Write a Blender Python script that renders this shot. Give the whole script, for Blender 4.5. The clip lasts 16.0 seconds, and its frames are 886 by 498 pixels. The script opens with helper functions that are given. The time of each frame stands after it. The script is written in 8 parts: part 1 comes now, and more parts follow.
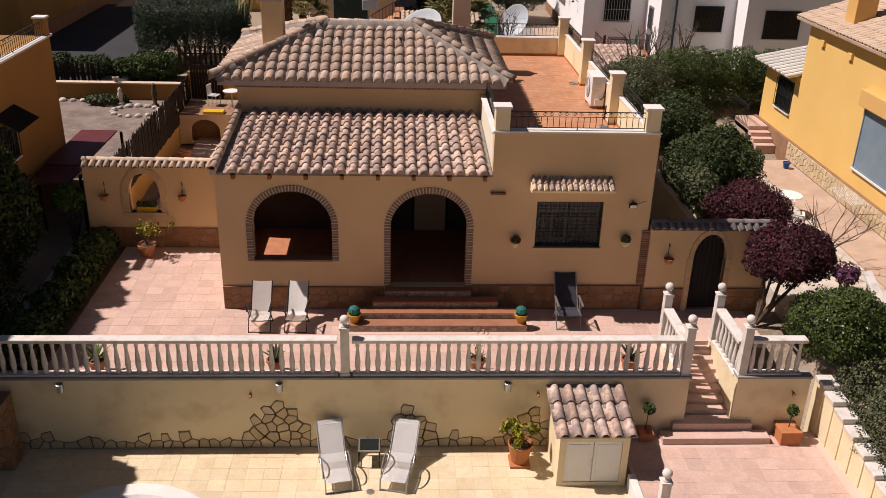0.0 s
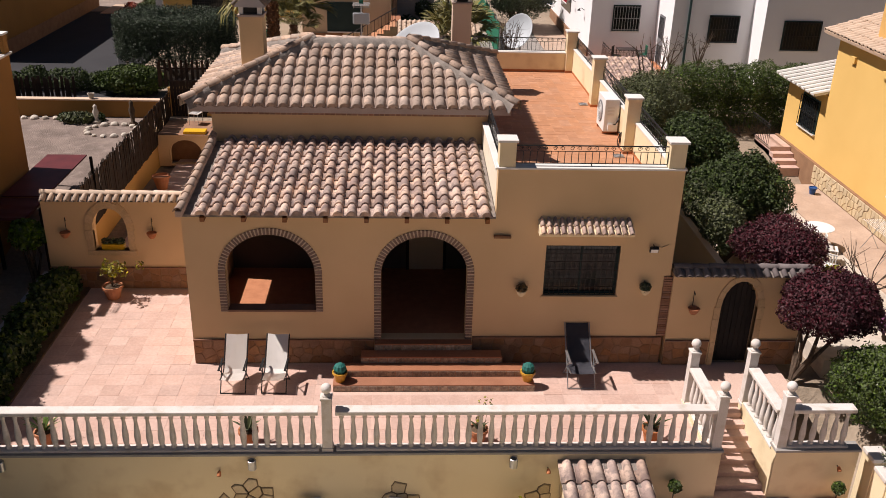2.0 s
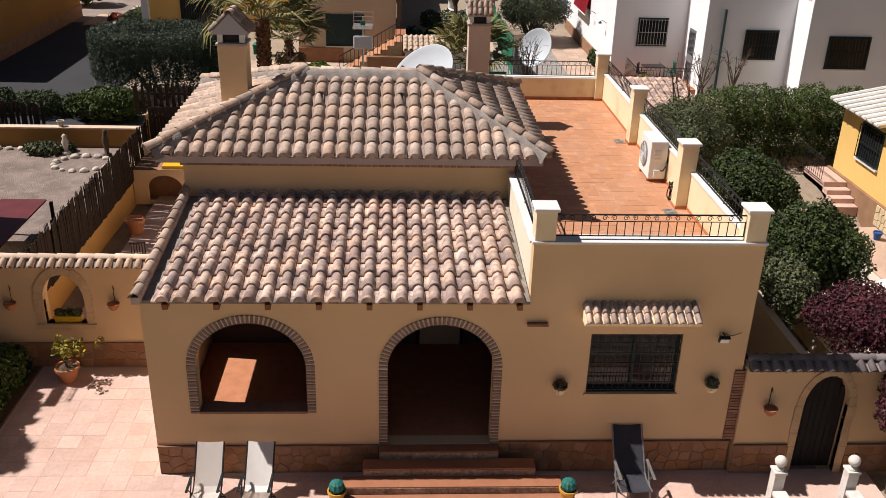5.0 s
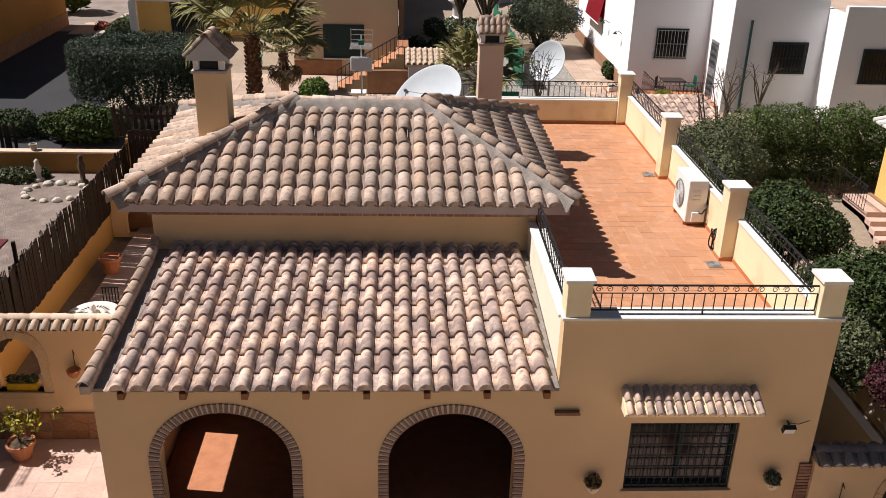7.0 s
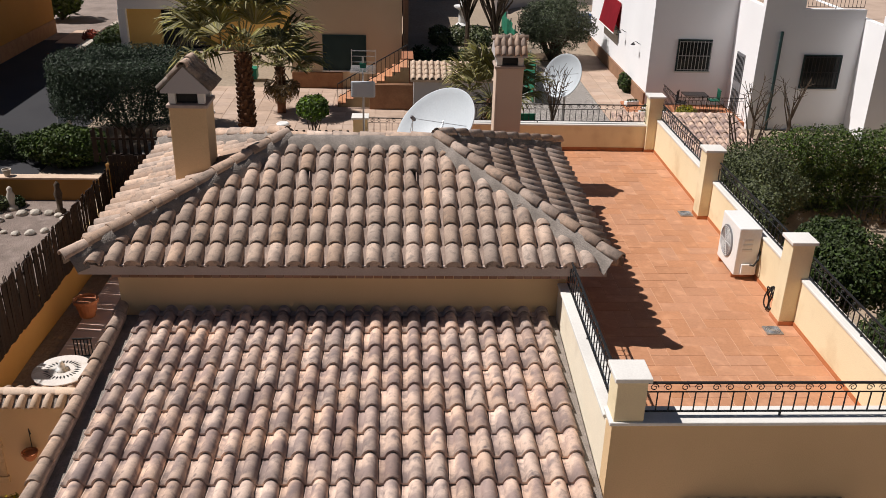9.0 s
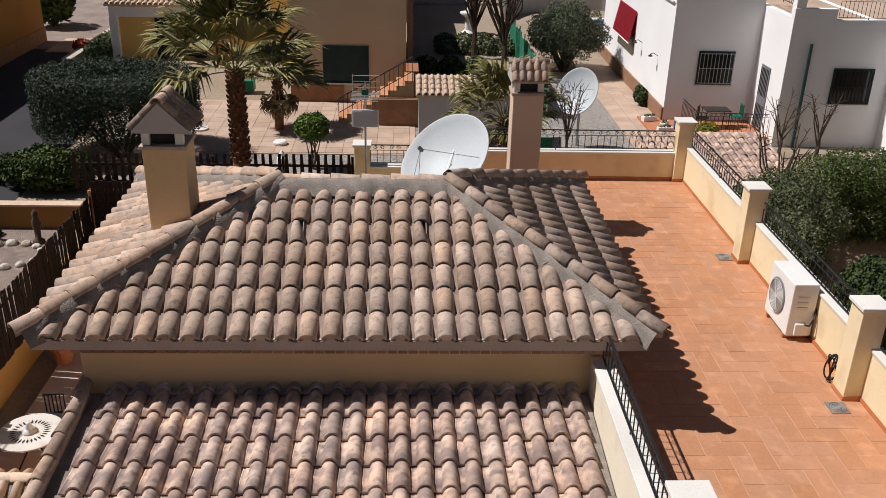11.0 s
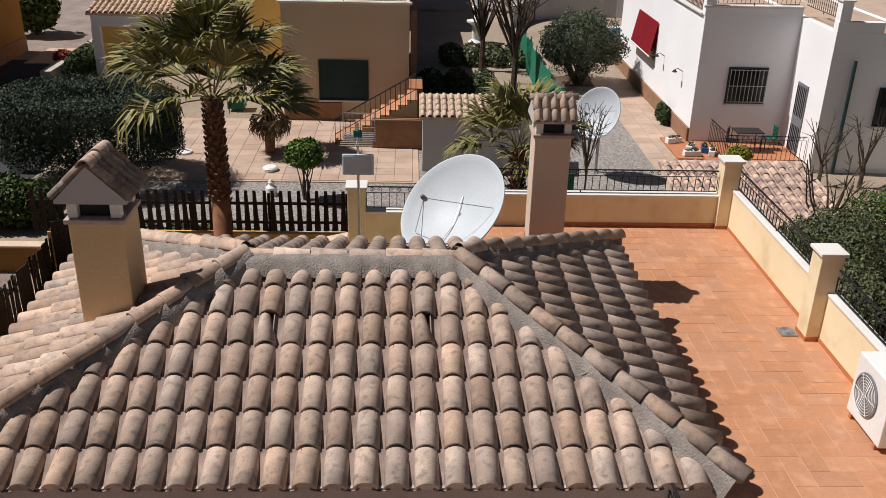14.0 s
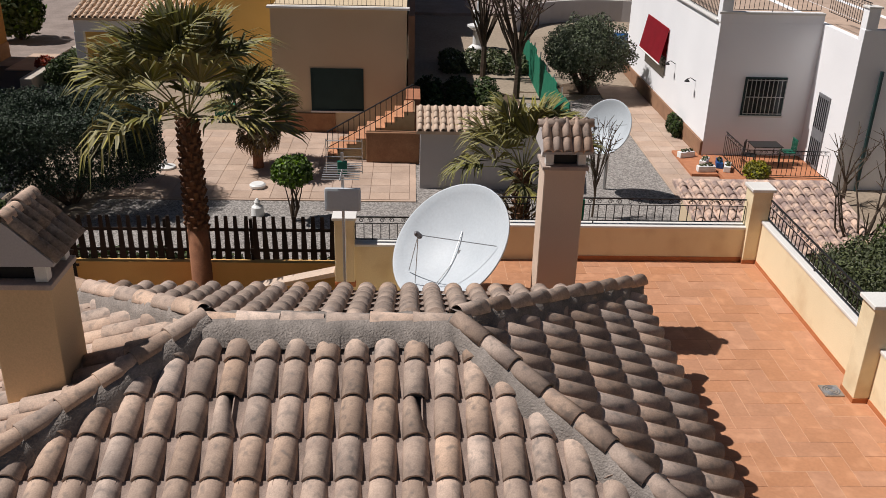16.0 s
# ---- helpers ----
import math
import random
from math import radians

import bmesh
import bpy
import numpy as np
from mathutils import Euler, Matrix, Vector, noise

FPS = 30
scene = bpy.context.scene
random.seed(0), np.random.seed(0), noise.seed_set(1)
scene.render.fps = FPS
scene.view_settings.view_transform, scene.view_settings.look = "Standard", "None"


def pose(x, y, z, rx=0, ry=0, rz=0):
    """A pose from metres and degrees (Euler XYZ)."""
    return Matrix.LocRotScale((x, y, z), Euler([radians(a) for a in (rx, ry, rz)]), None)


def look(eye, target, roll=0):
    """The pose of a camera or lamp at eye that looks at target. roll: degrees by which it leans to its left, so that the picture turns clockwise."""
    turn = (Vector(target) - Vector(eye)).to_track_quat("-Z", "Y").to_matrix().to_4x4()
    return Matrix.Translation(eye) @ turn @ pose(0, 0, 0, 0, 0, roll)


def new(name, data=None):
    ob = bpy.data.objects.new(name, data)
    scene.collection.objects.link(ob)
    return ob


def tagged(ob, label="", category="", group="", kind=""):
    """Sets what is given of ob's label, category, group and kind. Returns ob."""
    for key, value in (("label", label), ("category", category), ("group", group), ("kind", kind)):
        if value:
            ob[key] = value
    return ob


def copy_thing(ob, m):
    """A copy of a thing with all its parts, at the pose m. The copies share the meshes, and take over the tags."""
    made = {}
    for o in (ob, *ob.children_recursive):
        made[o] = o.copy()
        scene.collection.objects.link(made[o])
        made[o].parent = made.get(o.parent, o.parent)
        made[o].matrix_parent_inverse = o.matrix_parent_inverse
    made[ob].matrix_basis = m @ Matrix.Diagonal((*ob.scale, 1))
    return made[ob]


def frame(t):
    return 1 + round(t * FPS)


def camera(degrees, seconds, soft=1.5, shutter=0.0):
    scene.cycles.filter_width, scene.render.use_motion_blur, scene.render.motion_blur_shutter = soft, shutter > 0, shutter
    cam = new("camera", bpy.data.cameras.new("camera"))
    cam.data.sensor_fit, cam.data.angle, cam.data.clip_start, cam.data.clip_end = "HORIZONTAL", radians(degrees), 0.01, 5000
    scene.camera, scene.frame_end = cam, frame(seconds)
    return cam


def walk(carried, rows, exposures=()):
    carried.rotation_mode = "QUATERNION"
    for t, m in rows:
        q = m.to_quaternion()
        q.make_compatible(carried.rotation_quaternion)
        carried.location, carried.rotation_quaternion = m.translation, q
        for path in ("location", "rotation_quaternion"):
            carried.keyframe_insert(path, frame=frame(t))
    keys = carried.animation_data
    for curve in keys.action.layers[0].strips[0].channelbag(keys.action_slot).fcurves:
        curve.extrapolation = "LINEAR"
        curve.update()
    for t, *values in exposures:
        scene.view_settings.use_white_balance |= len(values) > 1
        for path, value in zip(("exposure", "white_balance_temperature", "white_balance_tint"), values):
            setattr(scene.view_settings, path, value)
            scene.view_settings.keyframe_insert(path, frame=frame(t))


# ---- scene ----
cam = camera(52.8, 16.0, soft=0.7)
METRES, EYE, TILT, LEAN, TURN = 20.0, 11.59, 0.0, 0.0, -3.3
ROWS = [
    (0.0, 0.0, 0.0, 0.0, 0.69, -24.5, -1.52),
    (0.5, 0.0011, 0.0346, 0.0003, 0.69, -24.48, -1.53),
    (1.0, 0.0018, 0.0698, -0.0001, 0.71, -24.47, -1.52),
    (1.5, 0.0021, 0.1056, -0.001, 0.72, -24.48, -1.51),
    (2.0, 0.0025, 0.1417, -0.0019, 0.73, -24.47, -1.51),
    (2.5, 0.0015, 0.1777, -0.0016, 0.72, -24.49, -1.5),
    (3.0, -0.0015, 0.2137, -0.002, 0.72, -24.49, -1.48),
    (3.5, -0.0056, 0.249, -0.0029, 0.73, -24.49, -1.47),
    (4.0, -0.0104, 0.2838, -0.0042, 0.76, -24.49, -1.48),
    (6.5, -0.0265, 0.4615, -0.0095, 0.88, -24.45, -1.44),
    (7.0, -0.028, 0.4981, -0.0099, 0.91, -24.45, -1.42),
    (7.5, -0.0295, 0.534, -0.0101, 0.94, -24.43, -1.38),
    (8.0, -0.0331, 0.5686, -0.0106, 0.94, -24.43, -1.38),
    (8.5, -0.0375, 0.6014, -0.0113, 0.98, -24.45, -1.36),
    (9.0, -0.0412, 0.6306, -0.0113, 1.02, -24.48, -1.38),
    (11.5, -0.0534, 0.7683, -0.0094, 1.24, -24.52, -1.35),
    (12.0, -0.0548, 0.7949, -0.0113, 1.3, -24.52, -1.35),
    (12.5, -0.0564, 0.8226, -0.0123, 1.35, -24.52, -1.34),
    (13.0, -0.0574, 0.8497, -0.0128, 1.39, -24.51, -1.37),
    (13.5, -0.0579, 0.8745, -0.0137, 1.43, -24.53, -1.36),
    (14.0, -0.0578, 0.8993, -0.0155, 1.48, -24.51, -1.36),
    (14.5, -0.0575, 0.924, -0.0174, 1.5, -24.52, -1.38),
    (15.0, -0.0578, 0.9482, -0.0187, 1.52, -24.52, -1.38),
    (15.5, -0.0577, 0.9724, -0.0201, 1.54, -24.51, -1.38),
    (16.0, -0.0569, 0.9965, -0.0218, 1.55, -24.5, -1.39),
]
walk(cam, [(t, pose(0, 0, EYE, TILT, LEAN, TURN) @ pose(METRES * x, METRES * y, METRES * z, 90 + pitch, roll, yaw)) for t, x, y, z, yaw, pitch, roll in ROWS],
     exposures=[(0.0, -0.08, 6800, 21), (1.0, 0.06, 6750, 20), (4.0, 0.10, 6600, 17), (6.5, 0.27, 6420, 14), (7.5, 0.2, 6400, 14), (9.0, -0.05, 6380, 13), (12.0, -0.12, 6350, 13), (14.0, -0.09, 6340, 13), (16.0, -0.18, 6320, 13)])

# ---- light ----
SUN_WAY = Vector((0.69, -0.09, -1.0)).normalized()
world = bpy.data.worlds.new("sky")
scene.world = world
world.use_nodes = True
wn = world.node_tree.nodes
wl = world.node_tree.links
sky = wn.new("ShaderNodeTexSky")
sky.sky_type = "NISHITA"
sky.sun_disc = False
sky.sun_elevation = math.asin(-SUN_WAY.z)
sky.sun_rotation = math.atan2(-SUN_WAY.x, -SUN_WAY.y)
wn["Background"].inputs["Strength"].default_value = 0.029
wl.new(sky.outputs["Color"], wn["Background"].inputs["Color"])
sun = new("sun", bpy.data.lights.new("sun", "SUN"))
sun.data.energy, sun.data.angle, sun.data.color = 5.5, radians(0.55), (1.0, 0.95, 0.88)
sun.matrix_world = look((0, 0, 40), Vector((0, 0, 40)) + SUN_WAY)

# ---- materials ----
def surf(name, base, other, rough=0.8, fine=30.0, coarse=1.2, bump=0.3, rnd=0.0, metal=0.0, stain=None, amount=0.5, island=False, spec=0.3, depth=0.01, hard=0.2):
    """A weathered surface: two colours blended by grain at two sizes, with relief, stains and a change from piece to piece."""
    m = bpy.data.materials.new(name)
    m.use_nodes = True
    n, l = m.node_tree.nodes, m.node_tree.links
    b = n["Principled BSDF"]
    geo = n.new("ShaderNodeNewGeometry")

    def grain(scale, detail):
        t = n.new("ShaderNodeTexNoise")
        t.inputs["Scale"].default_value, t.inputs["Detail"].default_value = scale, detail
        l.new(geo.outputs["Position"], t.inputs["Vector"])
        return t

    def blend(kind, fac, a, c):
        x = n.new("ShaderNodeMix")
        x.data_type, x.blend_type = "RGBA", kind
        for v, s in ((fac, x.inputs[0]), (a, x.inputs[6]), (c, x.inputs[7])):
            if isinstance(v, (float, int)):
                s.default_value = v
            elif isinstance(v, tuple):
                s.default_value = (*v, 1)
            else:
                l.new(v, s)
        return x.outputs[2]

    def ramp(src, lo, hi):
        r = n.new("ShaderNodeMapRange")
        r.inputs[1].default_value, r.inputs[2].default_value = lo, hi
        l.new(src, r.inputs[0])
        return r.outputs[0]

    big, small = grain(coarse, 4), grain(fine, 3)
    col = blend("MIX", ramp(big.outputs[0], 0.5 - hard, 0.5 + hard), base, other)
    col = blend("MULTIPLY", amount, col, blend("MIX", ramp(small.outputs[0], 0.25, 0.75), (0.7, 0.7, 0.7), (1.12, 1.12, 1.12)))
    if stain:
        patch = grain(coarse * 2.7, 6)
        col = blend("MIX", ramp(patch.outputs[0], 0.52, 0.72), col, stain)
    if rnd:
        if island:
            src = geo.outputs["Random Per Island"]
        else:
            src = n.new("ShaderNodeObjectInfo").outputs["Random"]
        hsv = n.new("ShaderNodeHueSaturation")
        val, sat = n.new("ShaderNodeMapRange"), n.new("ShaderNodeMapRange")
        val.inputs[3].default_value, val.inputs[4].default_value = 1 - rnd, 1 + rnd * 0.7
        sat.inputs[3].default_value, sat.inputs[4].default_value = 1 + rnd * 0.6, 1 - rnd * 0.6
        l.new(src, val.inputs[0])
        w = n.new("ShaderNodeMath")
        w.operation = "FRACT"
        w2 = n.new("ShaderNodeMath")
        w2.operation = "MULTIPLY"
        w2.inputs[1].default_value = 7.31
        l.new(src, w2.inputs[0])
        l.new(w2.outputs[0], w.inputs[0])
        l.new(w.outputs[0], sat.inputs[0])
        l.new(val.outputs[0], hsv.inputs["Value"])
        l.new(sat.outputs[0], hsv.inputs["Saturation"])
        l.new(col, hsv.inputs["Color"])
        col = hsv.outputs[0]
    l.new(col, b.inputs["Base Color"])
    b.inputs["Roughness"].default_value, b.inputs["Metallic"].default_value = rough, metal
    b.inputs["Specular IOR Level"].default_value = spec
    if bump:
        bp = n.new("ShaderNodeBump")
        bp.inputs["Strength"].default_value, bp.inputs["Distance"].default_value = bump, depth
        l.new(small.outputs[0], bp.inputs["Height"])
        l.new(bp.outputs[0], b.inputs["Normal"])
    return m


def leafy(name, a, c, rough=0.65):
    """Foliage: each leaf its own shade, with a little light through it."""
    m = surf(name, a, c, rough, fine=9.0, coarse=0.9, bump=0.0, rnd=0.5, island=True, spec=0.22)
    b = m.node_tree.nodes["Principled BSDF"]
    b.inputs["Transmission Weight"].default_value = 0.0
    b.inputs["Subsurface Weight"].default_value = 0.0
    return m


STUCCO = surf("tan_stucco", (0.72, 0.51, 0.295), (0.65, 0.46, 0.26), 0.9, 60, 0.7, 0.35, amount=0.35)
CREAM = surf("cream_stucco", (0.80, 0.68, 0.455), (0.75, 0.63, 0.41), 0.9, 60, 0.6, 0.35, amount=0.35, stain=(0.63, 0.50, 0.31))
# CREAM lightened to carry the sunlit brightness of the west-facing parapet
SUNCREAM = surf("sunlit_pale_cream_stucco", (0.84, 0.77, 0.62), (0.78, 0.70, 0.55), 0.9, 60, 0.8, 0.35, amount=0.3, stain=(0.68, 0.60, 0.47))
ORANGE = surf("orange_stucco", (0.70, 0.42, 0.15), (0.64, 0.37, 0.12), 0.9, 60, 0.7, 0.3, amount=0.3)
YELLOW = surf("yellow_stucco", (0.78, 0.51, 0.17), (0.72, 0.46, 0.145), 0.9, 60, 0.6, 0.3, amount=0.3)
WHITE = surf("white_stucco", (0.86, 0.86, 0.87), (0.81, 0.81, 0.82), 0.9, 50, 0.5, 0.25, amount=0.25)
GREYWALL = surf("grey_stucco", (0.50, 0.47, 0.46), (0.45, 0.42, 0.41), 0.9, 50, 0.6, 0.25, amount=0.3)
TAN2 = surf("sand_stucco", (0.62, 0.50, 0.34), (0.57, 0.45, 0.30), 0.9, 50, 0.6, 0.25, amount=0.3)
CASTSTONE = surf("cast_stone", (0.72, 0.68, 0.64), (0.62, 0.58, 0.54), 0.75, 45, 1.5, 0.3, amount=0.35, stain=(0.52, 0.47, 0.40))
WHITECAP = surf("white_coping", (0.76, 0.74, 0.70), (0.66, 0.64, 0.60), 0.7, 40, 1.5, 0.2, amount=0.3)
GREYCOPE = surf("grey_coping", (0.36, 0.34, 0.32), (0.28, 0.27, 0.25), 0.8, 40, 1.5, 0.3)
TILE = surf("roof_tile_brown", (0.62, 0.46, 0.355), (0.40, 0.295, 0.235), 0.88, 60, 4.0, 0.2, rnd=0.27, amount=0.7, stain=(0.27, 0.215, 0.18))
TILE_P = surf("roof_tile_pink", (0.67, 0.49, 0.385), (0.34, 0.25, 0.22), 0.8, 50, 3.0, 0.12, rnd=0.2, amount=0.3, stain=(0.24, 0.185, 0.17), hard=0.09)
TILE_L = surf("roof_tile_pale", (0.66, 0.50, 0.38), (0.52, 0.39, 0.29), 0.85, 34, 3.0, 0.4, rnd=0.18, amount=0.5)
# chimney cap tile: lichen plus the shade on its slope, both in the colour
LICHENSHADE = surf("roof_tile_lichen_shade", (0.36, 0.29, 0.24), (0.20, 0.16, 0.135), 0.9, 60, 7.0, 0.5, rnd=0.25, amount=0.8, stain=(0.13, 0.11, 0.095))
# gate wall cap: clay tiles coloured dark to paint in their shade
SHADETILE = surf("roof_tile_shade_dark", (0.20, 0.17, 0.165), (0.13, 0.11, 0.11), 0.85, 50, 5.0, 0.3, rnd=0.2, amount=0.5)
PANS = surf("pan_tile_grit", (0.38, 0.285, 0.235), (0.22, 0.165, 0.135), 0.95, 80, 5.0, 0.6, amount=0.9, depth=0.012)
FASCIA = surf("fascia_mortar", (0.52, 0.425, 0.375), (0.44, 0.36, 0.315), 0.9, 40, 1.5, 0.4, amount=0.4)
MORTAR = surf("roof_mortar", (0.34, 0.295, 0.26), (0.20, 0.175, 0.155), 0.95, 45, 4.0, 1.0, amount=0.9, depth=0.015, stain=(0.22, 0.19, 0.165))
DECK = surf("deck_tile", (0.50, 0.25, 0.14), (0.45, 0.222, 0.122), 0.6, 22, 1.6, 0.15, rnd=0.07, amount=0.35, stain=(0.56, 0.29, 0.165))
GROUT_D = surf("deck_grout", (0.64, 0.39, 0.25), (0.56, 0.33, 0.20), 0.9, 40, 1.5, 0.2)
PINK = surf("terrace_tile", (0.62, 0.435, 0.365), (0.54, 0.37, 0.305), 0.7, 14, 2.4, 0.3, rnd=0.09, amount=0.45, stain=(0.54, 0.365, 0.30))
GROUT_P = surf("terrace_grout", (0.66, 0.48, 0.40), (0.58, 0.42, 0.35), 0.9, 40, 1.5, 0.2)
SAND = surf("pool_tile", (0.72, 0.60, 0.41), (0.65, 0.53, 0.35), 0.7, 18, 2.0, 0.25, rnd=0.08, amount=0.35, stain=(0.62, 0.48, 0.28))
GROUT_S = surf("pool_grout", (0.64, 0.53, 0.37), (0.58, 0.48, 0.33), 0.9, 40, 1.5, 0.2)
BEIGE = surf("beige_stucco", (0.66, 0.52, 0.41), (0.58, 0.45, 0.35), 0.9, 60, 0.9, 0.3, amount=0.4)
# terracotta darkened to paint in the shade on the raised platform
TERRA_SHADE = surf("shade_dark_terracotta", (0.34, 0.19, 0.12), (0.24, 0.14, 0.09), 0.85, 20, 3.0, 0.3, amount=0.5)
TERRA = surf("terracotta", (0.50, 0.20, 0.09), (0.42, 0.16, 0.07), 0.75, 30, 5.0, 0.2, rnd=0.1, amount=0.3)
STEP = surf("step_clay", (0.40, 0.17, 0.09), (0.33, 0.135, 0.07), 0.6, 25, 3.0, 0.2, rnd=0.1, amount=0.4)
STEPSTUCCO = surf("step_side_stucco", (0.52, 0.40, 0.24), (0.40, 0.30, 0.17), 0.9, 40, 2.0, 0.3, amount=0.4)
STEPTILE = surf("patterned_riser_tile", (0.46, 0.36, 0.27), (0.20, 0.15, 0.12), 0.4, 26, 14.0, 0.1, rnd=0.2, amount=0.8)
BRICK = surf("red_brick", (0.34, 0.19, 0.13), (0.27, 0.15, 0.10), 0.9, 40, 4.0, 0.4, rnd=0.2, amount=0.5)
PALEBRICK = surf("grey_brick", (0.52, 0.41, 0.34), (0.40, 0.31, 0.26), 0.9, 45, 4.0, 0.4, rnd=0.2, amount=0.5)
ARCHBRICK = surf("arch_brick", (0.30, 0.205, 0.16), (0.22, 0.15, 0.12), 0.9, 45, 5.0, 0.4, rnd=0.2, amount=0.5)
ARCHMORTAR = surf("arch_mortar", (0.62, 0.50, 0.38), (0.54, 0.43, 0.32), 0.95, 60, 3.0, 0.5, amount=0.5)
PLINTH = surf("plinth_stone", (0.34, 0.185, 0.10), (0.26, 0.135, 0.075), 0.85, 25, 3.0, 0.5, rnd=0.18, amount=0.5)
JOINT = surf("stone_joint", (0.32, 0.185, 0.105), (0.25, 0.14, 0.08), 0.95, 40, 2.0, 0.5)
FLAG = surf("wall_flagstone", (0.62, 0.50, 0.32), (0.52, 0.41, 0.26), 0.85, 25, 3.0, 0.4, rnd=0.15, amount=0.4)
FLAGJOINT = surf("flagstone_joint", (0.22, 0.16, 0.10), (0.16, 0.12, 0.08), 0.95, 40, 2.0, 0.4)
IRON = surf("black_iron", (0.02, 0.02, 0.022), (0.03, 0.03, 0.03), 0.5, 30, 3, 0.1, metal=0.3)
DARKWOOD = surf("dark_stained_wood", (0.035, 0.022, 0.016), (0.022, 0.014, 0.010), 0.75, 40, 3, 0.3, rnd=0.25)
# near-black colour for the shade inside the gate wall's passage
PASSAGESHADE = surf("passage_shade", (0.014, 0.011, 0.011), (0.010, 0.008, 0.008), 0.7, 40, 3, 0.3, rnd=0.2)
BEAM = surf("beam_wood", (0.30, 0.13, 0.05), (0.22, 0.09, 0.035), 0.7, 30, 6, 0.2, rnd=0.15)
PLASTICWHITE = surf("white_enamel", (0.78, 0.78, 0.76), (0.74, 0.74, 0.72), 0.45, 20, 2, 0.0, amount=0.15)
DISHM = surf("dish_paint", (0.52, 0.56, 0.59), (0.47, 0.51, 0.54), 0.5, 25, 1.5, 0.05, amount=0.25)
GREYPL = surf("grey_plastic", (0.22, 0.22, 0.23), (0.17, 0.17, 0.18), 0.5, 30, 3, 0.1)
METAL = surf("galvanised_metal", (0.50, 0.50, 0.50), (0.40, 0.40, 0.40), 0.4, 30, 3, 0.1, metal=0.8)
GREYFAB = surf("grey_mesh_fabric", (0.76, 0.75, 0.74), (0.70, 0.69, 0.68), 0.9, 120, 3, 0.3, amount=0.4)
WHITEFAB = surf("white_canvas", (0.84, 0.81, 0.77), (0.78, 0.75, 0.70), 0.9, 90, 3, 0.2, amount=0.3)
NAVYFAB = surf("dark_blue_fabric", (0.11, 0.11, 0.13), (0.08, 0.082, 0.10), 0.9, 90, 3, 0.2, amount=0.4)
GLASSDARK = surf("dark_glazing", (0.012, 0.016, 0.018), (0.02, 0.024, 0.026), 0.08, 3, 0.6, 0.0, spec=0.5)
SHUTTER = surf("green_shutter", (0.012, 0.035, 0.035), (0.018, 0.045, 0.045), 0.6, 40, 2, 0.2)
BARK = surf("bark", (0.12, 0.085, 0.06), (0.07, 0.05, 0.035), 0.95, 20, 6, 0.8, amount=0.7, depth=0.03)
PALMBARK = surf("palm_bark", (0.17, 0.085, 0.045), (0.10, 0.05, 0.028), 0.95, 14, 5, 0.9, amount=0.8, depth=0.04)
PALMSKIN = surf("smooth_palm_trunk", (0.30, 0.135, 0.07), (0.22, 0.095, 0.05), 0.85, 30, 4, 0.4, amount=0.5)
SOIL = surf("soil", (0.14, 0.095, 0.06), (0.09, 0.06, 0.04), 1.0, 18, 1.2, 0.8, depth=0.04)
GRAVEL = surf("pale_gravel", (0.35, 0.285, 0.25), (0.23, 0.185, 0.16), 0.95, 22, 0.8, 1.0, amount=0.9, depth=0.04)
YARDGRAVEL = surf("reddish_gravel", (0.30, 0.235, 0.20), (0.18, 0.14, 0.12), 0.95, 24, 1.1, 1.0, amount=0.95, depth=0.04, stain=(0.30, 0.24, 0.21))
PEBBLE = surf("grey_pebbles", (0.45, 0.415, 0.38), (0.21, 0.19, 0.175), 0.95, 26, 16, 1.0, amount=1.0, depth=0.04, stain=(0.16, 0.15, 0.14), hard=0.1)
EARTH = surf("dry_ground", (0.36, 0.29, 0.22), (0.28, 0.22, 0.16), 1.0, 8, 0.35, 0.8, amount=0.7, depth=0.05)
ASPHALT = surf("asphalt", (0.042, 0.042, 0.046), (0.034, 0.034, 0.038), 0.9, 35, 0.7, 0.3)
PAVE = surf("patio_paving", (0.51, 0.38, 0.295), (0.41, 0.30, 0.23), 0.85, 20, 1.5, 0.3, rnd=0.1, amount=0.4)
ROCK = surf("pale_rock", (0.60, 0.54, 0.46), (0.45, 0.40, 0.34), 0.9, 12, 3, 0.6, rnd=0.15)
MAROON = surf("maroon_sheet", (0.14, 0.032, 0.035), (0.10, 0.025, 0.028), 0.5, 30, 2, 0.1)
REDCLOTH = surf("red_awning", (0.42, 0.02, 0.035), (0.36, 0.018, 0.03), 0.85, 60, 2, 0.1)
GREENNET = surf("green_netting", (0.015, 0.18, 0.10), (0.012, 0.14, 0.08), 0.85, 60, 2, 0.2)
GREENBOX = surf("green_plastic", (0.01, 0.16, 0.10), (0.01, 0.12, 0.08), 0.5, 30, 2, 0.05)
YELLOWBOX = surf("yellow_plastic", (0.75, 0.45, 0.02), (0.68, 0.40, 0.02), 0.5, 30, 2, 0.05)
GLAZE = surf("yellow_glaze", (0.62, 0.33, 0.04), (0.50, 0.25, 0.03), 0.3, 20, 4, 0.05)
BLUE = surf("blue_plastic", (0.02, 0.09, 0.28), (0.02, 0.07, 0.22), 0.4, 20, 4, 0.05)
WATER = surf("pool_water", (0.03, 0.12, 0.30), (0.03, 0.10, 0.25), 0.1, 4, 1, 0.2)
REED = surf("reed_screen", (0.12, 0.10, 0.085), (0.07, 0.06, 0.05), 0.95, 50, 2, 0.5, rnd=0.2)
OCHRE = surf("ochre_stucco", (0.34, 0.175, 0.05), (0.29, 0.15, 0.044), 0.9, 50, 0.6, 0.3, amount=0.3)
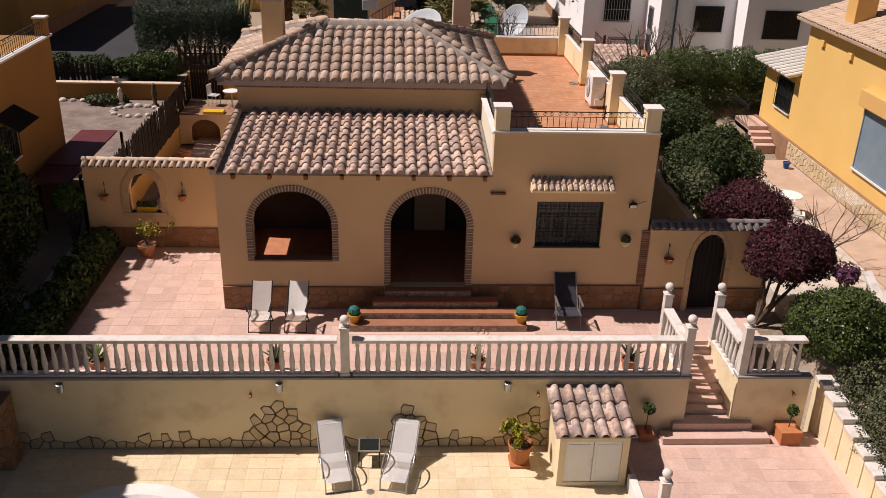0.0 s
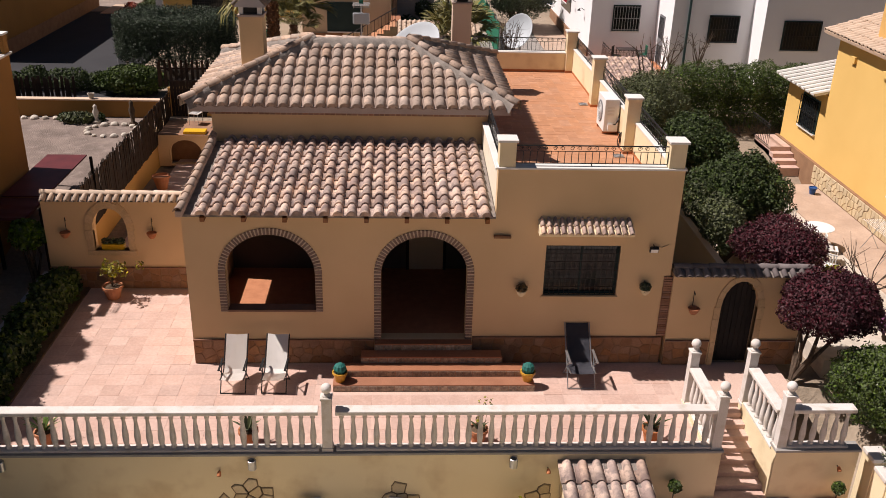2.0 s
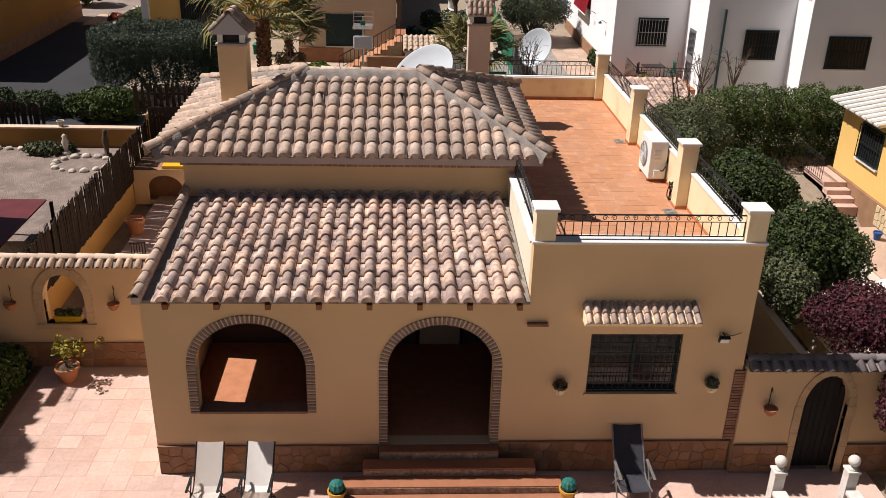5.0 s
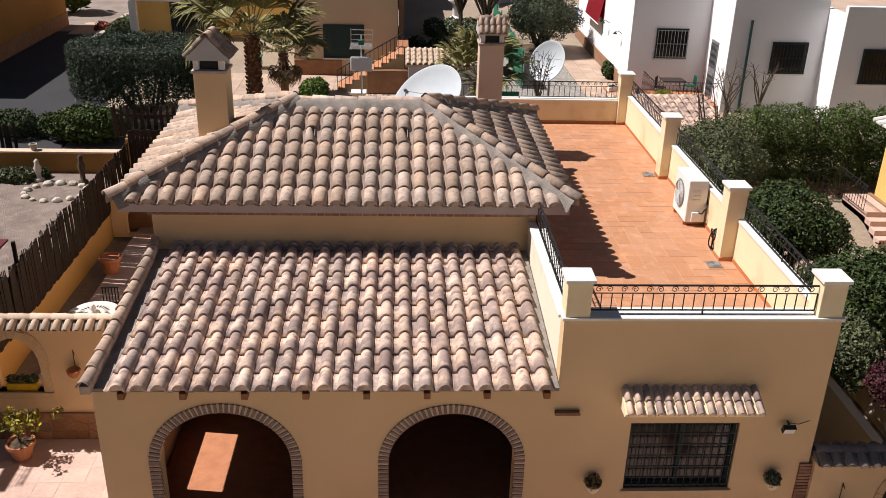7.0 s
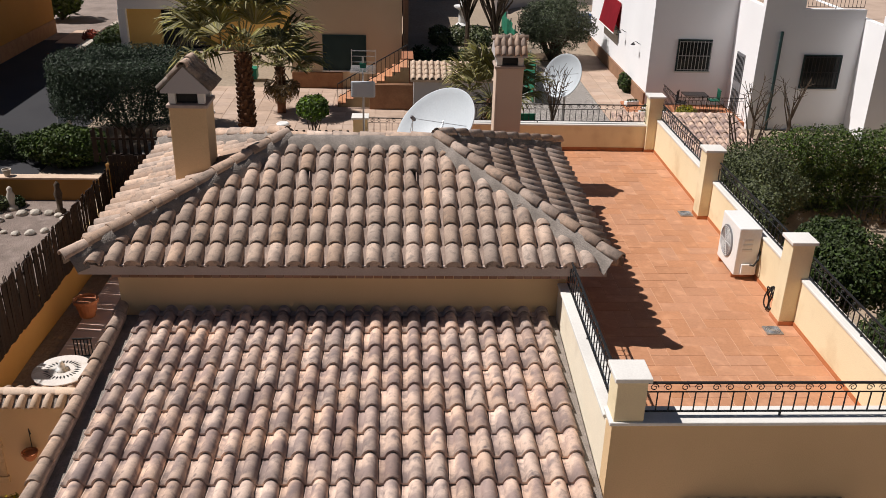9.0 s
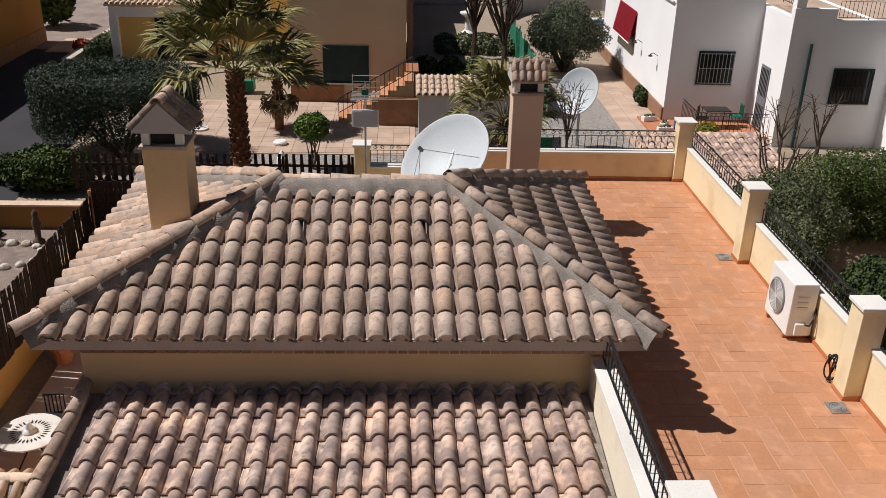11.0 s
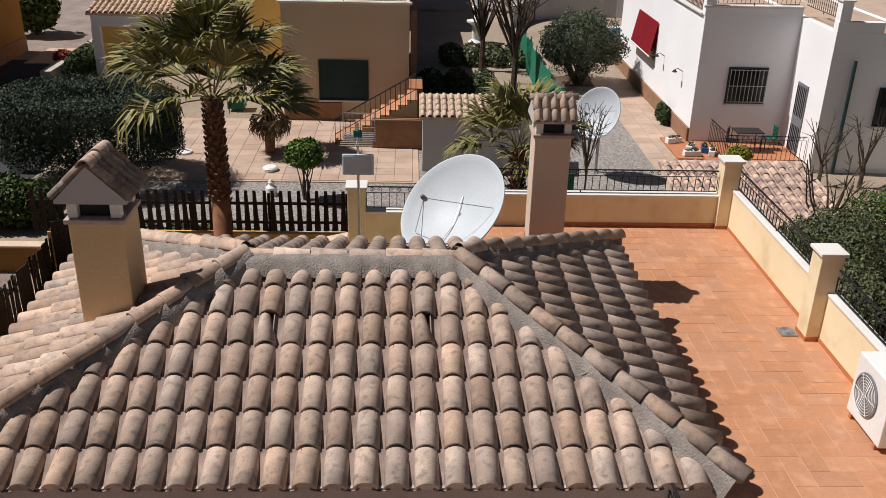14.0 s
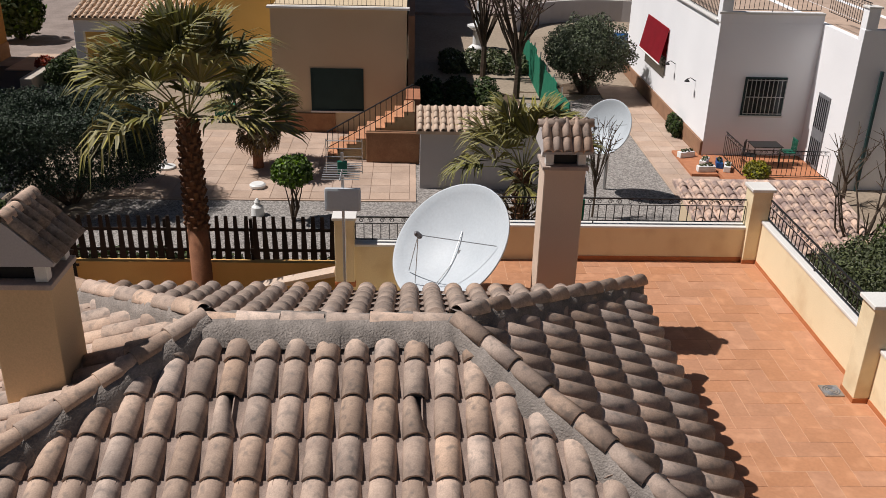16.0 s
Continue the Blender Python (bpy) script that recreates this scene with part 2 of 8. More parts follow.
# plaster colour lowered so the porch's deep shade is painted in
SHADEWALL = surf("porch_plaster_shade_dark", (0.12, 0.09, 0.07), (0.095, 0.072, 0.056), 0.9, 40, 1.0, 0.3)
LEAF_DK = leafy("leaf_dark", (0.038, 0.058, 0.018), (0.055, 0.078, 0.026))
LEAF_MD = leafy("leaf_mid", (0.055, 0.085, 0.022), (0.08, 0.115, 0.03))
LEAF_BR = leafy("leaf_bright", (0.12, 0.19, 0.03), (0.09, 0.15, 0.025))
LEAF_OL = leafy("leaf_olive", (0.11, 0.125, 0.06), (0.08, 0.095, 0.045))
LEAF_BL = leafy("leaf_bluegreen", (0.040, 0.058, 0.034), (0.058, 0.08, 0.05), 0.6)
LEAF_SG = leafy("leaf_sage", (0.13, 0.15, 0.095), (0.09, 0.11, 0.06))
LEAF_PU = leafy("leaf_purple", (0.055, 0.016, 0.022), (0.085, 0.024, 0.03))
LEAF_YE = leafy("leaf_yellow", (0.30, 0.26, 0.03), (0.20, 0.20, 0.03))
LEAF_PALM = leafy("palm_leaf", (0.15, 0.155, 0.05), (0.30, 0.26, 0.105))
LEAF_DEAD = leafy("palm_leaf_dry", (0.22, 0.15, 0.07), (0.14, 0.09, 0.04))
FLOWER = leafy("white_flower", (0.7, 0.7, 0.65), (0.6, 0.6, 0.55))


# ---- building helpers ----
def rng(seed):
    return np.random.RandomState(seed)


def box(bm, x0, x1, y0, y1, z0, z1, m=None):
    vs = [bm.verts.new((x, y, z)) for z in (z0, z1) for x, y in ((x0, y0), (x1, y0), (x1, y1), (x0, y1))]
    for q in ((3, 2, 1, 0), (4, 5, 6, 7), (0, 1, 5, 4), (1, 2, 6, 5), (2, 3, 7, 6), (3, 0, 4, 7)):
        bm.faces.new([vs[i] for i in q])
    if m is not None:
        bmesh.ops.transform(bm, matrix=m, verts=vs)
    return vs


def softbox(bm, x0, x1, y0, y1, z0, z1, r=0.015, m=None):
    t = bmesh.new()
    box(t, x0, x1, y0, y1, z0, z1)
    bmesh.ops.bevel(t, geom=t.edges[:], offset=r, segments=2, affect="EDGES", profile=0.6)
    join(bm, t, m)


def join(bm, t, m=None):
    """Adds the bmesh t to bm and frees it."""
    if m is not None:
        t.transform(m)
    tmp = bpy.data.meshes.new("tmp")
    t.to_mesh(tmp)
    t.free()
    bm.from_mesh(tmp)
    bpy.data.meshes.remove(tmp)


def tube(bm, pts, r, sides=6, closed=False, r2=None):
    """A round bar along points; r2: its radius at the end."""
    pts = [Vector(p) for p in pts]
    rings = []
    k = len(pts)
    for i, p in enumerate(pts):
        a = pts[(i + 1) % k] if (closed or i < k - 1) else p
        b = pts[i - 1] if (closed or i > 0) else p
        d = (a - b).normalized()
        u = d.cross(Vector((0, 0, 1)))
        if u.length < 0.05:
            u = d.cross(Vector((1, 0, 0)))
        u.normalize()
        v = d.cross(u)
        rr = r if r2 is None else r + (r2 - r) * i / max(1, k - 1)
        rings.append([bm.verts.new(p + rr * (math.cos(6.2832 * j / sides) * u + math.sin(6.2832 * j / sides) * v)) for j in range(sides)])
    for i in range(k if closed else k - 1):
        p, q = rings[i], rings[(i + 1) % k]
        for j in range(sides):
            bm.faces.new((p[j], p[(j + 1) % sides], q[(j + 1) % sides], q[j]))
    if not closed:
        bm.faces.new(rings[0])
        bm.faces.new(rings[-1][::-1])


def lathe(bm, prof, sides=12, m=None):
    """A turned form from (radius, height) pairs."""
    rings, made = [], []
    for r, z in prof:
        ring = [bm.verts.new((r * math.cos(6.28319 * j / sides), r * math.sin(6.28319 * j / sides), z)) for j in range(sides)]
        rings.append(ring)
        made += ring
    for p, q in zip(rings, rings[1:]):
        for j in range(sides):
            bm.faces.new((p[j], p[(j + 1) % sides], q[(j + 1) % sides], q[j]))
    bm.faces.new(rings[0][::-1])
    bm.faces.new(rings[-1])
    if m is not None:
        bmesh.ops.transform(bm, matrix=m, verts=made)


def mesh_of(name, bm, material, smooth=False):
    bmesh.ops.recalc_face_normals(bm, faces=bm.faces[:])
    me = bpy.data.meshes.new(name)
    bm.to_mesh(me)
    bm.free()
    me.materials.append(material)
    if smooth:
        me.shade_smooth()
    return me


def part(name, bm, material, parent=None, label="", smooth=False, m=None):
    ob = new(name, mesh_of(name, bm, material, smooth))
    if parent is not None:
        ob.parent = parent
    if m is not None:
        ob.matrix_basis = m
    if label:
        ob["label"] = label
    return ob


def piece(name, me, parent, m):
    """A piece on shared mesh data."""
    ob = new(name, me)
    ob.parent = parent
    ob.matrix_basis = m
    return ob


def thing(name, label, category, m=None, group="", kind=""):
    ob = new(name)
    ob.empty_display_size = 0.1
    if m is not None:
        ob.matrix_basis = m
    return tagged(ob, label, category, group, kind)


def setting(name, bm, material, label, category, m=None, smooth=False):
    return tagged(part(name, bm, material, None, "", smooth, m), label, category, "", "structure")


def quads(name, verts, material, parent=None, label=""):
    """One mesh of loose quads from an (n, 4, 3) array."""
    n = len(verts)
    me = bpy.data.meshes.new(name)
    me.from_pydata(verts.reshape(-1, 3).tolist(), [], np.arange(4 * n).reshape(n, 4).tolist())
    me.materials.append(material)
    ob = new(name, me)
    if parent is not None:
        ob.parent = parent
    if label:
        ob["label"] = label
    return ob


def foliage(name, lumps, count, size, material, seed, parent=None, label="", fill=0.25, long=1.7):
    """Leaves over and inside ellipsoids, with uneven outline. lumps: (centre, radii)."""
    g = rng(seed)
    vol = np.array([r[0] * r[1] + r[1] * r[2] + r[0] * r[2] for c, r in lumps])
    out = []
    for (c, r), k in zip(lumps, (count * vol / vol.sum()).astype(int)):
        d = g.normal(size=(k, 3))
        d /= np.linalg.norm(d, axis=1)[:, None]
        wob = 1 + 0.09 * np.sin(5 * d[:, 0] * 2 + seed) * np.cos(6 * d[:, 1] + 2 * d[:, 2]) + 0.06 * np.sin(13 * d[:, 2] + 9 * d[:, 0])
        depth = np.where(g.rand(k) < fill, 0.55 + 0.4 * g.rand(k), 0.9 + 0.13 * g.rand(k))
        p = np.array(c) + d * np.array(r) * (wob * depth)[:, None]
        nrm = d + 0.75 * g.normal(size=(k, 3))
        nrm /= np.linalg.norm(nrm, axis=1)[:, None]
        u = np.cross(nrm, g.normal(size=(k, 3)))
        u /= np.linalg.norm(u, axis=1)[:, None]
        v = np.cross(nrm, u)
        s = size * (0.6 + 0.8 * g.rand(k))[:, None]
        a, b = u * s * long / 2, v * s / 2
        out.append(np.stack([p - a, p - b * 0.9, p + a, p + b * 0.9], axis=1))
    return quads(name, np.concatenate(out), material, parent, label)


def bent_limbs(bm, base, tips, r, seed, sides=6):
    """Limbs from one foot to several tips."""
    g = rng(seed)
    b = Vector(base)
    for t in tips:
        t = Vector(t)
        mid = [b.lerp(t, f) + Vector((g.normal(), g.normal(), 0)) * 0.05 * (t - b).length for f in (0.35, 0.7)]
        tube(bm, [b, *mid, t], r, sides, r2=r * 0.3)


def arch_wall(bm, u0, u1, z0, z1, v0, v1, openings, m=None, seg=18):
    """A wall along u, of thickness v0 to v1, with openings (ua, ub, sill, spring, top): straight jambs to spring, then half an ellipse to top."""
    t = bmesh.new()
    at = u0
    for ua, ub, sill, spring, top in sorted(openings):
        if ua > at:
            box(t, at, ua, v0, v1, z0, z1)
        if sill > z0:
            box(t, ua, ub, v0, v1, z0, sill)
        if top - spring < 0.01:
            box(t, ua, ub, v0, v1, top, z1)
        else:
            c, h = (ua + ub) / 2, (ub - ua) / 2
            prev = None
            for i in range(seg + 1):
                a = math.pi * (1 - i / seg)
                x, z = c + h * math.cos(a), spring + (top - spring) * math.sin(a)
                row = [t.verts.new(p) for p in ((x, v0, z), (x, v0, z1), (x, v1, z1), (x, v1, z))]
                if prev:
                    for j in range(4):
                        t.faces.new((prev[j], prev[(j + 1) % 4], row[(j + 1) % 4], row[j]))
                prev = row
        at = ub
    if u1 > at:
        box(t, at, u1, v0, v1, z0, z1)
    bmesh.ops.remove_doubles(t, verts=t.verts[:], dist=0.0005)
    join(bm, t, m)


def along(p, q):
    """A pose at p whose x axis runs level towards q."""
    d = Vector(q) - Vector(p)
    return pose(*p, 0, 0, math.degrees(math.atan2(d.y, d.x)))

# ---- ground ----
def smooth(a, b, x):
    t = np.clip((x - a) / (b - a), 0, 1)
    return t * t * (3 - 2 * t)


def height(x, y):
    back = (1.35 - 0.35 * (1 - smooth(-13.0, -12.0, x))) * smooth(36.5 + 2.3 * (1 - smooth(-9.7, -9.3, x)), 38.0 + 1.3 * (1 - smooth(-9.7, -9.3, x)), y) + 0.25 * smooth(50, 70, y) * smooth(-13.0, -12.0, x)
    side = 0.9 * smooth(25.0, 32.0, y) * (1 - smooth(-9.9, -9.6, x)) - 0.35 * smooth(29.9, 30.5, y) * (1 - smooth(-9.9, -9.6, x)) + 0.9 * smooth(33.2, 36.0, y) * smooth(8.9, 9.3, x)
    front = -1.75 + 1.6 * np.maximum(smooth(20.0, 20.3, y), smooth(10.4, 11.4, x) * 0.9)
    return np.where(y < 20.4, front, -0.15 + np.maximum(side, back))


gx = np.concatenate([np.linspace(-400, -40, 10), np.linspace(-36, 36, 145), np.linspace(40, 400, 10)])
gy = np.concatenate([np.linspace(-200, 0, 8), np.linspace(2, 90, 177), np.linspace(95, 600, 14)])
X, Y = np.meshgrid(gx, gy)
Z = height(X, Y) + 0.03 * np.sin(X * 0.9) * np.cos(Y * 0.7)
me = bpy.data.meshes.new("ground")
nx = len(gx)
faces = [(j * nx + i, j * nx + i + 1, (j + 1) * nx + i + 1, (j + 1) * nx + i) for j in range(len(gy) - 1) for i in range(nx - 1)]
me.from_pydata(np.stack([X, Y, Z], -1).reshape(-1, 3).tolist(), [], faces)
me.materials.append(EARTH)
me.shade_smooth()
tagged(new("ground", me), "dry pale earth ground around the villas", "ground", "", "structure")


# ---- roof tiles ----
def barrel_mesh(name, length, w0, w1, rise, material, thick=0.016, seg=8, pan=0.0, filled=False, recess=0.05):
    """A clay tile: foot at y 0, head at y length, crest upwards; w0 and w1 its widths at foot and head; pan: a flat flange at its left."""
    bm = bmesh.new()
    rings = []
    for y, w, lift in ((0.0, w0, 0.012), (length, w1, -0.006)):
        for t in (0.0, thick):
            ring = []
            if pan:
                ring += [bm.verts.new((-w / 2 - pan, y, 0.012 + lift - t)), bm.verts.new((-w / 2 - pan * 0.85, y, lift - t))]
            for i in range(seg + 1):
                a = (2 * i / seg - 1) * 1.22
                ring.append(bm.verts.new(((w / 2 - t) * math.sin(a) / math.sin(1.22), y, lift + rise * (math.cos(a) - math.cos(1.22)) / (1 - math.cos(1.22)) - t)))
            rings.append(ring)
    k = len(rings[0])
    for i in range(k - 1):
        bm.faces.new((rings[0][i], rings[0][i + 1], rings[2][i + 1], rings[2][i]))
        bm.faces.new((rings[1][i + 1], rings[1][i], rings[0][i], rings[0][i + 1]))
    for i in (0, k - 1):
        bm.faces.new((rings[0][i], rings[2][i], rings[3][i], rings[1][i]))
    if filled:
        bm.faces.new([bm.verts.new((q.co.x, recess, q.co.z)) for q in rings[1][2 if pan else 0:]])
    me = bpy.data.meshes.new(name)
    bmesh.ops.recalc_face_normals(bm, faces=bm.faces[:])
    bm.to_mesh(me)
    bm.free()
    me.materials.append(material)
    for p in me.polygons:
        p.use_smooth = abs(p.normal.y) < 0.7
    return me


def slope_pose(foot, across, up):
    """Axes of a roof plane: x across, y up the slope, z its normal."""
    a, u = Vector(across).normalized(), Vector(up).normalized()
    n = a.cross(u)
    return Matrix(((a.x, u.x, n.x, foot[0]), (a.y, u.y, n.y, foot[1]), (a.z, u.z, n.z, foot[2]), (0, 0, 0, 1)))


def jitter(g, amp=1.0):
    return pose(g.normal() * 0.006 * amp, g.normal() * 0.008 * amp, g.normal() * 0.003 * amp, g.normal() * 0.5 * amp, g.normal() * 0.6 * amp, g.normal() * 0.7 * amp)


def joined_tiles(name, poses, me, parent, label=""):
    """Many tiles as one part."""
    co = np.array([v.co[:] for v in me.vertices])
    fs = [tuple(p.vertices) for p in me.polygons]
    vs, ff = [], []
    for m in poses:
        a = np.array(m)
        off = len(vs) * len(co)
        vs.append(co @ a[:3, :3].T + a[:3, 3])
        ff += [tuple(i + off for i in f) for f in fs]
    out = bpy.data.meshes.new(name)
    out.from_pydata(np.concatenate(vs).tolist(), [], ff)
    out.materials.append(me.materials[0])
    out.shade_smooth()
    ob = new(name, out)
    ob.parent = parent
    ob["kind"] = "stuff"
    if label:
        ob["label"] = label
    return ob


# ---- the villa: upper hipped roof ----
PX, ROW = 0.3101, 0.478
HX0, HX1, HY0, HY1, HZ = -5.22, 3.28, 25.27, 31.3, 5.32
RX0, RX1, RY, RZ = -2.15, 0.49, 28.45, 6.34
hip = thing("hipped_roof", "low hipped roof of weathered brown barrel tiles", "roof", kind="structure")
curved = barrel_mesh("roof_tile", 0.50, 0.258, 0.26, 0.098, TILE, filled=True, thick=0.02)
bm = bmesh.new()
c = [bm.verts.new(p) for p in ((HX0 + .05, HY0 + .05, HZ - .05), (HX1 - .05, HY0 + .05, HZ - .05), (HX1 - .05, HY1 - .05, HZ - .05), (HX0 + .05, HY1 - .05, HZ - .05), (RX0, RY, RZ - .03), (RX1, RY, RZ - .03))]
for q in ((0, 1, 5, 4), (1, 2, 5), (2, 3, 4, 5), (3, 0, 4), (3, 2, 1, 0)):
    bm.faces.new([c[i] for i in q])
part("roof_bed", bm, MORTAR, hip, "gritty mortar bed between the tiles")
bm = bmesh.new()
for x0, x1, y0, y1 in ((HX0 + .12, HX1 - .12, HY0 - .02, HY0 + .2), (HX0 + .12, HX1 - .12, HY1 - .2, HY1 - .1), (HX0 + .12, HX0 + .22, HY0 + .2, HY1 - .2), (HX1 - .22, HX1 - .12, HY0 + .2, HY1 - .2)):
    box(bm, x0, x1, y0, y1, HZ - 0.17, HZ - 0.005)
part("fascia", bm, FASCIA, hip, "greyish pink mortar fascia band")
bm = bmesh.new()
box(bm, HX0 + .22, HX1 - .22, HY0 + .2, HY1 - .2, HZ - 0.14, HZ - 0.07)
part("soffit", bm, TAN2, hip)
bm = bmesh.new()
softbox(bm, 0.006, 0.134, -0.03, 0.02, 0, 0.055, 0.004)
dentil = mesh_of("dentil", bm, BRICK)
for i in range(51):
    piece("dentil", dentil, hip, pose(-4.6 + i * 0.14, 25.285, 5.097))
CUTS = (0.13, 0.20, 0.27, 0.34, 0.42, 0.50)
cut_tiles = {0: barrel_mesh("roof_tile", 0.47, 0.258, 0.15, 0.098, TILE, filled=True, thick=0.02), 1: barrel_mesh("roof_tile", 0.50, 0.258, 0.26, 0.098, TILE, filled=True, thick=0.02, recess=0.008)} | {s: curved if s == 0.50 else barrel_mesh("roof_tile", s, 0.258, 0.258 + 0.004 * s, 0.098, TILE, filled=True, thick=0.02) for s in CUTS}
g = rng(3)
faces4 = (
    ((HX0, HY0), (HX1, HY0), (0, RY - HY0), RX0 - HX0, HX1 - RX1, (1, 0, 0), (0, RY - HY0, RZ - HZ)),
    ((HX1, HY0), (HX1, HY1), (-(HX1 - RX1), 0), RY - HY0, HY1 - RY, (0, 1, 0), (-(HX1 - RX1), 0, RZ - HZ)),
    ((HX0, HY1), (HX0, HY0), (RX0 - HX0, 0), HY1 - RY, RY - HY0, (0, -1, 0), (RX0 - HX0, 0, RZ - HZ)),
    ((HX1, HY1), (HX0, HY1), (0, RY - HY1), HX1 - RX1, RX0 - HX0, (-1, 0, 0), (0, RY - HY1, RZ - HZ)),
)
pieces, rest = [], []
pans = []
for f, (a, b, inward, left, right, across, up) in enumerate(faces4):
    span = math.hypot(b[0] - a[0], b[1] - a[1])
    slope_len = Vector(up).length
    run = math.hypot(*inward)
    n = int(round(span / PX))
    first = (-0.839 - 14 * PX - HX0) if f == 0 else PX / 2
    for i in range(-1, n + 1):
        u = first + i * PX
        if not 0.12 < u < span - 0.12:
            continue
        top = 0.925 if f in (0, 3) else 1.0
        dmax = slope_len * min(top, u / left, (span - u) / right)
        up_pan = u - PX / 2
        dpan = slope_len * min(top, up_pan / left, (span - up_pan) / right) - 0.1
        k = 0
        while k * ROW + 0.02 < dmax:
            d = k * ROW - 0.045
            fr = d / slope_len
            foot = (a[0] + across[0] * u + inward[0] * fr, a[1] + across[1] * u + inward[1] * fr, HZ + (RZ - HZ) * fr + 0.0)
            m = slope_pose(foot, across, up) @ pose(0, 0, 0.014, -2.9) @ jitter(g, 0.5)
            vent = f == 0 and k == 4 and i in (11, 17)
            if vent:
                m = m @ pose(0.0, 0.0, 0.0, 0, 0, 7)
            left_over = dmax - d
            size = max([s for s in CUTS if s <= left_over + 0.03] or [CUTS[0]])
            if k == 0 and size == 0.50:
                size = 1
            (rest if f == 3 and size == 0.50 else pieces).append((0 if vent else size, m))
            if dpan - d > 0.13:
                pans.append((max(s for s in CUTS if s <= dpan - d), slope_pose((foot[0] - across[0] * PX / 2, foot[1] - across[1] * PX / 2, foot[2] - 0.03), across, up) @ pose(0, 0, 0.062, -1.6, 180, 0)))
            k += 1
for size, m in pieces:
    piece("roof_tile", cut_tiles[size], hip, m)
joined_tiles("rear_tiles", [m for _, m in rest], curved, hip)
for s in CUTS:
    panmesh = barrel_mesh("pan_tile", s, 0.19, 0.21, 0.04, PANS)
    if any(q == s for q, _ in pans):
        joined_tiles("pan_tiles", [m for q, m in pans if q == s], panmesh, hip, "gritty grey pan tiles between the barrels")
# hips and ridge
capm = barrel_mesh("ridge_tile", 0.46, 0.25, 0.21, 0.11, TILE, filled=True)
bed = bmesh.new()
for p, q in (((HX0, HY0, HZ), (RX0, RY, RZ)), ((HX1, HY0, HZ), (RX1, RY, RZ)), ((HX1, HY1, HZ), (RX1, RY, RZ)), ((HX0, HY1, HZ), (RX0, RY, RZ)), ((RX0 - .1, RY, RZ), (RX1 + .1, RY, RZ))):
    p, q = Vector(p), Vector(q)
    d = q - p
    u = d.normalized()
    side = Vector((0, 0, 1)).cross(u).normalized()
    nn = u.cross(side)
    if nn.z < 0:
        nn = -nn
    flat = p.z == q.z
    crest = 0.13 if flat else 0.195
    wide = 0.08 if flat else 0.0
    ws = [[0.22 + wide + 0.035 * g.normal() for _ in range(25)] for _ in range(2)]
    line = []
    for i in range(25):
        a = p + d * i / 24
        line.append([bed.verts.new(a + side * o + nn * z) for o, z in ((-ws[0][i], -0.09), (-ws[0][i] * .72, 0.07), (-.09, crest), (.09, crest), (ws[1][i] * .72, 0.07), (ws[1][i], -0.09))])
    for i in range(24):
        for j in range(5):
            bed.faces.new((line[i][j], line[i][j + 1], line[i + 1][j + 1], line[i + 1][j]))
    k = int(d.length / 0.41)
    for i in range(k):
        foot = p + d * (i / k) + nn * (0.06 if flat else 0.165) - u * 0.05
        piece("ridge_tile", capm, hip, slope_pose(foot, u.cross(nn), u) @ pose(0, 0, 0, -1.2) @ jitter(g, 0.9))
for x in (RX0, RX1):
    bmesh.ops.create_icosphere(bed, subdivisions=2, radius=1.0, matrix=pose(x, RY, RZ + 0.01) @ Matrix.Diagonal((0.2, 0.22, 0.11, 1)))
part("ridge_mortar", bed, MORTAR, hip, "grey mortar along hips and ridge", True)

# ---- the villa: lower lean-to roof over the porch ----
LX0, LX1, LY0, LY1, LZ0, LZ1 = -4.62, 2.44, 21.12, 25.5, 3.95, 4.33
lean = thing("porch_roof", "lean-to porch roof of pinkish brown interlocking tiles", "roof", kind="structure")
mixed = barrel_mesh("roof_tile", 0.51, 0.236, 0.205, 0.112, TILE_P, pan=0.075, thick=0.024, filled=True)
bm = bmesh.new()
v = [bm.verts.new(p) for p in ((LX0, LY0 + .2, LZ0 - .02), (LX1, LY0 + .2, LZ0 - .02), (LX1, LY1, LZ1 - .03), (LX0, LY1, LZ1 - .03), (LX0, LY0 + .2, LZ0 - .08), (LX1, LY0 + .2, LZ0 - .08), (LX1, LY1, LZ1 - .16), (LX0, LY1, LZ1 - .16))]
for q in ((0, 1, 2, 3), (7, 6, 5, 4), (0, 4, 5, 1), (1, 5, 6, 2), (2, 6, 7, 3), (3, 7, 4, 0)):
    bm.faces.new([v[i] for i in q])
part("roof_deck", bm, MORTAR, lean)
upv = Vector((0, LY1 - LY0, LZ1 - LZ0))
rows, cols = 10, 22
for r in range(rows):
    for i in range(cols):
        f = (r * 0.472 + 0.05) / (LY1 - LY0)
        x = -4.11 + i * 0.301
        foot = Vector((x, LY0, LZ0)) + upv * f
        piece("roof_tile", mixed, lean, slope_pose(foot, (1, 0, 0), upv) @ pose(0, 0, 0.018, -3.1) @ jitter(g, 0.55))
edge = barrel_mesh("rake_tile", 0.48, 0.23, 0.19, 0.10, TILE)
for r in range(rows + 1):
    foot = Vector((LX0 + 0.05, LY0, LZ0 + 0.11)) + upv * (r / (rows + 0.6))
    piece("rake_tile", edge, lean, slope_pose(foot, (1, 0, 0), upv) @ pose(0, 0, 0, -1.6) @ jitter(g, 1.2))
bm = bmesh.new()
for r in range(rows * 2):
    p = Vector((LX0 + 0.02, LY0 + .05, LZ0 - 0.03)) + upv * (r / (rows * 2 + .5))
    softbox(bm, p.x - 0.05, p.x + 0.10, p.y, p.y + 0.21, p.z, p.z + 0.145, 0.012)
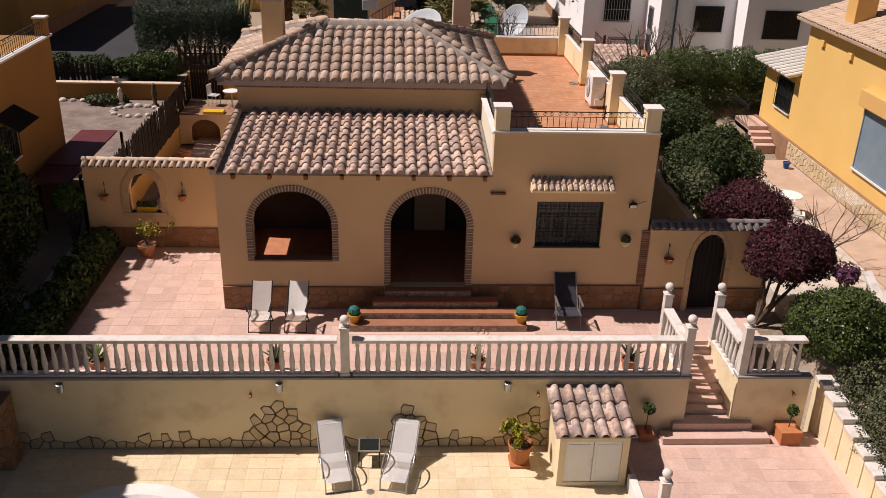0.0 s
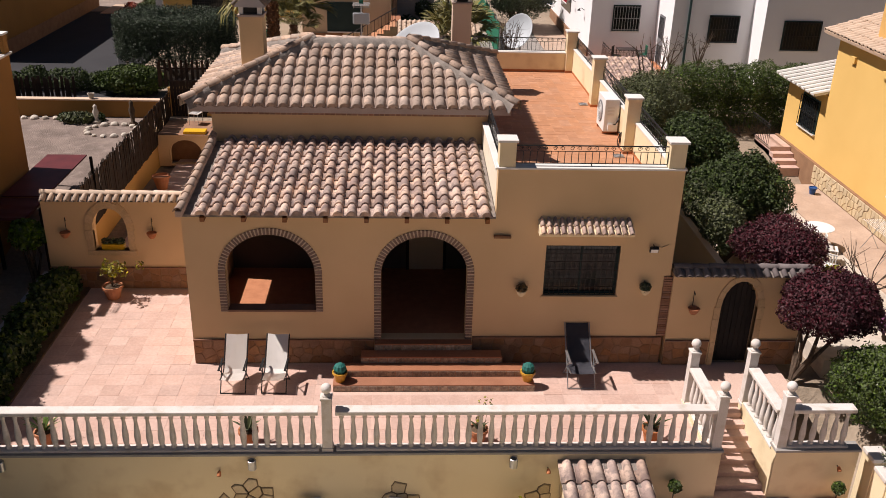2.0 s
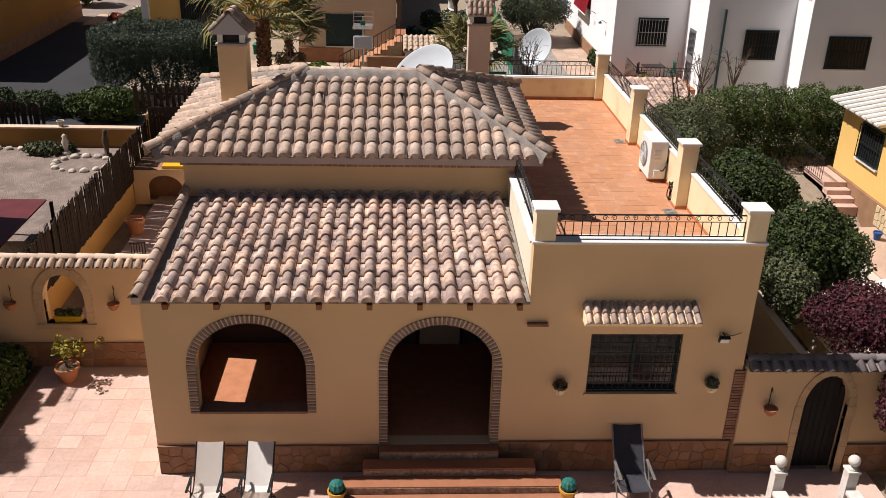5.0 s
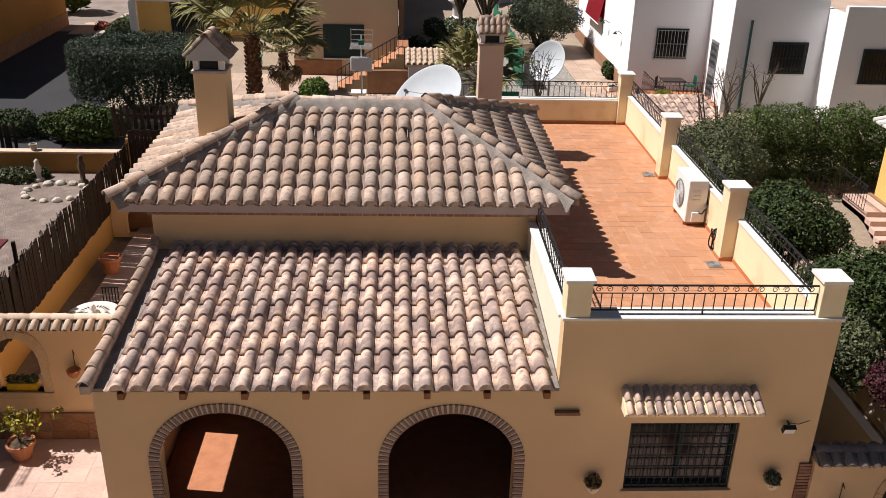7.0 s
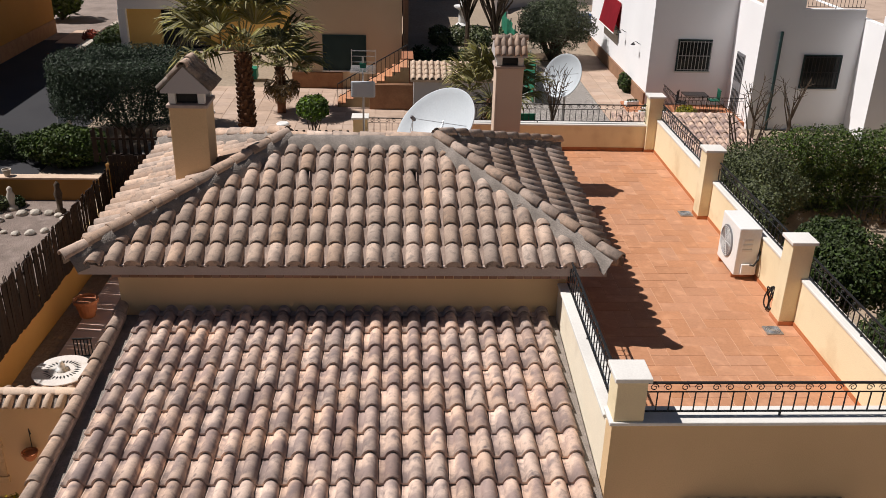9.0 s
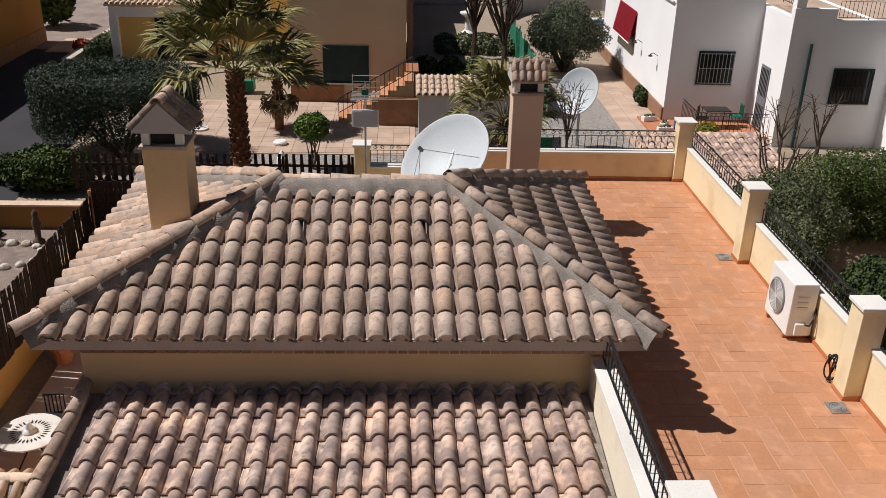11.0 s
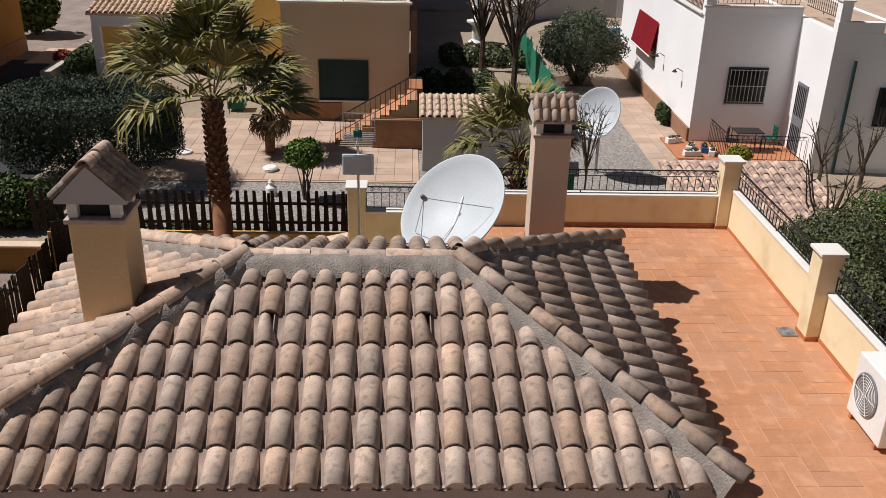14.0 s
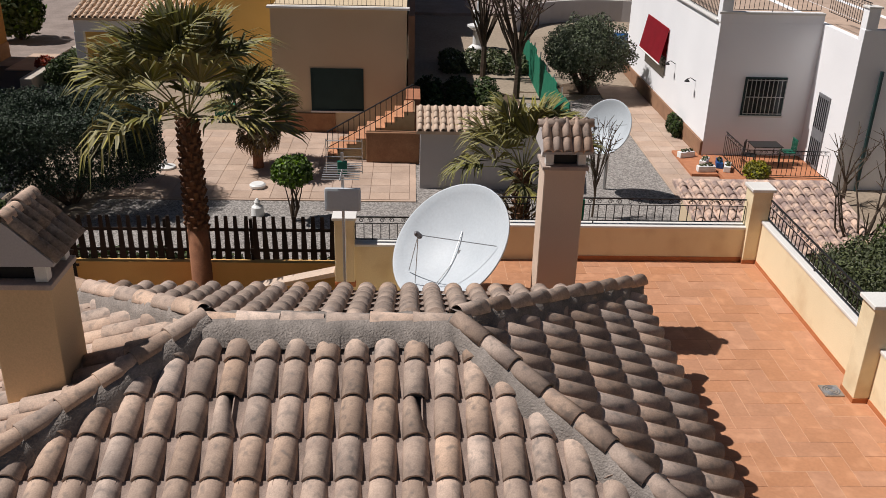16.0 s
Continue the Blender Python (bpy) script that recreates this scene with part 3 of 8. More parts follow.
part("rake_upstand", bm, PALEBRICK, lean, "brick upstand under the edge tiles")
bm = bmesh.new()
softbox(bm, -0.05, 0.05, -0.30, 0.3, -0.06, 0.055, 0.008)
tail = mesh_of("rafter_tail", bm, BEAM)
for i in range(8):
    piece("rafter_tail", tail, lean, pose(LX0 + 0.53 + i * 0.905, LY0 + 0.40, LZ0 - 0.075, 5))

# ---- villa walls ----
FX0, FX1, FY = -4.61, 6.68, 21.5
A1, A2 = (-3.73, -1.68, 1.45, 2.42, 3.38), (-0.15, 1.86, 0.66, 2.40, 3.35)
WIN = (3.67, 5.42, 1.85, 3.15, 3.15)
bm = bmesh.new()
arch_wall(bm, FX0, 2.46, 0.0, 3.86, FY, FY + 0.28, [A1, A2])
arch_wall(bm, 2.46, FX1, 0.0, 5.0, FY, FY + 0.28, [WIN])
house = setting("wall_south", bm, STUCCO, "tan stucco villa front with two arches and a barred window", "wall")
bm = bmesh.new()
side = Matrix(((0, 1, 0, 0), (1, 0, 0, 0), (0, 0, 1, 0), (0, 0, 0, 1)))
arch_wall(bm, FY + .28, 25.5, 0.0, 3.86, FX0, FX0 + 0.28, [(23.1, 24.85, 1.41, 2.75, 2.75)], m=side)
setting("wall_west_porch", bm, STUCCO, "tan stucco porch side wall with a square opening", "wall")
bm = bmesh.new()
box(bm, -4.60, 2.58, 25.55, 25.8, 0.0, 5.15)
box(bm, -4.60, -4.35, 25.8, 31.0, 0.0, 5.15)
box(bm, -4.35, 2.58, 30.75, 31.0, 0.0, 5.15)
box(bm, 2.40, 2.58, 25.8, 30.75, 3.6, 5.15)
setting("wall_upper", bm, STUCCO, "tan stucco walls of the raised middle block", "wall")
bm = bmesh.new()
box(bm, FX1 - 0.25, FX1, FY + .28, 35.55, 0.0, 3.9)
box(bm, 6.62, 6.77, FY + .28, 35.55, 3.9, 4.80)
box(bm, 0.6, 6.62, 35.3, 35.55, 0.0, 4.63)
box(bm, -1.2, 0.6, 35.3, 35.55, 0.0, 4.2)
box(bm, 0.1, 0.3, 31.0, 35.3, 0.0, 3.96)
setting("parapet_wall", bm, CREAM, "cream stucco parapet around the roof terrace", "wall")
# sun-facing wall kept apart from the parapet for its lightened cream
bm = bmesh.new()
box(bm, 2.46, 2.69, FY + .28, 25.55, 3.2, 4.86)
setting("wall_parapet_west", bm, SUNCREAM, "pale cream parapet wall, lightened as sunlit, between porch roof and terrace", "wall")
bm = bmesh.new()
box(bm, -4.3, 2.5, FY + .28, 25.5, 0.30, 0.655)
setting("floor_porch", bm, TERRA, "terracotta porch floor in deep shade", "floor")
# ceiling given a dark wood colour to deepen the porch shade
bm = bmesh.new()
box(bm, -4.3, 2.5, FY + .29, 25.5, 3.60, 3.7)
setting("ceiling_porch", bm, DARKWOOD, "porch ceiling in dark wood colour to deepen the shade", "ceiling")
# back and inner walls: shade put into the plaster colour
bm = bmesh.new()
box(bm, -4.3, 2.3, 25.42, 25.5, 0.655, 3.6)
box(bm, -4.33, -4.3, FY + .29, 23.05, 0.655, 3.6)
setting("wall_porch_back", bm, SHADEWALL, "porch back wall with shade darkened into its plaster", "wall")
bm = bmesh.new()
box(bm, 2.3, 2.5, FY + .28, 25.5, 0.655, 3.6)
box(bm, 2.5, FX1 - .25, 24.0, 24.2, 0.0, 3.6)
setting("wall_inner", bm, SHADEWALL, "plain inner walls, darkened for shade, behind the porch and window", "wall")
door = thing("porch_door", "pale closed house door in the shaded porch", "door", pose(0.55, 25.41, 0.66), kind="structure")
bm = bmesh.new()
softbox(bm, 0, 0.95, -0.06, 0, 0, 2.1, 0.01)
part("door_leaf", bm, TAN2, door)
bm = bmesh.new()
for x0, x1, z0, z1 in ((-0.08, 0, 0, 2.18), (0.95, 1.03, 0, 2.18), (0, 0.95, 2.1, 2.18)):
    box(bm, x0, x1, -0.08, 0, z0, z1)
part("door_frame", bm, DARKWOOD, door)

# copings of the front parapet and sides
bm = bmesh.new()
softbox(bm, 2.42, FX1 + .03, FY - .04, FY + .32, 5.0, 5.05, 0.012)
softbox(bm, 6.60, 6.80, FY + .34, 35.58, 4.80, 4.85, 0.012)
softbox(bm, 0.6, FX1 - .3, 35.27, 35.58, 4.63, 4.68, 0.012)
softbox(bm, -1.2, 0.59, 35.27, 35.58, 4.2, 4.25, 0.012)
softbox(bm, 2.43, 2.73, FY + .34, 25.5, 4.86, 4.91, 0.012)
setting("parapet_coping", bm, WHITECAP, "white painted coping along the parapet", "coping")
bm = bmesh.new()
box(bm, 2.69, 6.62, FY + .28, 25.6, 3.6, 3.96)
box(bm, 2.58, 6.62, 25.6, 35.3, 3.6, 3.96)
box(bm, 0.3, 2.58, 31.0, 35.3, 3.6, 3.96)
terrace_slab = setting("floor_roof_terrace", bm, GROUT_D, "roof terrace floor of orange terracotta tiles", "floor")
bm = bmesh.new()
box(bm, 6.607, 6.62, FY + .28, 35.3, 3.96, 4.04)
box(bm, 2.6, 6.607, 35.285, 35.3, 3.96, 4.05)
setting("baseboard", bm, TERRA, "terracotta tile skirting of the roof terrace", "skirting")


def pillar(x, y, z0, z1, w, material, capmat, label):
    p = thing("parapet_pillar", label, "pillar", pose(x, y, z0), group="parapet pillars", kind="structure")
    bm = bmesh.new()
    softbox(bm, -w / 2, w / 2, -w / 2, w / 2, 0, z1 - z0, 0.012)
    part("shaft", bm, material, p)
    bm = bmesh.new()
    softbox(bm, -w / 2 - .04, w / 2 + .04, -w / 2 - .04, w / 2 + .04, z1 - z0, z1 - z0 + 0.06, 0.012)
    part("cap", bm, capmat, p, "white cap slab")
    if z0 < 5:
        bm = bmesh.new()
        softbox(bm, -w / 2 - .012, w / 2 + .012, -w / 2 - .012, w / 2 + .012, -0.02, 0.08, 0.006)
        part("tile_skirt", bm, TERRA, p)
    return p


for x, y, z0, z1 in ((2.65, FY + .17, 5.05, 5.62), (6.465, FY + .17, 5.05, 5.62), (6.54, 25.98, 3.96, 5.47), (6.58, 30.72, 3.96, 5.49), (6.55, 35.38, 3.96, 5.42), (-1.2, 35.42, 3.4, 4.75)):
    pillar(x, y, z0, z1, 0.37, CREAM, WHITECAP, "square cream stucco parapet pillar with white cap")


def railing(p, q, h, label="black wrought-iron railing with scrolls between parapet pillars"):
    """An iron railing from p to q: rails, pickets and a band of scrolls."""
    L = (Vector(q) - Vector(p)).length
    r = thing("railing", label, "railing", along(p, q), group="roof terrace railings")
    for name, z, s in (("top_rail", h, 0.016), ("middle_rail", h - 0.13, 0.009), ("bottom_rail", 0.05, 0.012)):
        bm = bmesh.new()
        softbox(bm, 0, L, -s, s, z - s * 0.7, z + s * 0.7, 0.003)
        part(name, bm, IRON, r)
    bm = bmesh.new()
    box(bm, -0.007, 0.007, -0.007, 0.007, 0.05, h - 0.13)
    me = mesh_of("picket", bm, IRON)
    n = max(2, int(L / 0.155))
    for i in range(n + 1):
        piece("picket", me, r, pose(L * i / n, 0, 0))
    bm = bmesh.new()
    pts = []
    for i in range(26):
        a = i / 25 * 4.2 * math.pi / 1.6
        rr = 0.052 * (1 - 0.028 * i)
        pts.append((0.055 - rr * math.cos(a), 0, h - 0.066 + rr * math.sin(a)))
    tube(bm, pts, 0.0065, 4)
    me = mesh_of("scroll", bm, IRON)
    k = max(1, int(L / 0.19))
    for i in range(k):
        piece("scroll", me, r, pose(L * (i + 0.15) / k, 0, 0) if i % 2 else pose(L * (i + 0.85) / k, 0, 0, 0, 0, 180))
    bm = bmesh.new()
    softbox(bm, L / 2 - 0.012, L / 2 + 0.012, -0.012, 0.012, -0.03, 0.05, 0.003)
    part("foot", bm, IRON, r)
    return r


railing((2.85, FY + .12, 5.06), (6.27, FY + .12, 5.06), 0.46)
railing((6.71, 22.0, 4.85), (6.71, 25.76, 4.85), 0.42)
railing((6.71, 26.2, 4.85), (6.71, 30.51, 4.85), 0.42)
railing((6.71, 30.93, 4.85), (6.71, 35.16, 4.85), 0.42)
railing((0.6, 35.42, 4.68), (6.34, 35.42, 4.68), 0.50)
railing((-1.0, 35.42, 4.25), (0.58, 35.42, 4.25), 0.50)
railing((2.58, 22.0, 4.91), (2.58, 25.4, 4.91), 0.50)

# ---- steps, plinths and trims of the front ----
def prism_steps(name, rows, parent_label, material, riser):
    st = thing(name, parent_label, "steps", kind="structure")
    for x0, x1, y0, y1, z0, z1 in rows:
        bm = bmesh.new()
        softbox(bm, x0, x1, y0, y1, z0, z1, 0.012)
        part("tread", bm, material, st)
        if riser:
            n = int((x1 - x0) / 0.2)
            bm = bmesh.new()
            softbox(bm, 0.004, (x1 - x0) / n - 0.004, -0.008, 0, 0.01, z1 - z0 - 0.03, 0.003)
            me = mesh_of("riser_tile", bm, riser)
            for i in range(n):
                piece("riser_tile", me, st, pose(x0 + i * (x1 - x0) / n, y0, z0))
    return st


prism_steps("porch_steps", [(-1.24, 3.43, 20.25, 20.62, -0.02, 0.16), (-1.0, 3.2, 20.62, 20.95, -0.02, 0.325), (-0.62, 2.72, 20.95, 21.26, -0.02, 0.49), (-0.30, 2.02, 21.26, 21.498, -0.02, 0.655)],
            "wide red-brown tiled porch steps with patterned risers", STEP, STEPTILE)


def voussoirs(wall, op, w, depth, mat, jamb_from, y, m=Matrix.Identity(4), step=0.075):
    """Bricks round an arched opening, on the face of a wall."""
    ua, ub, sill, spring, top = op
    c, h, r = (ua + ub) / 2, (ub - ua) / 2, top - spring
    line = [(ub, jamb_from, 1, 0)] + [(c + h * math.cos(math.pi * i / 24), spring + r * math.sin(math.pi * i / 24), math.cos(math.pi * i / 24), math.sin(math.pi * i / 24)) for i in range(25)] + [(ua, jamb_from, -1, 0)]
    bm = bmesh.new()
    rings = [[bm.verts.new((x + dx * e, yy, z + dz * e)) for e, yy in ((0.004, y + 0.05), (0.004, y - 0.014), (w - 0.004, y - 0.014), (w - 0.004, y + 0.05))] for x, z, dx, dz in line]
    for p, q in zip(rings, rings[1:]):
        for j in range(3):
            bm.faces.new((p[j], p[j + 1], q[j + 1], q[j]))
    part("mortar_ring", bm, ARCHMORTAR, wall, "pale mortar round the arch bricks", m=m)
    bm = bmesh.new()
    softbox(bm, 0, w, -0.028, 0.10, -step * 0.33, step * 0.33, 0.006)
    me = mesh_of("brick", bm, mat)
    z = jamb_from + step / 2
    while z < spring:
        piece("brick", me, wall, m @ pose(ub, y, z))
        piece("brick", me, wall, m @ pose(ua, y, z, 0, 0, 180) @ pose(0, -0.072, 0))
        z += step
    n = int(math.pi * (h + r) / 2 / (step * 1.0))
    for i in range(n):
        a = math.pi * (i + 0.5) / n
        x, zz = c + h * math.cos(a), spring + r * math.sin(a)
        tilt = math.degrees(math.atan2(math.sin(a) * h, math.cos(a) * r))
        piece("brick", me, wall, m @ pose(x, y, zz, 0, -tilt, 0))
    return me


voussoirs(house, A1, 0.165, 0.1, ARCHBRICK, 1.40, FY)
voussoirs(house, A2, 0.165, 0.1, ARCHBRICK, 0.66, FY)
bm = bmesh.new()
softbox(bm, A1[0], A1[1], FY - 0.03, FY + 0.30, 1.40, 1.456, 0.01)
part("arch_sill", bm, BRICK, house, "dark brick sill")


def stone_cells(x0, x1, z0, z1, size, seed):
    """Uneven stones over a strip: convex cells from jittered points, shrunk by a joint."""
    g = rng(seed)
    nx, nz = max(1, int((x1 - x0) / size)), max(1, int((z1 - z0) / (size * 0.8)))
    pts = [(x0 + (i + 0.5 + g.uniform(-.38, .38)) * (x1 - x0) / nx, z0 + (j + 0.5 + g.uniform(-.36, .36)) * (z1 - z0) / nz) for i in range(nx) for j in range(nz)]
    out = []
    for i, (px, pz) in enumerate(pts):
        poly = [(x0, z0), (x1, z0), (x1, z1), (x0, z1)]
        for j, (qx, qz) in enumerate(pts):
            if i == j or abs(qx - px) > 3 * size:
                continue
            mx, mz, dx, dz = (px + qx) / 2, (pz + qz) / 2, qx - px, qz - pz
            L = math.hypot(dx, dz)
            lim = (mx * dx + mz * dz) / L - 0.012
            nxt = []
            for k in range(len(poly)):
                a, b = poly[k], poly[(k + 1) % len(poly)]
                sa, sb = (a[0] * dx + a[1] * dz) / L - lim, (b[0] * dx + b[1] * dz) / L - lim
                if sa <= 0:
                    nxt.append(a)
                if sa * sb < 0:
                    t = sa / (sa - sb)
                    nxt.append((a[0] + t * (b[0] - a[0]), a[1] + t * (b[1] - a[1])))
            poly = nxt
            if len(poly) < 3:
                break
        if len(poly) >= 3:
            out.append(poly)
    return out


def stone_face(parent, polys, y, proud, material, m=Matrix.Identity(4), name="stone"):
    g = rng(len(polys))
    for poly in polys:
        cx, cz = sum(p[0] for p in poly) / len(poly), sum(p[1] for p in poly) / len(poly)
        bm = bmesh.new()
        d = proud * g.uniform(0.6, 1.2)
        back = [bm.verts.new((x - cx, 0, z - cz)) for x, z in poly]
        front = [bm.verts.new(((x - cx) * .92, -d, (z - cz) * .92)) for x, z in poly]
        k = len(poly)
        for i in range(k):
            bm.faces.new((back[i], back[(i + 1) % k], front[(i + 1) % k], front[i]))
        bm.faces.new(front)
        part(name, bm, material, parent, m=m @ pose(cx, y, cz))


def plinth(x0, x1, z1, y, seed, m=Matrix.Identity(4), z0=0.0):
    bm = bmesh.new()
    box(bm, x0, x1, y - 0.012, y, z0, z1)
    ob = setting("stone_plinth", bm, JOINT, "reddish brown crazy-paved stone plinth along the wall foot", "plinth")
    ob.matrix_basis = m
    stone_face(ob, stone_cells(x0, x1, z0 + 0.01, z1, 0.24, seed), y - 0.012, 0.016, PLINTH)
    bm = bmesh.new()
    softbox(bm, x0, x1, y - 0.06, y, z1, z1 + 0.035, 0.008)
    part("plinth_cap", bm, BRICK, ob)


plinth(FX0, -0.32, 0.63, FY, 5)
plinth(2.04, FX1, 0.70, FY, 6)

# window with projecting grille and tiled hood
win = thing("window_1", "dark window with a black iron grille and shutter", "window", pose(3.67, FY, 1.85), kind="structure")
bm = bmesh.new()
for x0, x1, z0, z1 in ((0, 0.06, 0, 1.3), (1.69, 1.75, 0, 1.3), (0.06, 1.69, 0, 0.06), (0.06, 1.69, 1.24, 1.3), (0.85, 0.90, 0.06, 1.24)):
    box(bm, x0, x1, 0.12, 0.18, z0, z1)
part("window_frame", bm, SHUTTER, win)
bm = bmesh.new()
box(bm, 0.06, 0.85, 0.14, 0.15, 0.06, 1.24)
part("pane", bm, GLASSDARK, win)
bm = bmesh.new()
box(bm, 0.90, 1.69, 0.14, 0.15, 0.06, 1.24)
part("pane", bm, GLASSDARK, win)
bm = bmesh.new()
softbox(bm, -0.04, 1.79, -0.05, 0.12, -0.05, -0.002, 0.008)
part("window_sill", bm, STUCCO, win)


def grille(parent, w, h, y=0.03, mids=5, step=0.12):
    gr = new("grille")
    gr.parent = parent
    bm = bmesh.new()
    for z in [0.02, h - 0.02] + [h * (i + 1) / (mids + 1) for i in range(mids)]:
        box(bm, 0.01, w + 0.03, y - 0.008, y + 0.008, z - 0.010, z + 0.010)
    part("grille_frame", bm, IRON, gr)
    bm = bmesh.new()
    box(bm, -0.007, 0.007, y - 0.007, y + 0.007, 0.02, h - 0.02)
    me = mesh_of("bar", bm, IRON)
    n = int(w / step)
    for i in range(n + 1):
        piece("bar", me, gr, pose(0.02 + w * i / n, 0, 0))


grille(win, 1.71, 1.3)
hood = thing("window_hood", "small pale tiled hood above the window", "hood", pose(3.43, FY, 3.60))
small = barrel_mesh("roof_tile", 0.29, 0.122, 0.10, 0.07, TILE_P)
bm = bmesh.new()
v = [bm.verts.new(p) for p in ((0, -0.44, 0.02), (2.16, -0.44, 0.02), (2.16, 0, 0.21), (0, 0, 0.21), (0, -0.40, -0.06), (2.16, -0.40, -0.06), (2.16, 0, -0.06), (0, 0, -0.06))]
for q in ((0, 1, 2, 3), (7, 6, 5, 4), (0, 4, 5, 1), (1, 5, 6, 2), (2, 6, 7, 3), (3, 7, 4, 0)):
    bm.faces.new([v[i] for i in q])
part("hood_slab", bm, CREAM, hood, "cream plastered hood slab")
for r in range(2):
    for i in range(14):
        up = Vector((0, 0.44, 0.19))
        foot = Vector((0.08 + i * 0.154, -0.48, 0.015)) + up * (r * 0.5)
        piece("roof_tile", small, hood, slope_pose(foot, (1, 0, 0), up) @ pose(0, 0, 0, -2) @ jitter(g, 0.7))
# brick pilaster at the corner
pil = thing("brick_pilaster", "red brick pilaster strip at the villa corner", "pilaster", kind="structure")
bm = bmesh.new()
softbox(bm, -0.12, 0.12, -0.035, 0.02, -0.026, 0.026, 0.005)
me = mesh_of("brick", bm, BRICK)
for i in range(25):
    piece("brick", me, pil, pose(FX1 - 0.03, FY, 0.80 + i * 0.064))

# ---- terrace in front of the villa, and the lower pool terrace ----
bm = bmesh.new()
box(bm, -8.3, 6.95, 17.75, 21.5, -0.2, -0.012)
box(bm, -8.3, -4.6, 21.5, 36.6, -0.2, -0.012)
box(bm, 6.95, 9.6, 19.75, 21.5, -0.2, -0.012)
terrace = setting("floor_terrace", bm, GROUT_P, "terrace floor of pinkish clay tiles", "floor")
bm = bmesh.new()
box(bm, -12.5, 5.35, 6.0, 17.6, -1.9, -1.672)
pool_terrace = setting("floor_pool_terrace", bm, GROUT_S, "pool terrace of sandy yellow tiles", "floor")
bm = bmesh.new()
box(bm, 5.35, 10.6, 8.0, 17.6, -1.9, -1.312)
side_terrace = setting("floor_side_terrace", bm, GROUT_P, "lower side terrace of pinkish tiles, one step higher", "floor")
bm = bmesh.new()
softbox(bm, 5.25, 5.42, 8.0, 16.0, -1.9, -1.27, 0.01)
setting("kerb", bm, WHITECAP, "white kerb between yellow and pink paving", "kerb")
bm = bmesh.new()
lathe(bm, [(2.1, 0), (2.1, 0.06), (2.05, 0.08), (1.7, 0.08), (1.65, 0.04), (1.6, 0.0)], 40)
setting("pool_edge", bm, WHITECAP, "white rounded pool coping", "pool", pose(-5.6, 14.15, -1.672))

# retaining wall, balustrade base
bm = bmesh.new()
box(bm, -9.5, 6.95, 17.6, 17.85, -1.9, 0.24)
box(bm, 6.75, 6.95, 17.85, 19.75, -1.9, 0.10)
box(bm, 8.1, 8.3, 17.85, 19.75, -1.9, 0.10)
box(bm, 8.1, 9.88, 17.6, 17.85, -1.9, 0.24)
retain = setting("wall_retaining", bm, CREAM, "cream stucco retaining wall below the balustrade", "wall")
bm = bmesh.new()
softbox(bm, -9.5, 6.98, 17.55, 17.88, 0.24, 0.30, 0.015)
softbox(bm, 8.07, 9.9, 17.55, 17.88, 0.24, 0.30, 0.015)
setting("balustrade_kerb", bm, GREYCOPE, "weathered grey coping under the balusters", "coping")

# flagstone patches along the foot of the retaining wall
patch = thing("stone_cladding", "pale flagstone patches along the wall foot", "stone cladding", kind="structure")
def top_of(x):
    z = -1.66 + 0.27 + 0.05 * math.sin(2.1 * x) + 0.03 * math.sin(5 * x)
    for c, w, h in ((-2.75, 0.95, 1.4), (0.4, 0.7, 1.25), (3.3, 0.7, 1.15)):
        z = max(z, -1.66 + h * max(0, 1 - abs(x - c) / w) ** 0.7)
    return z
kept = []
for poly in stone_cells(-9.4, 3.75, -1.66, -0.1, 0.27, 31):
    cx, cz = sum(p[0] for p in poly) / len(poly), sum(p[1] for p in poly) / len(poly)
    if cz < top_of(cx) + 0.02:
        kept.append(poly)
stone_face(patch, kept, 17.6, 0.022, FLAG)
bm = bmesh.new()
for poly in kept:
    cx, cz = sum(p[0] for p in poly) / len(poly), sum(p[1] for p in poly) / len(poly)
    f = [bm.verts.new((cx + (x - cx) * 1.16, 17.594, max(-1.67, cz + (z - cz) * 1.16))) for x, z in poly]
    bm.faces.new(f)
    bk = [bm.verts.new((w.co.x, 17.6, w.co.z)) for w in f]
    for i in range(len(f)):
        bm.faces.new((f[i], bk[i], bk[(i + 1) % len(f)], f[(i + 1) % len(f)]))
part("joint_bed", bm, FLAGJOINT, patch, "dark joints round the flagstones")

# balusters
bm = bmesh.new()
lathe(bm, [(0.062, 0), (0.062, 0.05), (0.04, 0.075), (0.05, 0.10), (0.064, 0.20), (0.066, 0.28), (0.052, 0.45), (0.038, 0.60), (0.034, 0.68), (0.05, 0.71), (0.05, 0.73), (0.036, 0.75), (0.062, 0.79), (0.062, 0.83)], 9)
BAL = mesh_of("baluster", bm, CASTSTONE, True)


def ball_post(x, y, z0, h, parent):
    post = new("post")
    post.parent = parent
    post.matrix_basis = parent.matrix_basis.inverted() @ pose(x, y, z0)
    bm = bmesh.new()
    softbox(bm, -0.1, 0.1, -0.1, 0.1, 0, h, 0.012)
    softbox(bm, -0.12, 0.12, -0.12, 0.12, h, h + 0.05, 0.012)
    softbox(bm, -0.115, 0.115, -0.115, 0.115, 0, 0.08, 0.012)
    part("shaft", bm, CASTSTONE, post)
    bm = bmesh.new()
    lathe(bm, [(0.09, 0), (0.09, 0.02), (0.05, 0.05), (0.045, 0.08)], 12)
    lathe(bm, [(0.02, 0.07)] + [(0.108 * math.sin(a), 0.175 - 0.108 * math.cos(a)) for a in [0.3 + 0.28 * i for i in range(10)]], 16)
    part("ball", bm, CASTSTONE, post, "cast stone ball finial", True, pose(0, 0, h + 0.05))


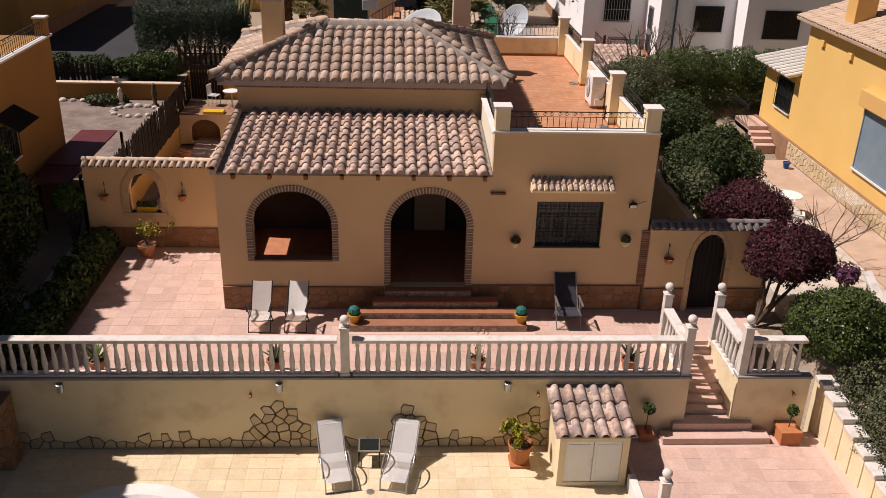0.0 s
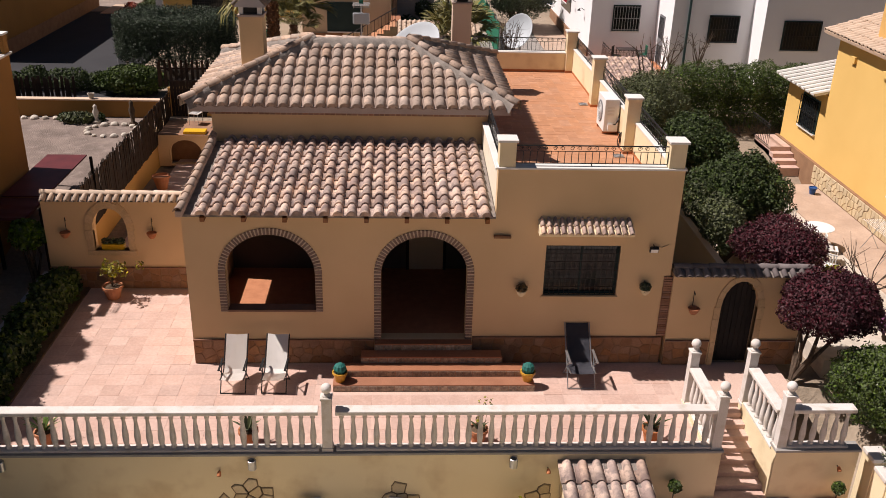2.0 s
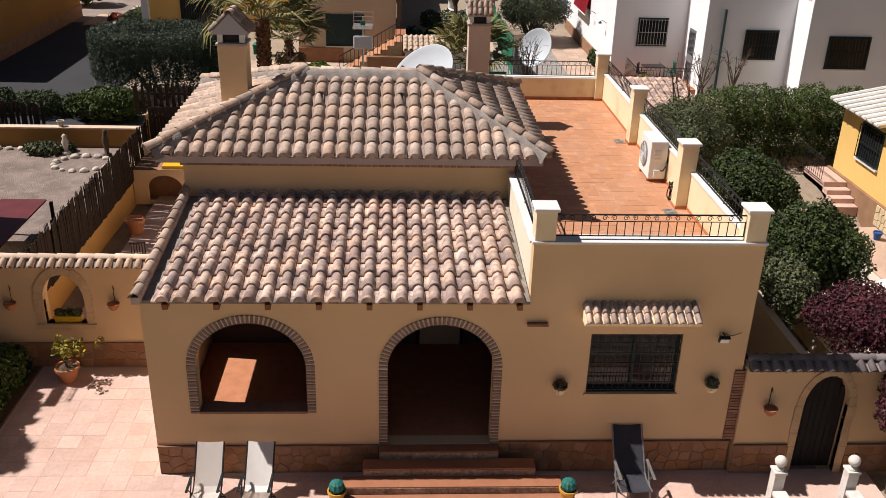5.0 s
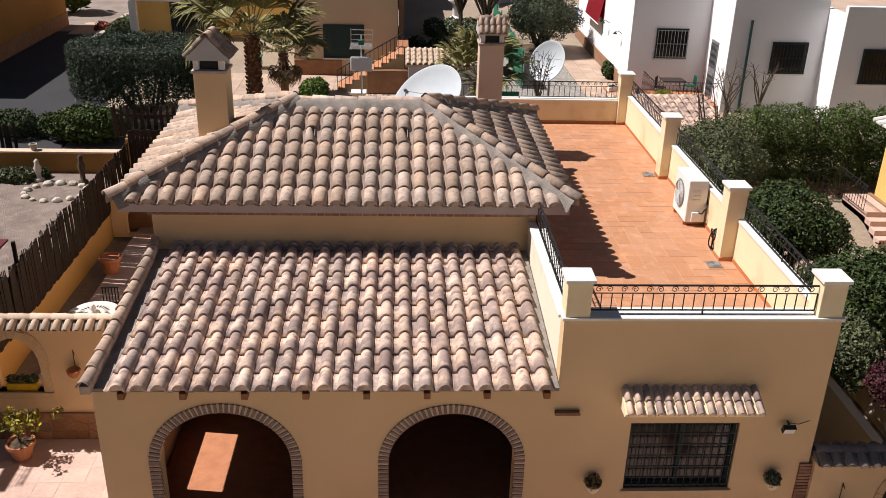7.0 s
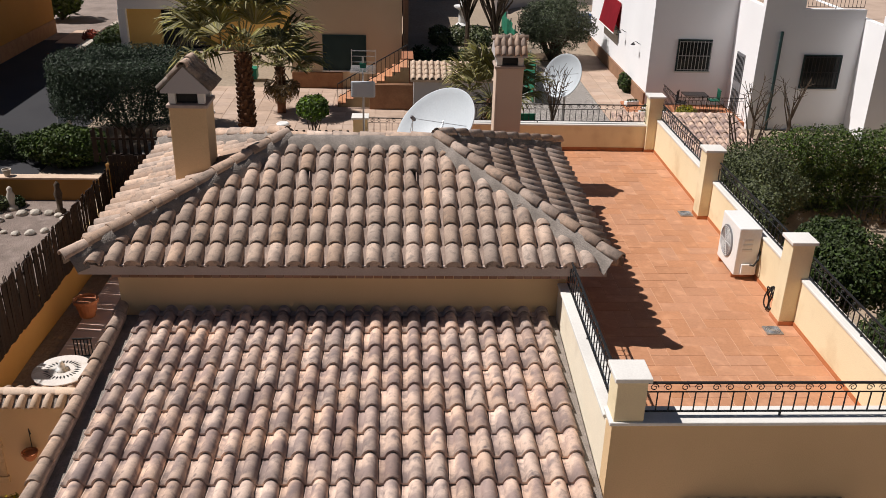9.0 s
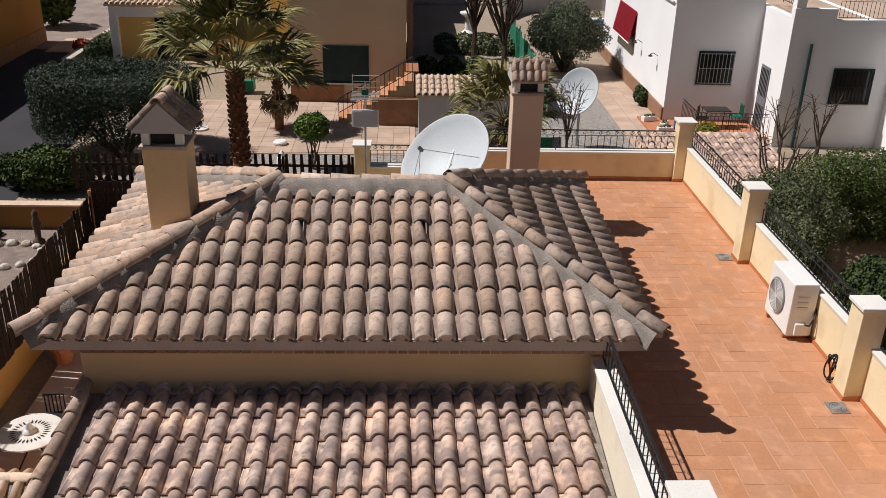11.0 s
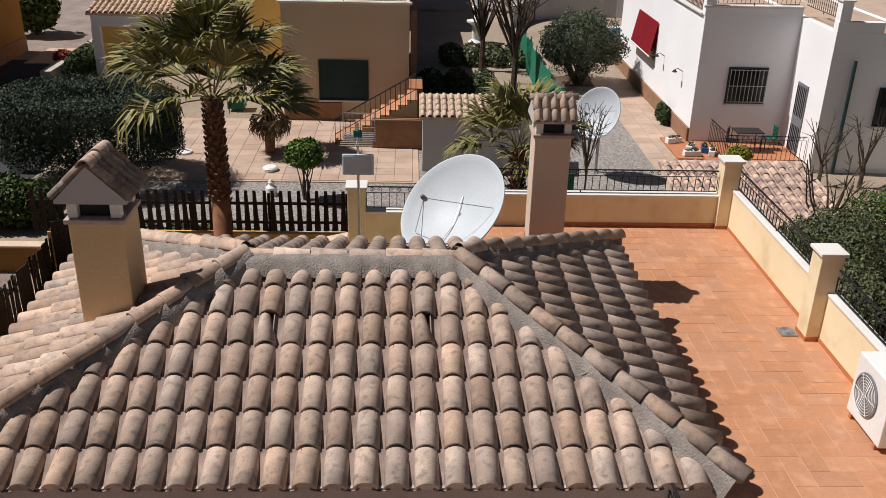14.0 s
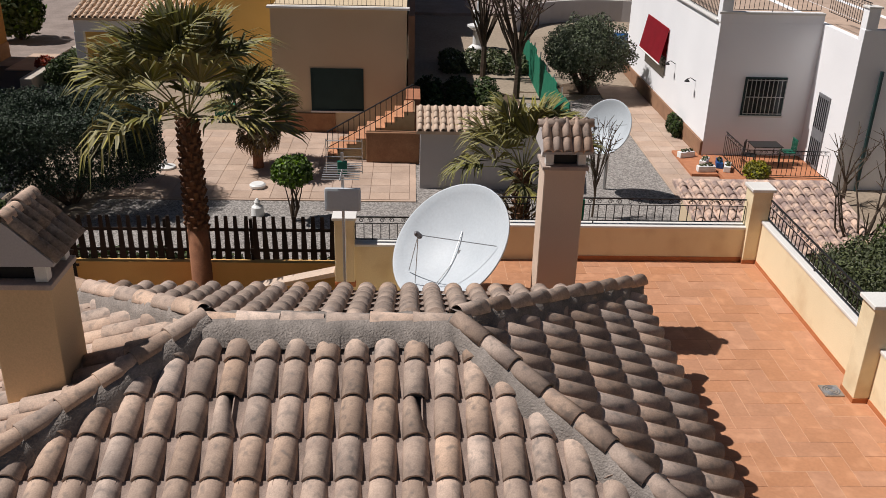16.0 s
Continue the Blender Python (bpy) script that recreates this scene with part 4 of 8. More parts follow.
def balustrade(name, p, q, label, n, skew=0.0, posts=()):
    """Balusters and handrail from p to q; skew: the drop of q's end."""
    L = (Vector((*q[:2], 0)) - Vector((*p[:2], 0))).length
    b = thing(name, label, "balustrade", along(p, (q[0], q[1], p[2])), group="balustrades", kind="structure")
    dz = q[2] - p[2]
    for i in range(n):
        f = (i + 0.5) / n
        piece("baluster", BAL, b, pose(L * f, 0, dz * f))
    for nm, z, w, h in (("handrail", 0.83, 0.125, 0.09), ("foot_rail", -0.05, 0.11, 0.055)):
        bm = bmesh.new()
        softbox(bm, 0, L, -w, w, z, z + h, 0.02)
        for vv in bm.verts:
            vv.co.z += dz * vv.co.x / L
        part(nm, bm, CASTSTONE, b)
    for x, y, z0, h in posts:
        ball_post(x, y, z0, h, b)
    return b


lab = "pale cast-stone balustrade on the terrace edge"
balustrade("balustrade", (-8.99, 17.72, 0.35), (-1.33, 17.72, 0.35), lab, 33, posts=[(-1.16, 17.72, 0.30, 1.22)])
balustrade("balustrade", (-0.99, 17.72, 0.35), (6.70, 17.72, 0.35), lab, 33, posts=[(6.83, 17.72, 0.24, 1.3)])
balustrade("balustrade", (8.30, 17.72, 0.35), (9.62, 17.72, 0.35), lab + " beside the stair", 6, posts=[(8.2, 17.72, 0.24, 1.3)])
balustrade("balustrade", (6.86, 19.52, 0.16), (6.86, 17.88, 0.16), "cast-stone balustrade along the garden stair", 7, posts=[(6.86, 19.68, 0.0, 1.38)])
balustrade("balustrade", (8.2, 19.52, 0.16), (8.2, 17.88, 0.16), "cast-stone balustrade along the garden stair", 7, posts=[(8.2, 19.68, 0.0, 1.38)])
prism_steps("garden_stair", [(6.95, 8.1, 19.48 - i * 0.27, 19.75 - i * 0.27 + (0.02 if i else 0), -1.9, -0.115 - 0.12 * i) for i in range(7)], "narrow pink tiled garden stair between cream walls", PINK, None)
prism_steps("low_steps", [(6.35, 8.95, 17.12, 17.46, -1.9, -1.14), (6.66, 8.6, 17.46, 17.84, -1.9, -0.955)], "two wide pale pink stone steps", PINK, None)
pst = thing("gate_post", "cast-stone post with ball at the lower terrace", "post", pose(5.62, 14.6, -1.31))
ball_post(5.62, 14.6, -1.31, 0.95, pst)

# right boundary wall stepping down
bm = bmesh.new()
for i in range(9):
    y1 = 18.0 - i * 0.5
    box(bm, 10.2 + 0.03 * i, 10.5 + 0.03 * i, y1 - 0.5, y1, -1.9, 0.0 - 0.13 * i)
setting("wall_boundary_east", bm, CREAM, "cream boundary wall stepping down the slope", "wall")
blk = thing("boundary_coping", "pale coping blocks on the stepped boundary wall", "coping", kind="structure")
bm = bmesh.new()
softbox(bm, 10.16, 10.56, -0.26, 0.22, 0, 0.10, 0.02)
me = mesh_of("coping_block", bm, CASTSTONE)
for i in range(9):
    piece("coping_block", me, blk, pose(0.03 * i, 17.75 - i * 0.5, 0.0 - 0.13 * i))

sp = thing("stone_pillar", "grey-brown rough stone pillar by the pool", "pillar", pose(-8.95, 17.1, -1.672), kind="structure")
bm = bmesh.new()
box(bm, -0.28, 0.28, -0.28, 0.28, 0, 1.75)
core = part("core", bm, JOINT, sp)
stone_face(sp, stone_cells(-0.28, 0.28, 0.0, 1.75, 0.26, 77), -0.28, 0.03, PLINTH)
stone_face(sp, stone_cells(-0.28, 0.28, 0.0, 1.75, 0.26, 78), -0.28, 0.03, PLINTH, pose(0, 0, 0, 0, 0, 90))

# ---- pump house ----
shed = thing("pump_house", "small cream pump house with tiled roof and white doors", "shed", pose(3.66, 16.1, -1.672))
bm = bmesh.new()
box(bm, 0, 0.14, 0, 1.5, 0, 1.45)
box(bm, 1.42, 1.58, 0, 1.5, 0, 1.45)
box(bm, 0.14, 1.42, 0.10, 1.5, 0, 1.4)
box(bm, 0.14, 1.42, 0, 0.10, 1.22, 1.45)
box(bm, 0.14, 1.42, 0, 0.10, 0, 0.10)
part("wall", bm, CREAM, shed)
for x0, x1 in ((0.145, 0.775), (0.785, 1.415)):
    bm = bmesh.new()
    softbox(bm, x0, x1, 0.02, 0.06, 0.105, 1.215, 0.006)
    softbox(bm, x0 + .07, x1 - .07, 0.012, 0.03, 0.18, 1.14, 0.006)
    d = part("door", bm, PLASTICWHITE, shed, "white panelled door")
    if x0 < .5:
        bm = bmesh.new()
        tube(bm, [(x1 - .04, 0.0, 0.6), (x1 - .04, -0.03, 0.62), (x1 - .04, -0.03, 0.72), (x1 - .04, 0.0, 0.74)], 0.008, 5)
        part("handle", bm, METAL, d)
bm = bmesh.new()
up = Vector((0, 1.55, 0.30))
v = [bm.verts.new(p) for p in ((-0.12, -0.12, 1.44), (1.7, -0.12, 1.44), (1.7, 1.5, 1.75), (-0.12, 1.5, 1.75), (-0.12, -0.12, 1.40), (1.7, -0.12, 1.40), (1.7, 1.5, 1.66), (-0.12, 1.5, 1.66))]
for q in ((0, 1, 2, 3), (7, 6, 5, 4), (0, 4, 5, 1), (1, 5, 6, 2), (2, 6, 7, 3), (3, 7, 4, 0)):
    bm.faces.new([v[i] for i in q])
part("roof_slab", bm, MORTAR, shed)
big = barrel_mesh("roof_tile", 0.56, 0.23, 0.20, 0.10, TILE_P, pan=0.08)
for r in range(3):
    for i in range(6):
        piece("roof_tile", big, shed, slope_pose(Vector((0.06 + i * 0.302, -0.17, 1.445)) + up * (r * 0.335), (1, 0, 0), up) @ pose(0, 0, 0, -2) @ jitter(g))

# ---- walls at both sides of the villa ----
def coped_wall(name, x0, x1, y0, y1, z1, openings, label, mat=ORANGE, rise=0.16, tile=TILE_L, parts_n=True):
    bm = bmesh.new()
    arch_wall(bm, x0, x1, 0.0, z1, y0, y1, openings)
    w = setting(name, bm, mat, label, "wall")
    yc = (y0 + y1) / 2
    bm = bmesh.new()
    v = [bm.verts.new(p) for x in (x0, x1) for p in ((x, y0 - .12, z1), (x, yc, z1 + rise - .03), (x, y1 + .12, z1))]
    for q in ((0, 3, 4, 1), (1, 4, 5, 2), (0, 2, 5, 3), (0, 1, 2), (3, 5, 4)):
        bm.faces.new([v[i] for i in q])
    part("cap_bed", bm, MORTAR, w)
    n = int((x1 - x0) / 0.205)
    cm = barrel_mesh("cap_tile", 0.36, 0.165, 0.14, 0.07, tile)
    for i in range(n):
        x = x0 + (i + 0.5) * (x1 - x0) / n
        for s, yy in ((1, y0 - .16), (-1, y1 + .16)):
            piece("cap_tile", cm, w, slope_pose((x, yy, z1 + 0.005), (s, 0, 0), (0, s * 0.35, rise)) @ jitter(g, 0.8))
    rm = barrel_mesh("ridge_tile", 0.44, 0.19, 0.16, 0.085, tile)
    n = int((x1 - x0) / 0.40)
    for i in range(n):
        piece("ridge_tile", rm, w, slope_pose((x0 + i * (x1 - x0) / n, yc, z1 + rise - 0.01), (0, -1, 0), (1, 0, 0)) @ jitter(g, 0.8))
    return w


LA = (-8.02, -7.10, 1.15, 1.75, 2.40)
lw = coped_wall("wall_courtyard", -9.3, -4.61, 25.45, 25.72, 2.62, [LA], "orange-tan courtyard wall with an arched niche window and tile cap", STUCCO)
plinth(-9.3, -4.62, 0.62, 25.45, 8)


def stone_surround(wall, op, y, w, mat, m=Matrix.Identity(4)):
    ua, ub, sill, spring, top = op
    c, h, r = (ua + ub) / 2, (ub - ua) / 2, top - spring
    g2 = rng(int(abs(ua) * 100))
    for i in range(11):
        a0, a1 = math.pi * i / 11 + .004, math.pi * (i + 1) / 11 - .004
        ww = w * g2.uniform(0.85, 1.15)
        bm = bmesh.new()
        ps = [(c + (h + e) * math.cos(a), spring + (r + e) * math.sin(a)) for e, a in ((0, a0), (ww, a0), (ww, a1), (0, a1))]
        b = [bm.verts.new((x, 0.12, z)) for x, z in ps]
        f = [bm.verts.new((x, -0.03, z)) for x, z in ps]
        for j in range(4):
            bm.faces.new((b[j], b[(j + 1) % 4], f[(j + 1) % 4], f[j]))
        bm.faces.new(f)
        part("surround_stone", bm, mat, wall, m=m @ pose(0, y, 0))
    n = max(2, int((spring - sill) / 0.28))
    for i in range(n):
        z0, z1 = sill + (spring - sill) * i / n, sill + (spring - sill) * (i + 1) / n
        for x0, x1 in ((ua - w * g2.uniform(.85, 1.15), ua), (ub, ub + w * g2.uniform(.85, 1.15))):
            bm = bmesh.new()
            softbox(bm, x0, x1, -0.03, 0.12, z0 + .002, z1 - .002, 0.006)
            part("surround_stone", bm, mat, wall, m=m @ pose(0, y, 0))
    if sill > 0.3:
        bm = bmesh.new()
        softbox(bm, ua - w, ub + w, -0.06, 0.2, sill - .13, sill, 0.01)
        part("surround_sill", bm, mat, wall, m=m @ pose(0, y, 0))


SANDST = surf("sandstone", (0.64, 0.455, 0.265), (0.56, 0.395, 0.23), 0.9, 25, 3, 0.4, rnd=0.06)
stone_surround(lw, LA, 25.45, 0.2, SANDST)
GA = (7.98, 8.88, 0.0, 1.6, 2.3)
gw = coped_wall("wall_gate", 6.74, 10.1, 21.4, 21.66, 2.45, [GA], "tan stucco side wall with an arched passage, cap tiles darkened as in shade", STUCCO, tile=SHADETILE)
stone_surround(gw, GA, 21.4, 0.15, SANDST)
# added boards that darken the arch; the passage itself is open and shaded
gate = thing("garden_gate", "near-black boards standing in for the shade of the open passage", "gate", pose(7.99, 21.56, 0.0) @ Matrix.Diagonal((0.9, 1, 1.04, 1)))
for i in range(7):
    bm = bmesh.new()
    x = 0.07 + i * 0.14
    softbox(bm, x - .066, x + .066, 0, 0.04, 0.02, 1.5 + 0.62 * math.sqrt(max(0, 1 - ((x - .49) / .53) ** 2)), 0.006)
    part("board", bm, PASSAGESHADE, gate)
plinth(6.74, 7.82, 0.66, 21.4, 9)
plinth(9.04, 10.1, 0.66, 21.4, 10)

# yellow side wall and reed fence along the west boundary
bm = bmesh.new()
box(bm, -9.18, -8.98, 25.72, 40.7, -0.2, 0.8)
box(bm, -8.98, -1.4, 38.4, 38.6, -0.2, 2.36)
setting("wall_boundary_west", bm, ORANGE, "orange-yellow stucco boundary wall of the side yard", "wall")
bm = bmesh.new()
box(bm, -9.5, -9.2, 17.9, 25.45, -0.2, 0.5)
setting("wall_boundary_hedge", bm, GREYWALL, "grey rendered low wall behind the hedge bed", "wall")
bm = bmesh.new()
box(bm, -9.2, -8.3, 17.9, 25.4, -0.2, 0.04)
setting("planting_bed", bm, SOIL, "dark soil bed along the terrace", "ground")
fence = thing("picket_fence", "dark stained wooden picket fence on a low wall", "fence", pose(-9.35, 38.5, 2.36), kind="")
bm = bmesh.new()
softbox(bm, -0.076, 0.076, -0.012, 0.012, 0.04, 1.05, 0.004)
for vv in bm.verts:
    if vv.co.z > 1.0:
        vv.co.x *= 0.5
        vv.co.z += 0.05
pk = mesh_of("picket", bm, DARKWOOD)
for i in range(36):
    piece("picket", pk, fence, pose(0.10 + i * 0.215, 0, 0, 0, g.normal() * 0.8))
for z in (0.22, 0.72):
    bm = bmesh.new()
    softbox(bm, 0, 7.75, 0.014, 0.05, z, z + 0.07, 0.004)
    part("fence_rail", bm, DARKWOOD, fence)
for i in range(5):
    bm = bmesh.new()
    softbox(bm, i * 1.92, i * 1.92 + 0.07, 0.05, 0.12, 0, 1.0, 0.005)
    part("fence_post", bm, DARKWOOD, fence)
wf = thing("boundary_fence", "dark wooden paling fence on the yellow boundary wall", "fence", pose(-8.93, 25.9, 0.72, 0, 0, 90), kind="")
bm = bmesh.new()
softbox(bm, -0.058, 0.058, -0.012, 0.012, 0.0, 1.5, 0.004)
pk2 = mesh_of("paling", bm, DARKWOOD)
for i in range(122):
    piece("paling", pk2, wf, pose(0.06 + i * 0.120, 0, g.uniform(-.02, .05), g.normal(), g.normal() * 0.8))
for z in (0.15, 1.2):
    bm = bmesh.new()
    softbox(bm, 0, 14.7, 0.014, 0.05, z, z + 0.06, 0.004)
    part("fence_rail", bm, DARKWOOD, wf)
bm = bmesh.new()
gg = rng(17)
for i in range(150):
    x = i * 0.045 + gg.normal() * 0.01
    tube(bm, [(x, 0.06, 0.0), (x + gg.normal() * .03, 0.07, 1.3 + gg.rand() * .3)], 0.012, 4)
part("reed_screen", bm, REED, wf, "ragged dry reed screen tied to the fence")

scr = thing("screen_fence", "dark boarded screen in front of the yellow wall", "fence", pose(-8.88, 38.36, 1.15), kind="")
for i in range(11):
    piece("paling", pk2, scr, pose(0.08 + i * 0.125, 0, 0.02 * (i % 3)))
for z in (0.2, 1.1):
    bm = bmesh.new()
    softbox(bm, 0, 1.45, 0.012, 0.035, z, z + 0.06, 0.004)
    part("fence_rail", bm, DARKWOOD, scr)

lf = thing("lane_fence", "old dark wooden fence behind the yard wall", "fence", pose(-17.2, 40.4, 1.1), kind="")
for i in range(26):
    piece("paling", pk2, lf, pose(0.06 + i * 0.15, 0, -0.45 + 0.06 * ((i * 5) % 3), 0, 2.0 * math.sin(i * 2.3)))
bm = bmesh.new()
softbox(bm, 0, 3.95, 0.012, 0.04, 0.6, 0.67, 0.004)
part("fence_rail", bm, DARKWOOD, lf)

# ---- chimneys ----
def chimney(x, y, z0, z1, w, d, label, turn=0, mat=None):
    ch = thing("chimney", label, "chimney", pose(x, y, z0))
    bm = bmesh.new()
    softbox(bm, -w / 2, w / 2, -d / 2, d / 2, 0, z1 - z0, 0.015)
    part("shaft", bm, mat or STUCCO, ch)
    bm = bmesh.new()
    softbox(bm, -w / 2 - .035, w / 2 + .035, -d / 2 - .035, d / 2 + .035, 0, 0.06, 0.012)
    part("slab", bm, PALEBRICK, ch, m=pose(0, 0, z1 - z0))
    top = z1 - z0 + .07
    for sx in (-1, 1):
        for sy in (-1, 1):
            bm = bmesh.new()
            softbox(bm, sx * (w / 2 - .07) - .06, sx * (w / 2 - .07) + .06, sy * (d / 2 - .07) - .06, sy * (d / 2 - .07) + .06, top, top + .2, 0.008)
            part("foot", bm, WHITECAP, ch)
    bm = bmesh.new()
    box(bm, -w / 2 + .1, w / 2 - .1, -d / 2 + .1, d / 2 - .1, top, top + .17)
    part("flue", bm, IRON, ch)
    cap = new("cap")
    cap.parent = ch
    cap.matrix_basis = pose(0, 0, top + .2, 0, 0, turn)
    ww, dd = (w, d) if turn == 0 else (d, w)
    h = 0.46 if turn == 0 else 0.34
    bm = bmesh.new()
    v = [bm.verts.new(p) for yy in (-dd / 2 - .06, dd / 2 + .06) for p in ((-ww / 2 - .1, yy, 0), (ww / 2 + .1, yy, 0), (ww / 2 + .1, yy, .04), (0, yy, h), (-ww / 2 - .1, yy, .04))]
    bm.faces.new(v[:5])
    bm.faces.new(v[5:][::-1])
    for i in range(5):
        bm.faces.new((v[i], v[(i + 1) % 5], v[5 + (i + 1) % 5], v[5 + i]))
    part("gable", bm, GREYWALL, cap)
    tm = barrel_mesh("cap_tile", 0.34, 0.15, 0.125, 0.07, TILE if turn else LICHENSHADE)
    n = 5
    for s in (-1, 1):
        for i in range(n):
            for r in range(2):
                upv2 = Vector((-s * (ww / 2 + .1), 0, h - .04))
                yy = -dd / 2 - .06 + (i + .5) * (dd + .12) / n
                foot = Vector((s * (ww / 2 + .13), yy, .04)) + upv2 * (r * .5)
                piece("cap_tile", tm, cap, slope_pose(foot, (0, s, 0), upv2) @ jitter(g))
    rm = barrel_mesh("ridge_tile", 0.40, 0.2, 0.17, 0.085, TILE)
    for i in range(2):
        piece("ridge_tile", rm, cap, slope_pose((0, -dd / 2 - .1 + i * .42, h - .0), (1, 0, 0), (0, 1, 0)))
    return ch


chimney(-3.82, 28.18, 5.55, 7.08, 0.64, 0.64, "tan stucco chimney with little gabled tile cap")
chimney(2.29, 32.57, 3.96, 6.82, 0.615, 0.54, "tall pale beige stucco chimney with tile cap on the terrace", 90, BEIGE)

# ---- neighbouring houses ----
def house_block(name, x0, x1, y0, y1, z0, z1, mat, label):
    h = thing(name, label, "house")
    bm = bmesh.new()
    box(bm, x0, x1, y0, y1, z0, z1)
    part("wall", bm, mat, h)
    return h


def far_window(parent, m, w, h, bars=True, frame_mat=SHUTTER, bar_mat=IRON):
    """A window set on a wall face: local x along the wall, -y outwards."""
    wn2 = new("window")
    wn2.parent = parent
    wn2.matrix_basis = m
    bm = bmesh.new()
    box(bm, 0, w, -0.02, 0.0, 0, h)
    part("pane", bm, GLASSDARK if bars else frame_mat, wn2)
    bm = bmesh.new()
    for x0, x1, zz0, zz1 in ((-0.05, 0, 0, h), (w, w + .05, 0, h), (-0.05, w + .05, -0.05, 0), (-0.05, w + .05, h, h + .05)):
        box(bm, x0, x1, -0.05, 0.0, zz0, zz1)
    part("window_frame", bm, frame_mat, wn2)
    if bars:
        bm = bmesh.new()
        n = int(w / 0.14)
        for i in range(n + 1):
            box(bm, w * i / n - .01, w * i / n + .01, -0.14, -0.12, 0, h)
        for z in (0.03, h / 2, h - 0.03):
            box(bm, -0.01, w + .01, -0.14, -0.12, z - .012, z + .012)
        part("grille", bm, bar_mat, wn2)
    bm = bmesh.new()
    softbox(bm, -0.08, w + .08, -0.10, 0.0, -0.11, -0.052, 0.006)
    part("sill", bm, WHITECAP, wn2)


def tiled_slab(parent, foot, across, up, w, l, mat, row=0.42, pitch=0.26, parts_max=300):
    """A small tiled roof plane of joined tiles."""
    a, u = Vector(across).normalized(), Vector(up).normalized()
    me = barrel_mesh("tile", row + .03, pitch * 0.74, pitch * 0.62, pitch * 0.31, mat)
    ms = []
    for r in range(int(l / row)):
        for i in range(int(w / pitch)):
            ms.append(slope_pose(Vector(foot) + a * (i + .5) * pitch + u * r * row, a, u) @ pose(0, 0, 0, -1.5) @ jitter(g))
    joined_tiles("roof_tiles", ms, me, parent)
    bm = bmesh.new()
    box(bm, 0, w, 0, l, -0.12, -0.01)
    part("roof_slab", bm, mat, parent, m=slope_pose(foot, a, u))


white = house_block("white_villa", 10.2, 13.65, 49.5, 62, 1.2, 5.98, WHITE, "white flat-roofed villa behind the plot")
for x0, x1, y0, z1 in ((13.65, 15.2, 46.7, 5.98), (15.2, 17.6, 46.7, 5.6), (17.6, 30.0, 45.1, 5.6)):
    bm = bmesh.new()
    box(bm, x0, x1, y0, 62, 1.2, z1)
    part("wing", bm, WHITE, white)
far_window(white, pose(11.38, 49.5, 2.92), 1.34, 1.22, bar_mat=METAL)
far_window(white, pose(15.52, 46.7, 2.95), 1.42, 1.22)
far_window(white, pose(18.6, 45.1, 2.95), 1.75, 1.3)
house2 = house_block("sand_villa", -4.95, -0.15, 52, 64, 0.8, 5.75, TAN2, "sand-coloured two-storey villa with a green shutter")
far_window(house2, pose(-3.55, 52, 2.15), 1.8, 1.45, bars=False)
yel = house_block("yellow_villa", 15.7, 28, 21, 33.65, -0.2, 5.85, YELLOW, "bright yellow villa next door with tiled roof")
bm = bmesh.new()
box(bm, 15.7, 20, 33.65, 37.0, -0.2, 3.6)
part("annex_wall", bm, YELLOW, yel)
tiled_slab(yel, (15.32, 34.25, 5.89), (0, -1, 0), (4, 0, 1.25), 14.0, 6.0, TILE_L)
west = house_block("orange_villa", -24, -11.35, 25.0, 29.95, -0.3, 5.5, OCHRE, "ochre stucco villa on the shaded west side")
west2 = house_block("ochre_villa", -30, -19.5, 48, 64, 0.5, 6.5, OCHRE, "ochre stucco villa further up the lane")

# ---- things on the roof terrace ----
ac = thing("air_conditioner", "white outdoor air-conditioning unit with round fan", "air conditioner", pose(6.16, 27.56, 3.975) @ Matrix.Diagonal((1.18, 1.05, 1.08, 1)))
bm = bmesh.new()
softbox(bm, 0, 0.36, 0, 0.9, 0.07, 0.95, 0.02)
body = part("casing", bm, PLASTICWHITE, ac)
bm = bmesh.new()
lathe(bm, [(0.02, 0.0), (0.29, 0.0), (0.29, 0.012), (0.27, 0.018), (0.27, 0.006), (0.02, 0.006)], 28, pose(-0.004, 0.52, 0.52, 0, -90))
part("fan_ring", bm, GREYPL, ac, "grey fan opening")
guard = new("fan_guard")
guard.parent = ac
for i in range(7):
    bm = bmesh.new()
    r = 0.04 + i * 0.037
    tube(bm, [(-0.028, 0.52 + r * math.cos(a * math.pi / 12), 0.52 + r * math.sin(a * math.pi / 12)) for a in range(24)], 0.004, 4, True)
    part("wire", bm, PLASTICWHITE, guard)
for a in range(6):
    bm = bmesh.new()
    tube(bm, [(-0.03, 0.52, 0.52), (-0.03, 0.52 + 0.28 * math.cos(a * math.pi / 3), 0.52 + 0.28 * math.sin(a * math.pi / 3))], 0.004, 4)
    part("wire", bm, PLASTICWHITE, guard)
for y in (0.08, 0.75):
    bm = bmesh.new()
    softbox(bm, 0.0, 0.36, y, y + 0.06, -0.0, 0.07, 0.008)
    part("foot", bm, TERRA, ac)
bm = bmesh.new()
softbox(bm, 0.10, 0.27, -0.05, 0.0, 0.10, 0.30, 0.015)
part("valve_cover", bm, PLASTICWHITE, ac)
for i in range(3):
    bm = bmesh.new()
    softbox(bm, 0.07, 0.24, -0.012, 0.0, 0.52 + i * 0.09, 0.57 + i * 0.09, 0.006)
    part("grip", bm, WHITECAP, ac)
bm = bmesh.new()
tube(bm, [(0.22, -0.02, 0.28), (0.27, -0.1, 0.3), (0.33, -0.08, 0.4), (0.37, 0.0, 0.5), (0.38, 0.1, 0.55)], 0.018, 6)
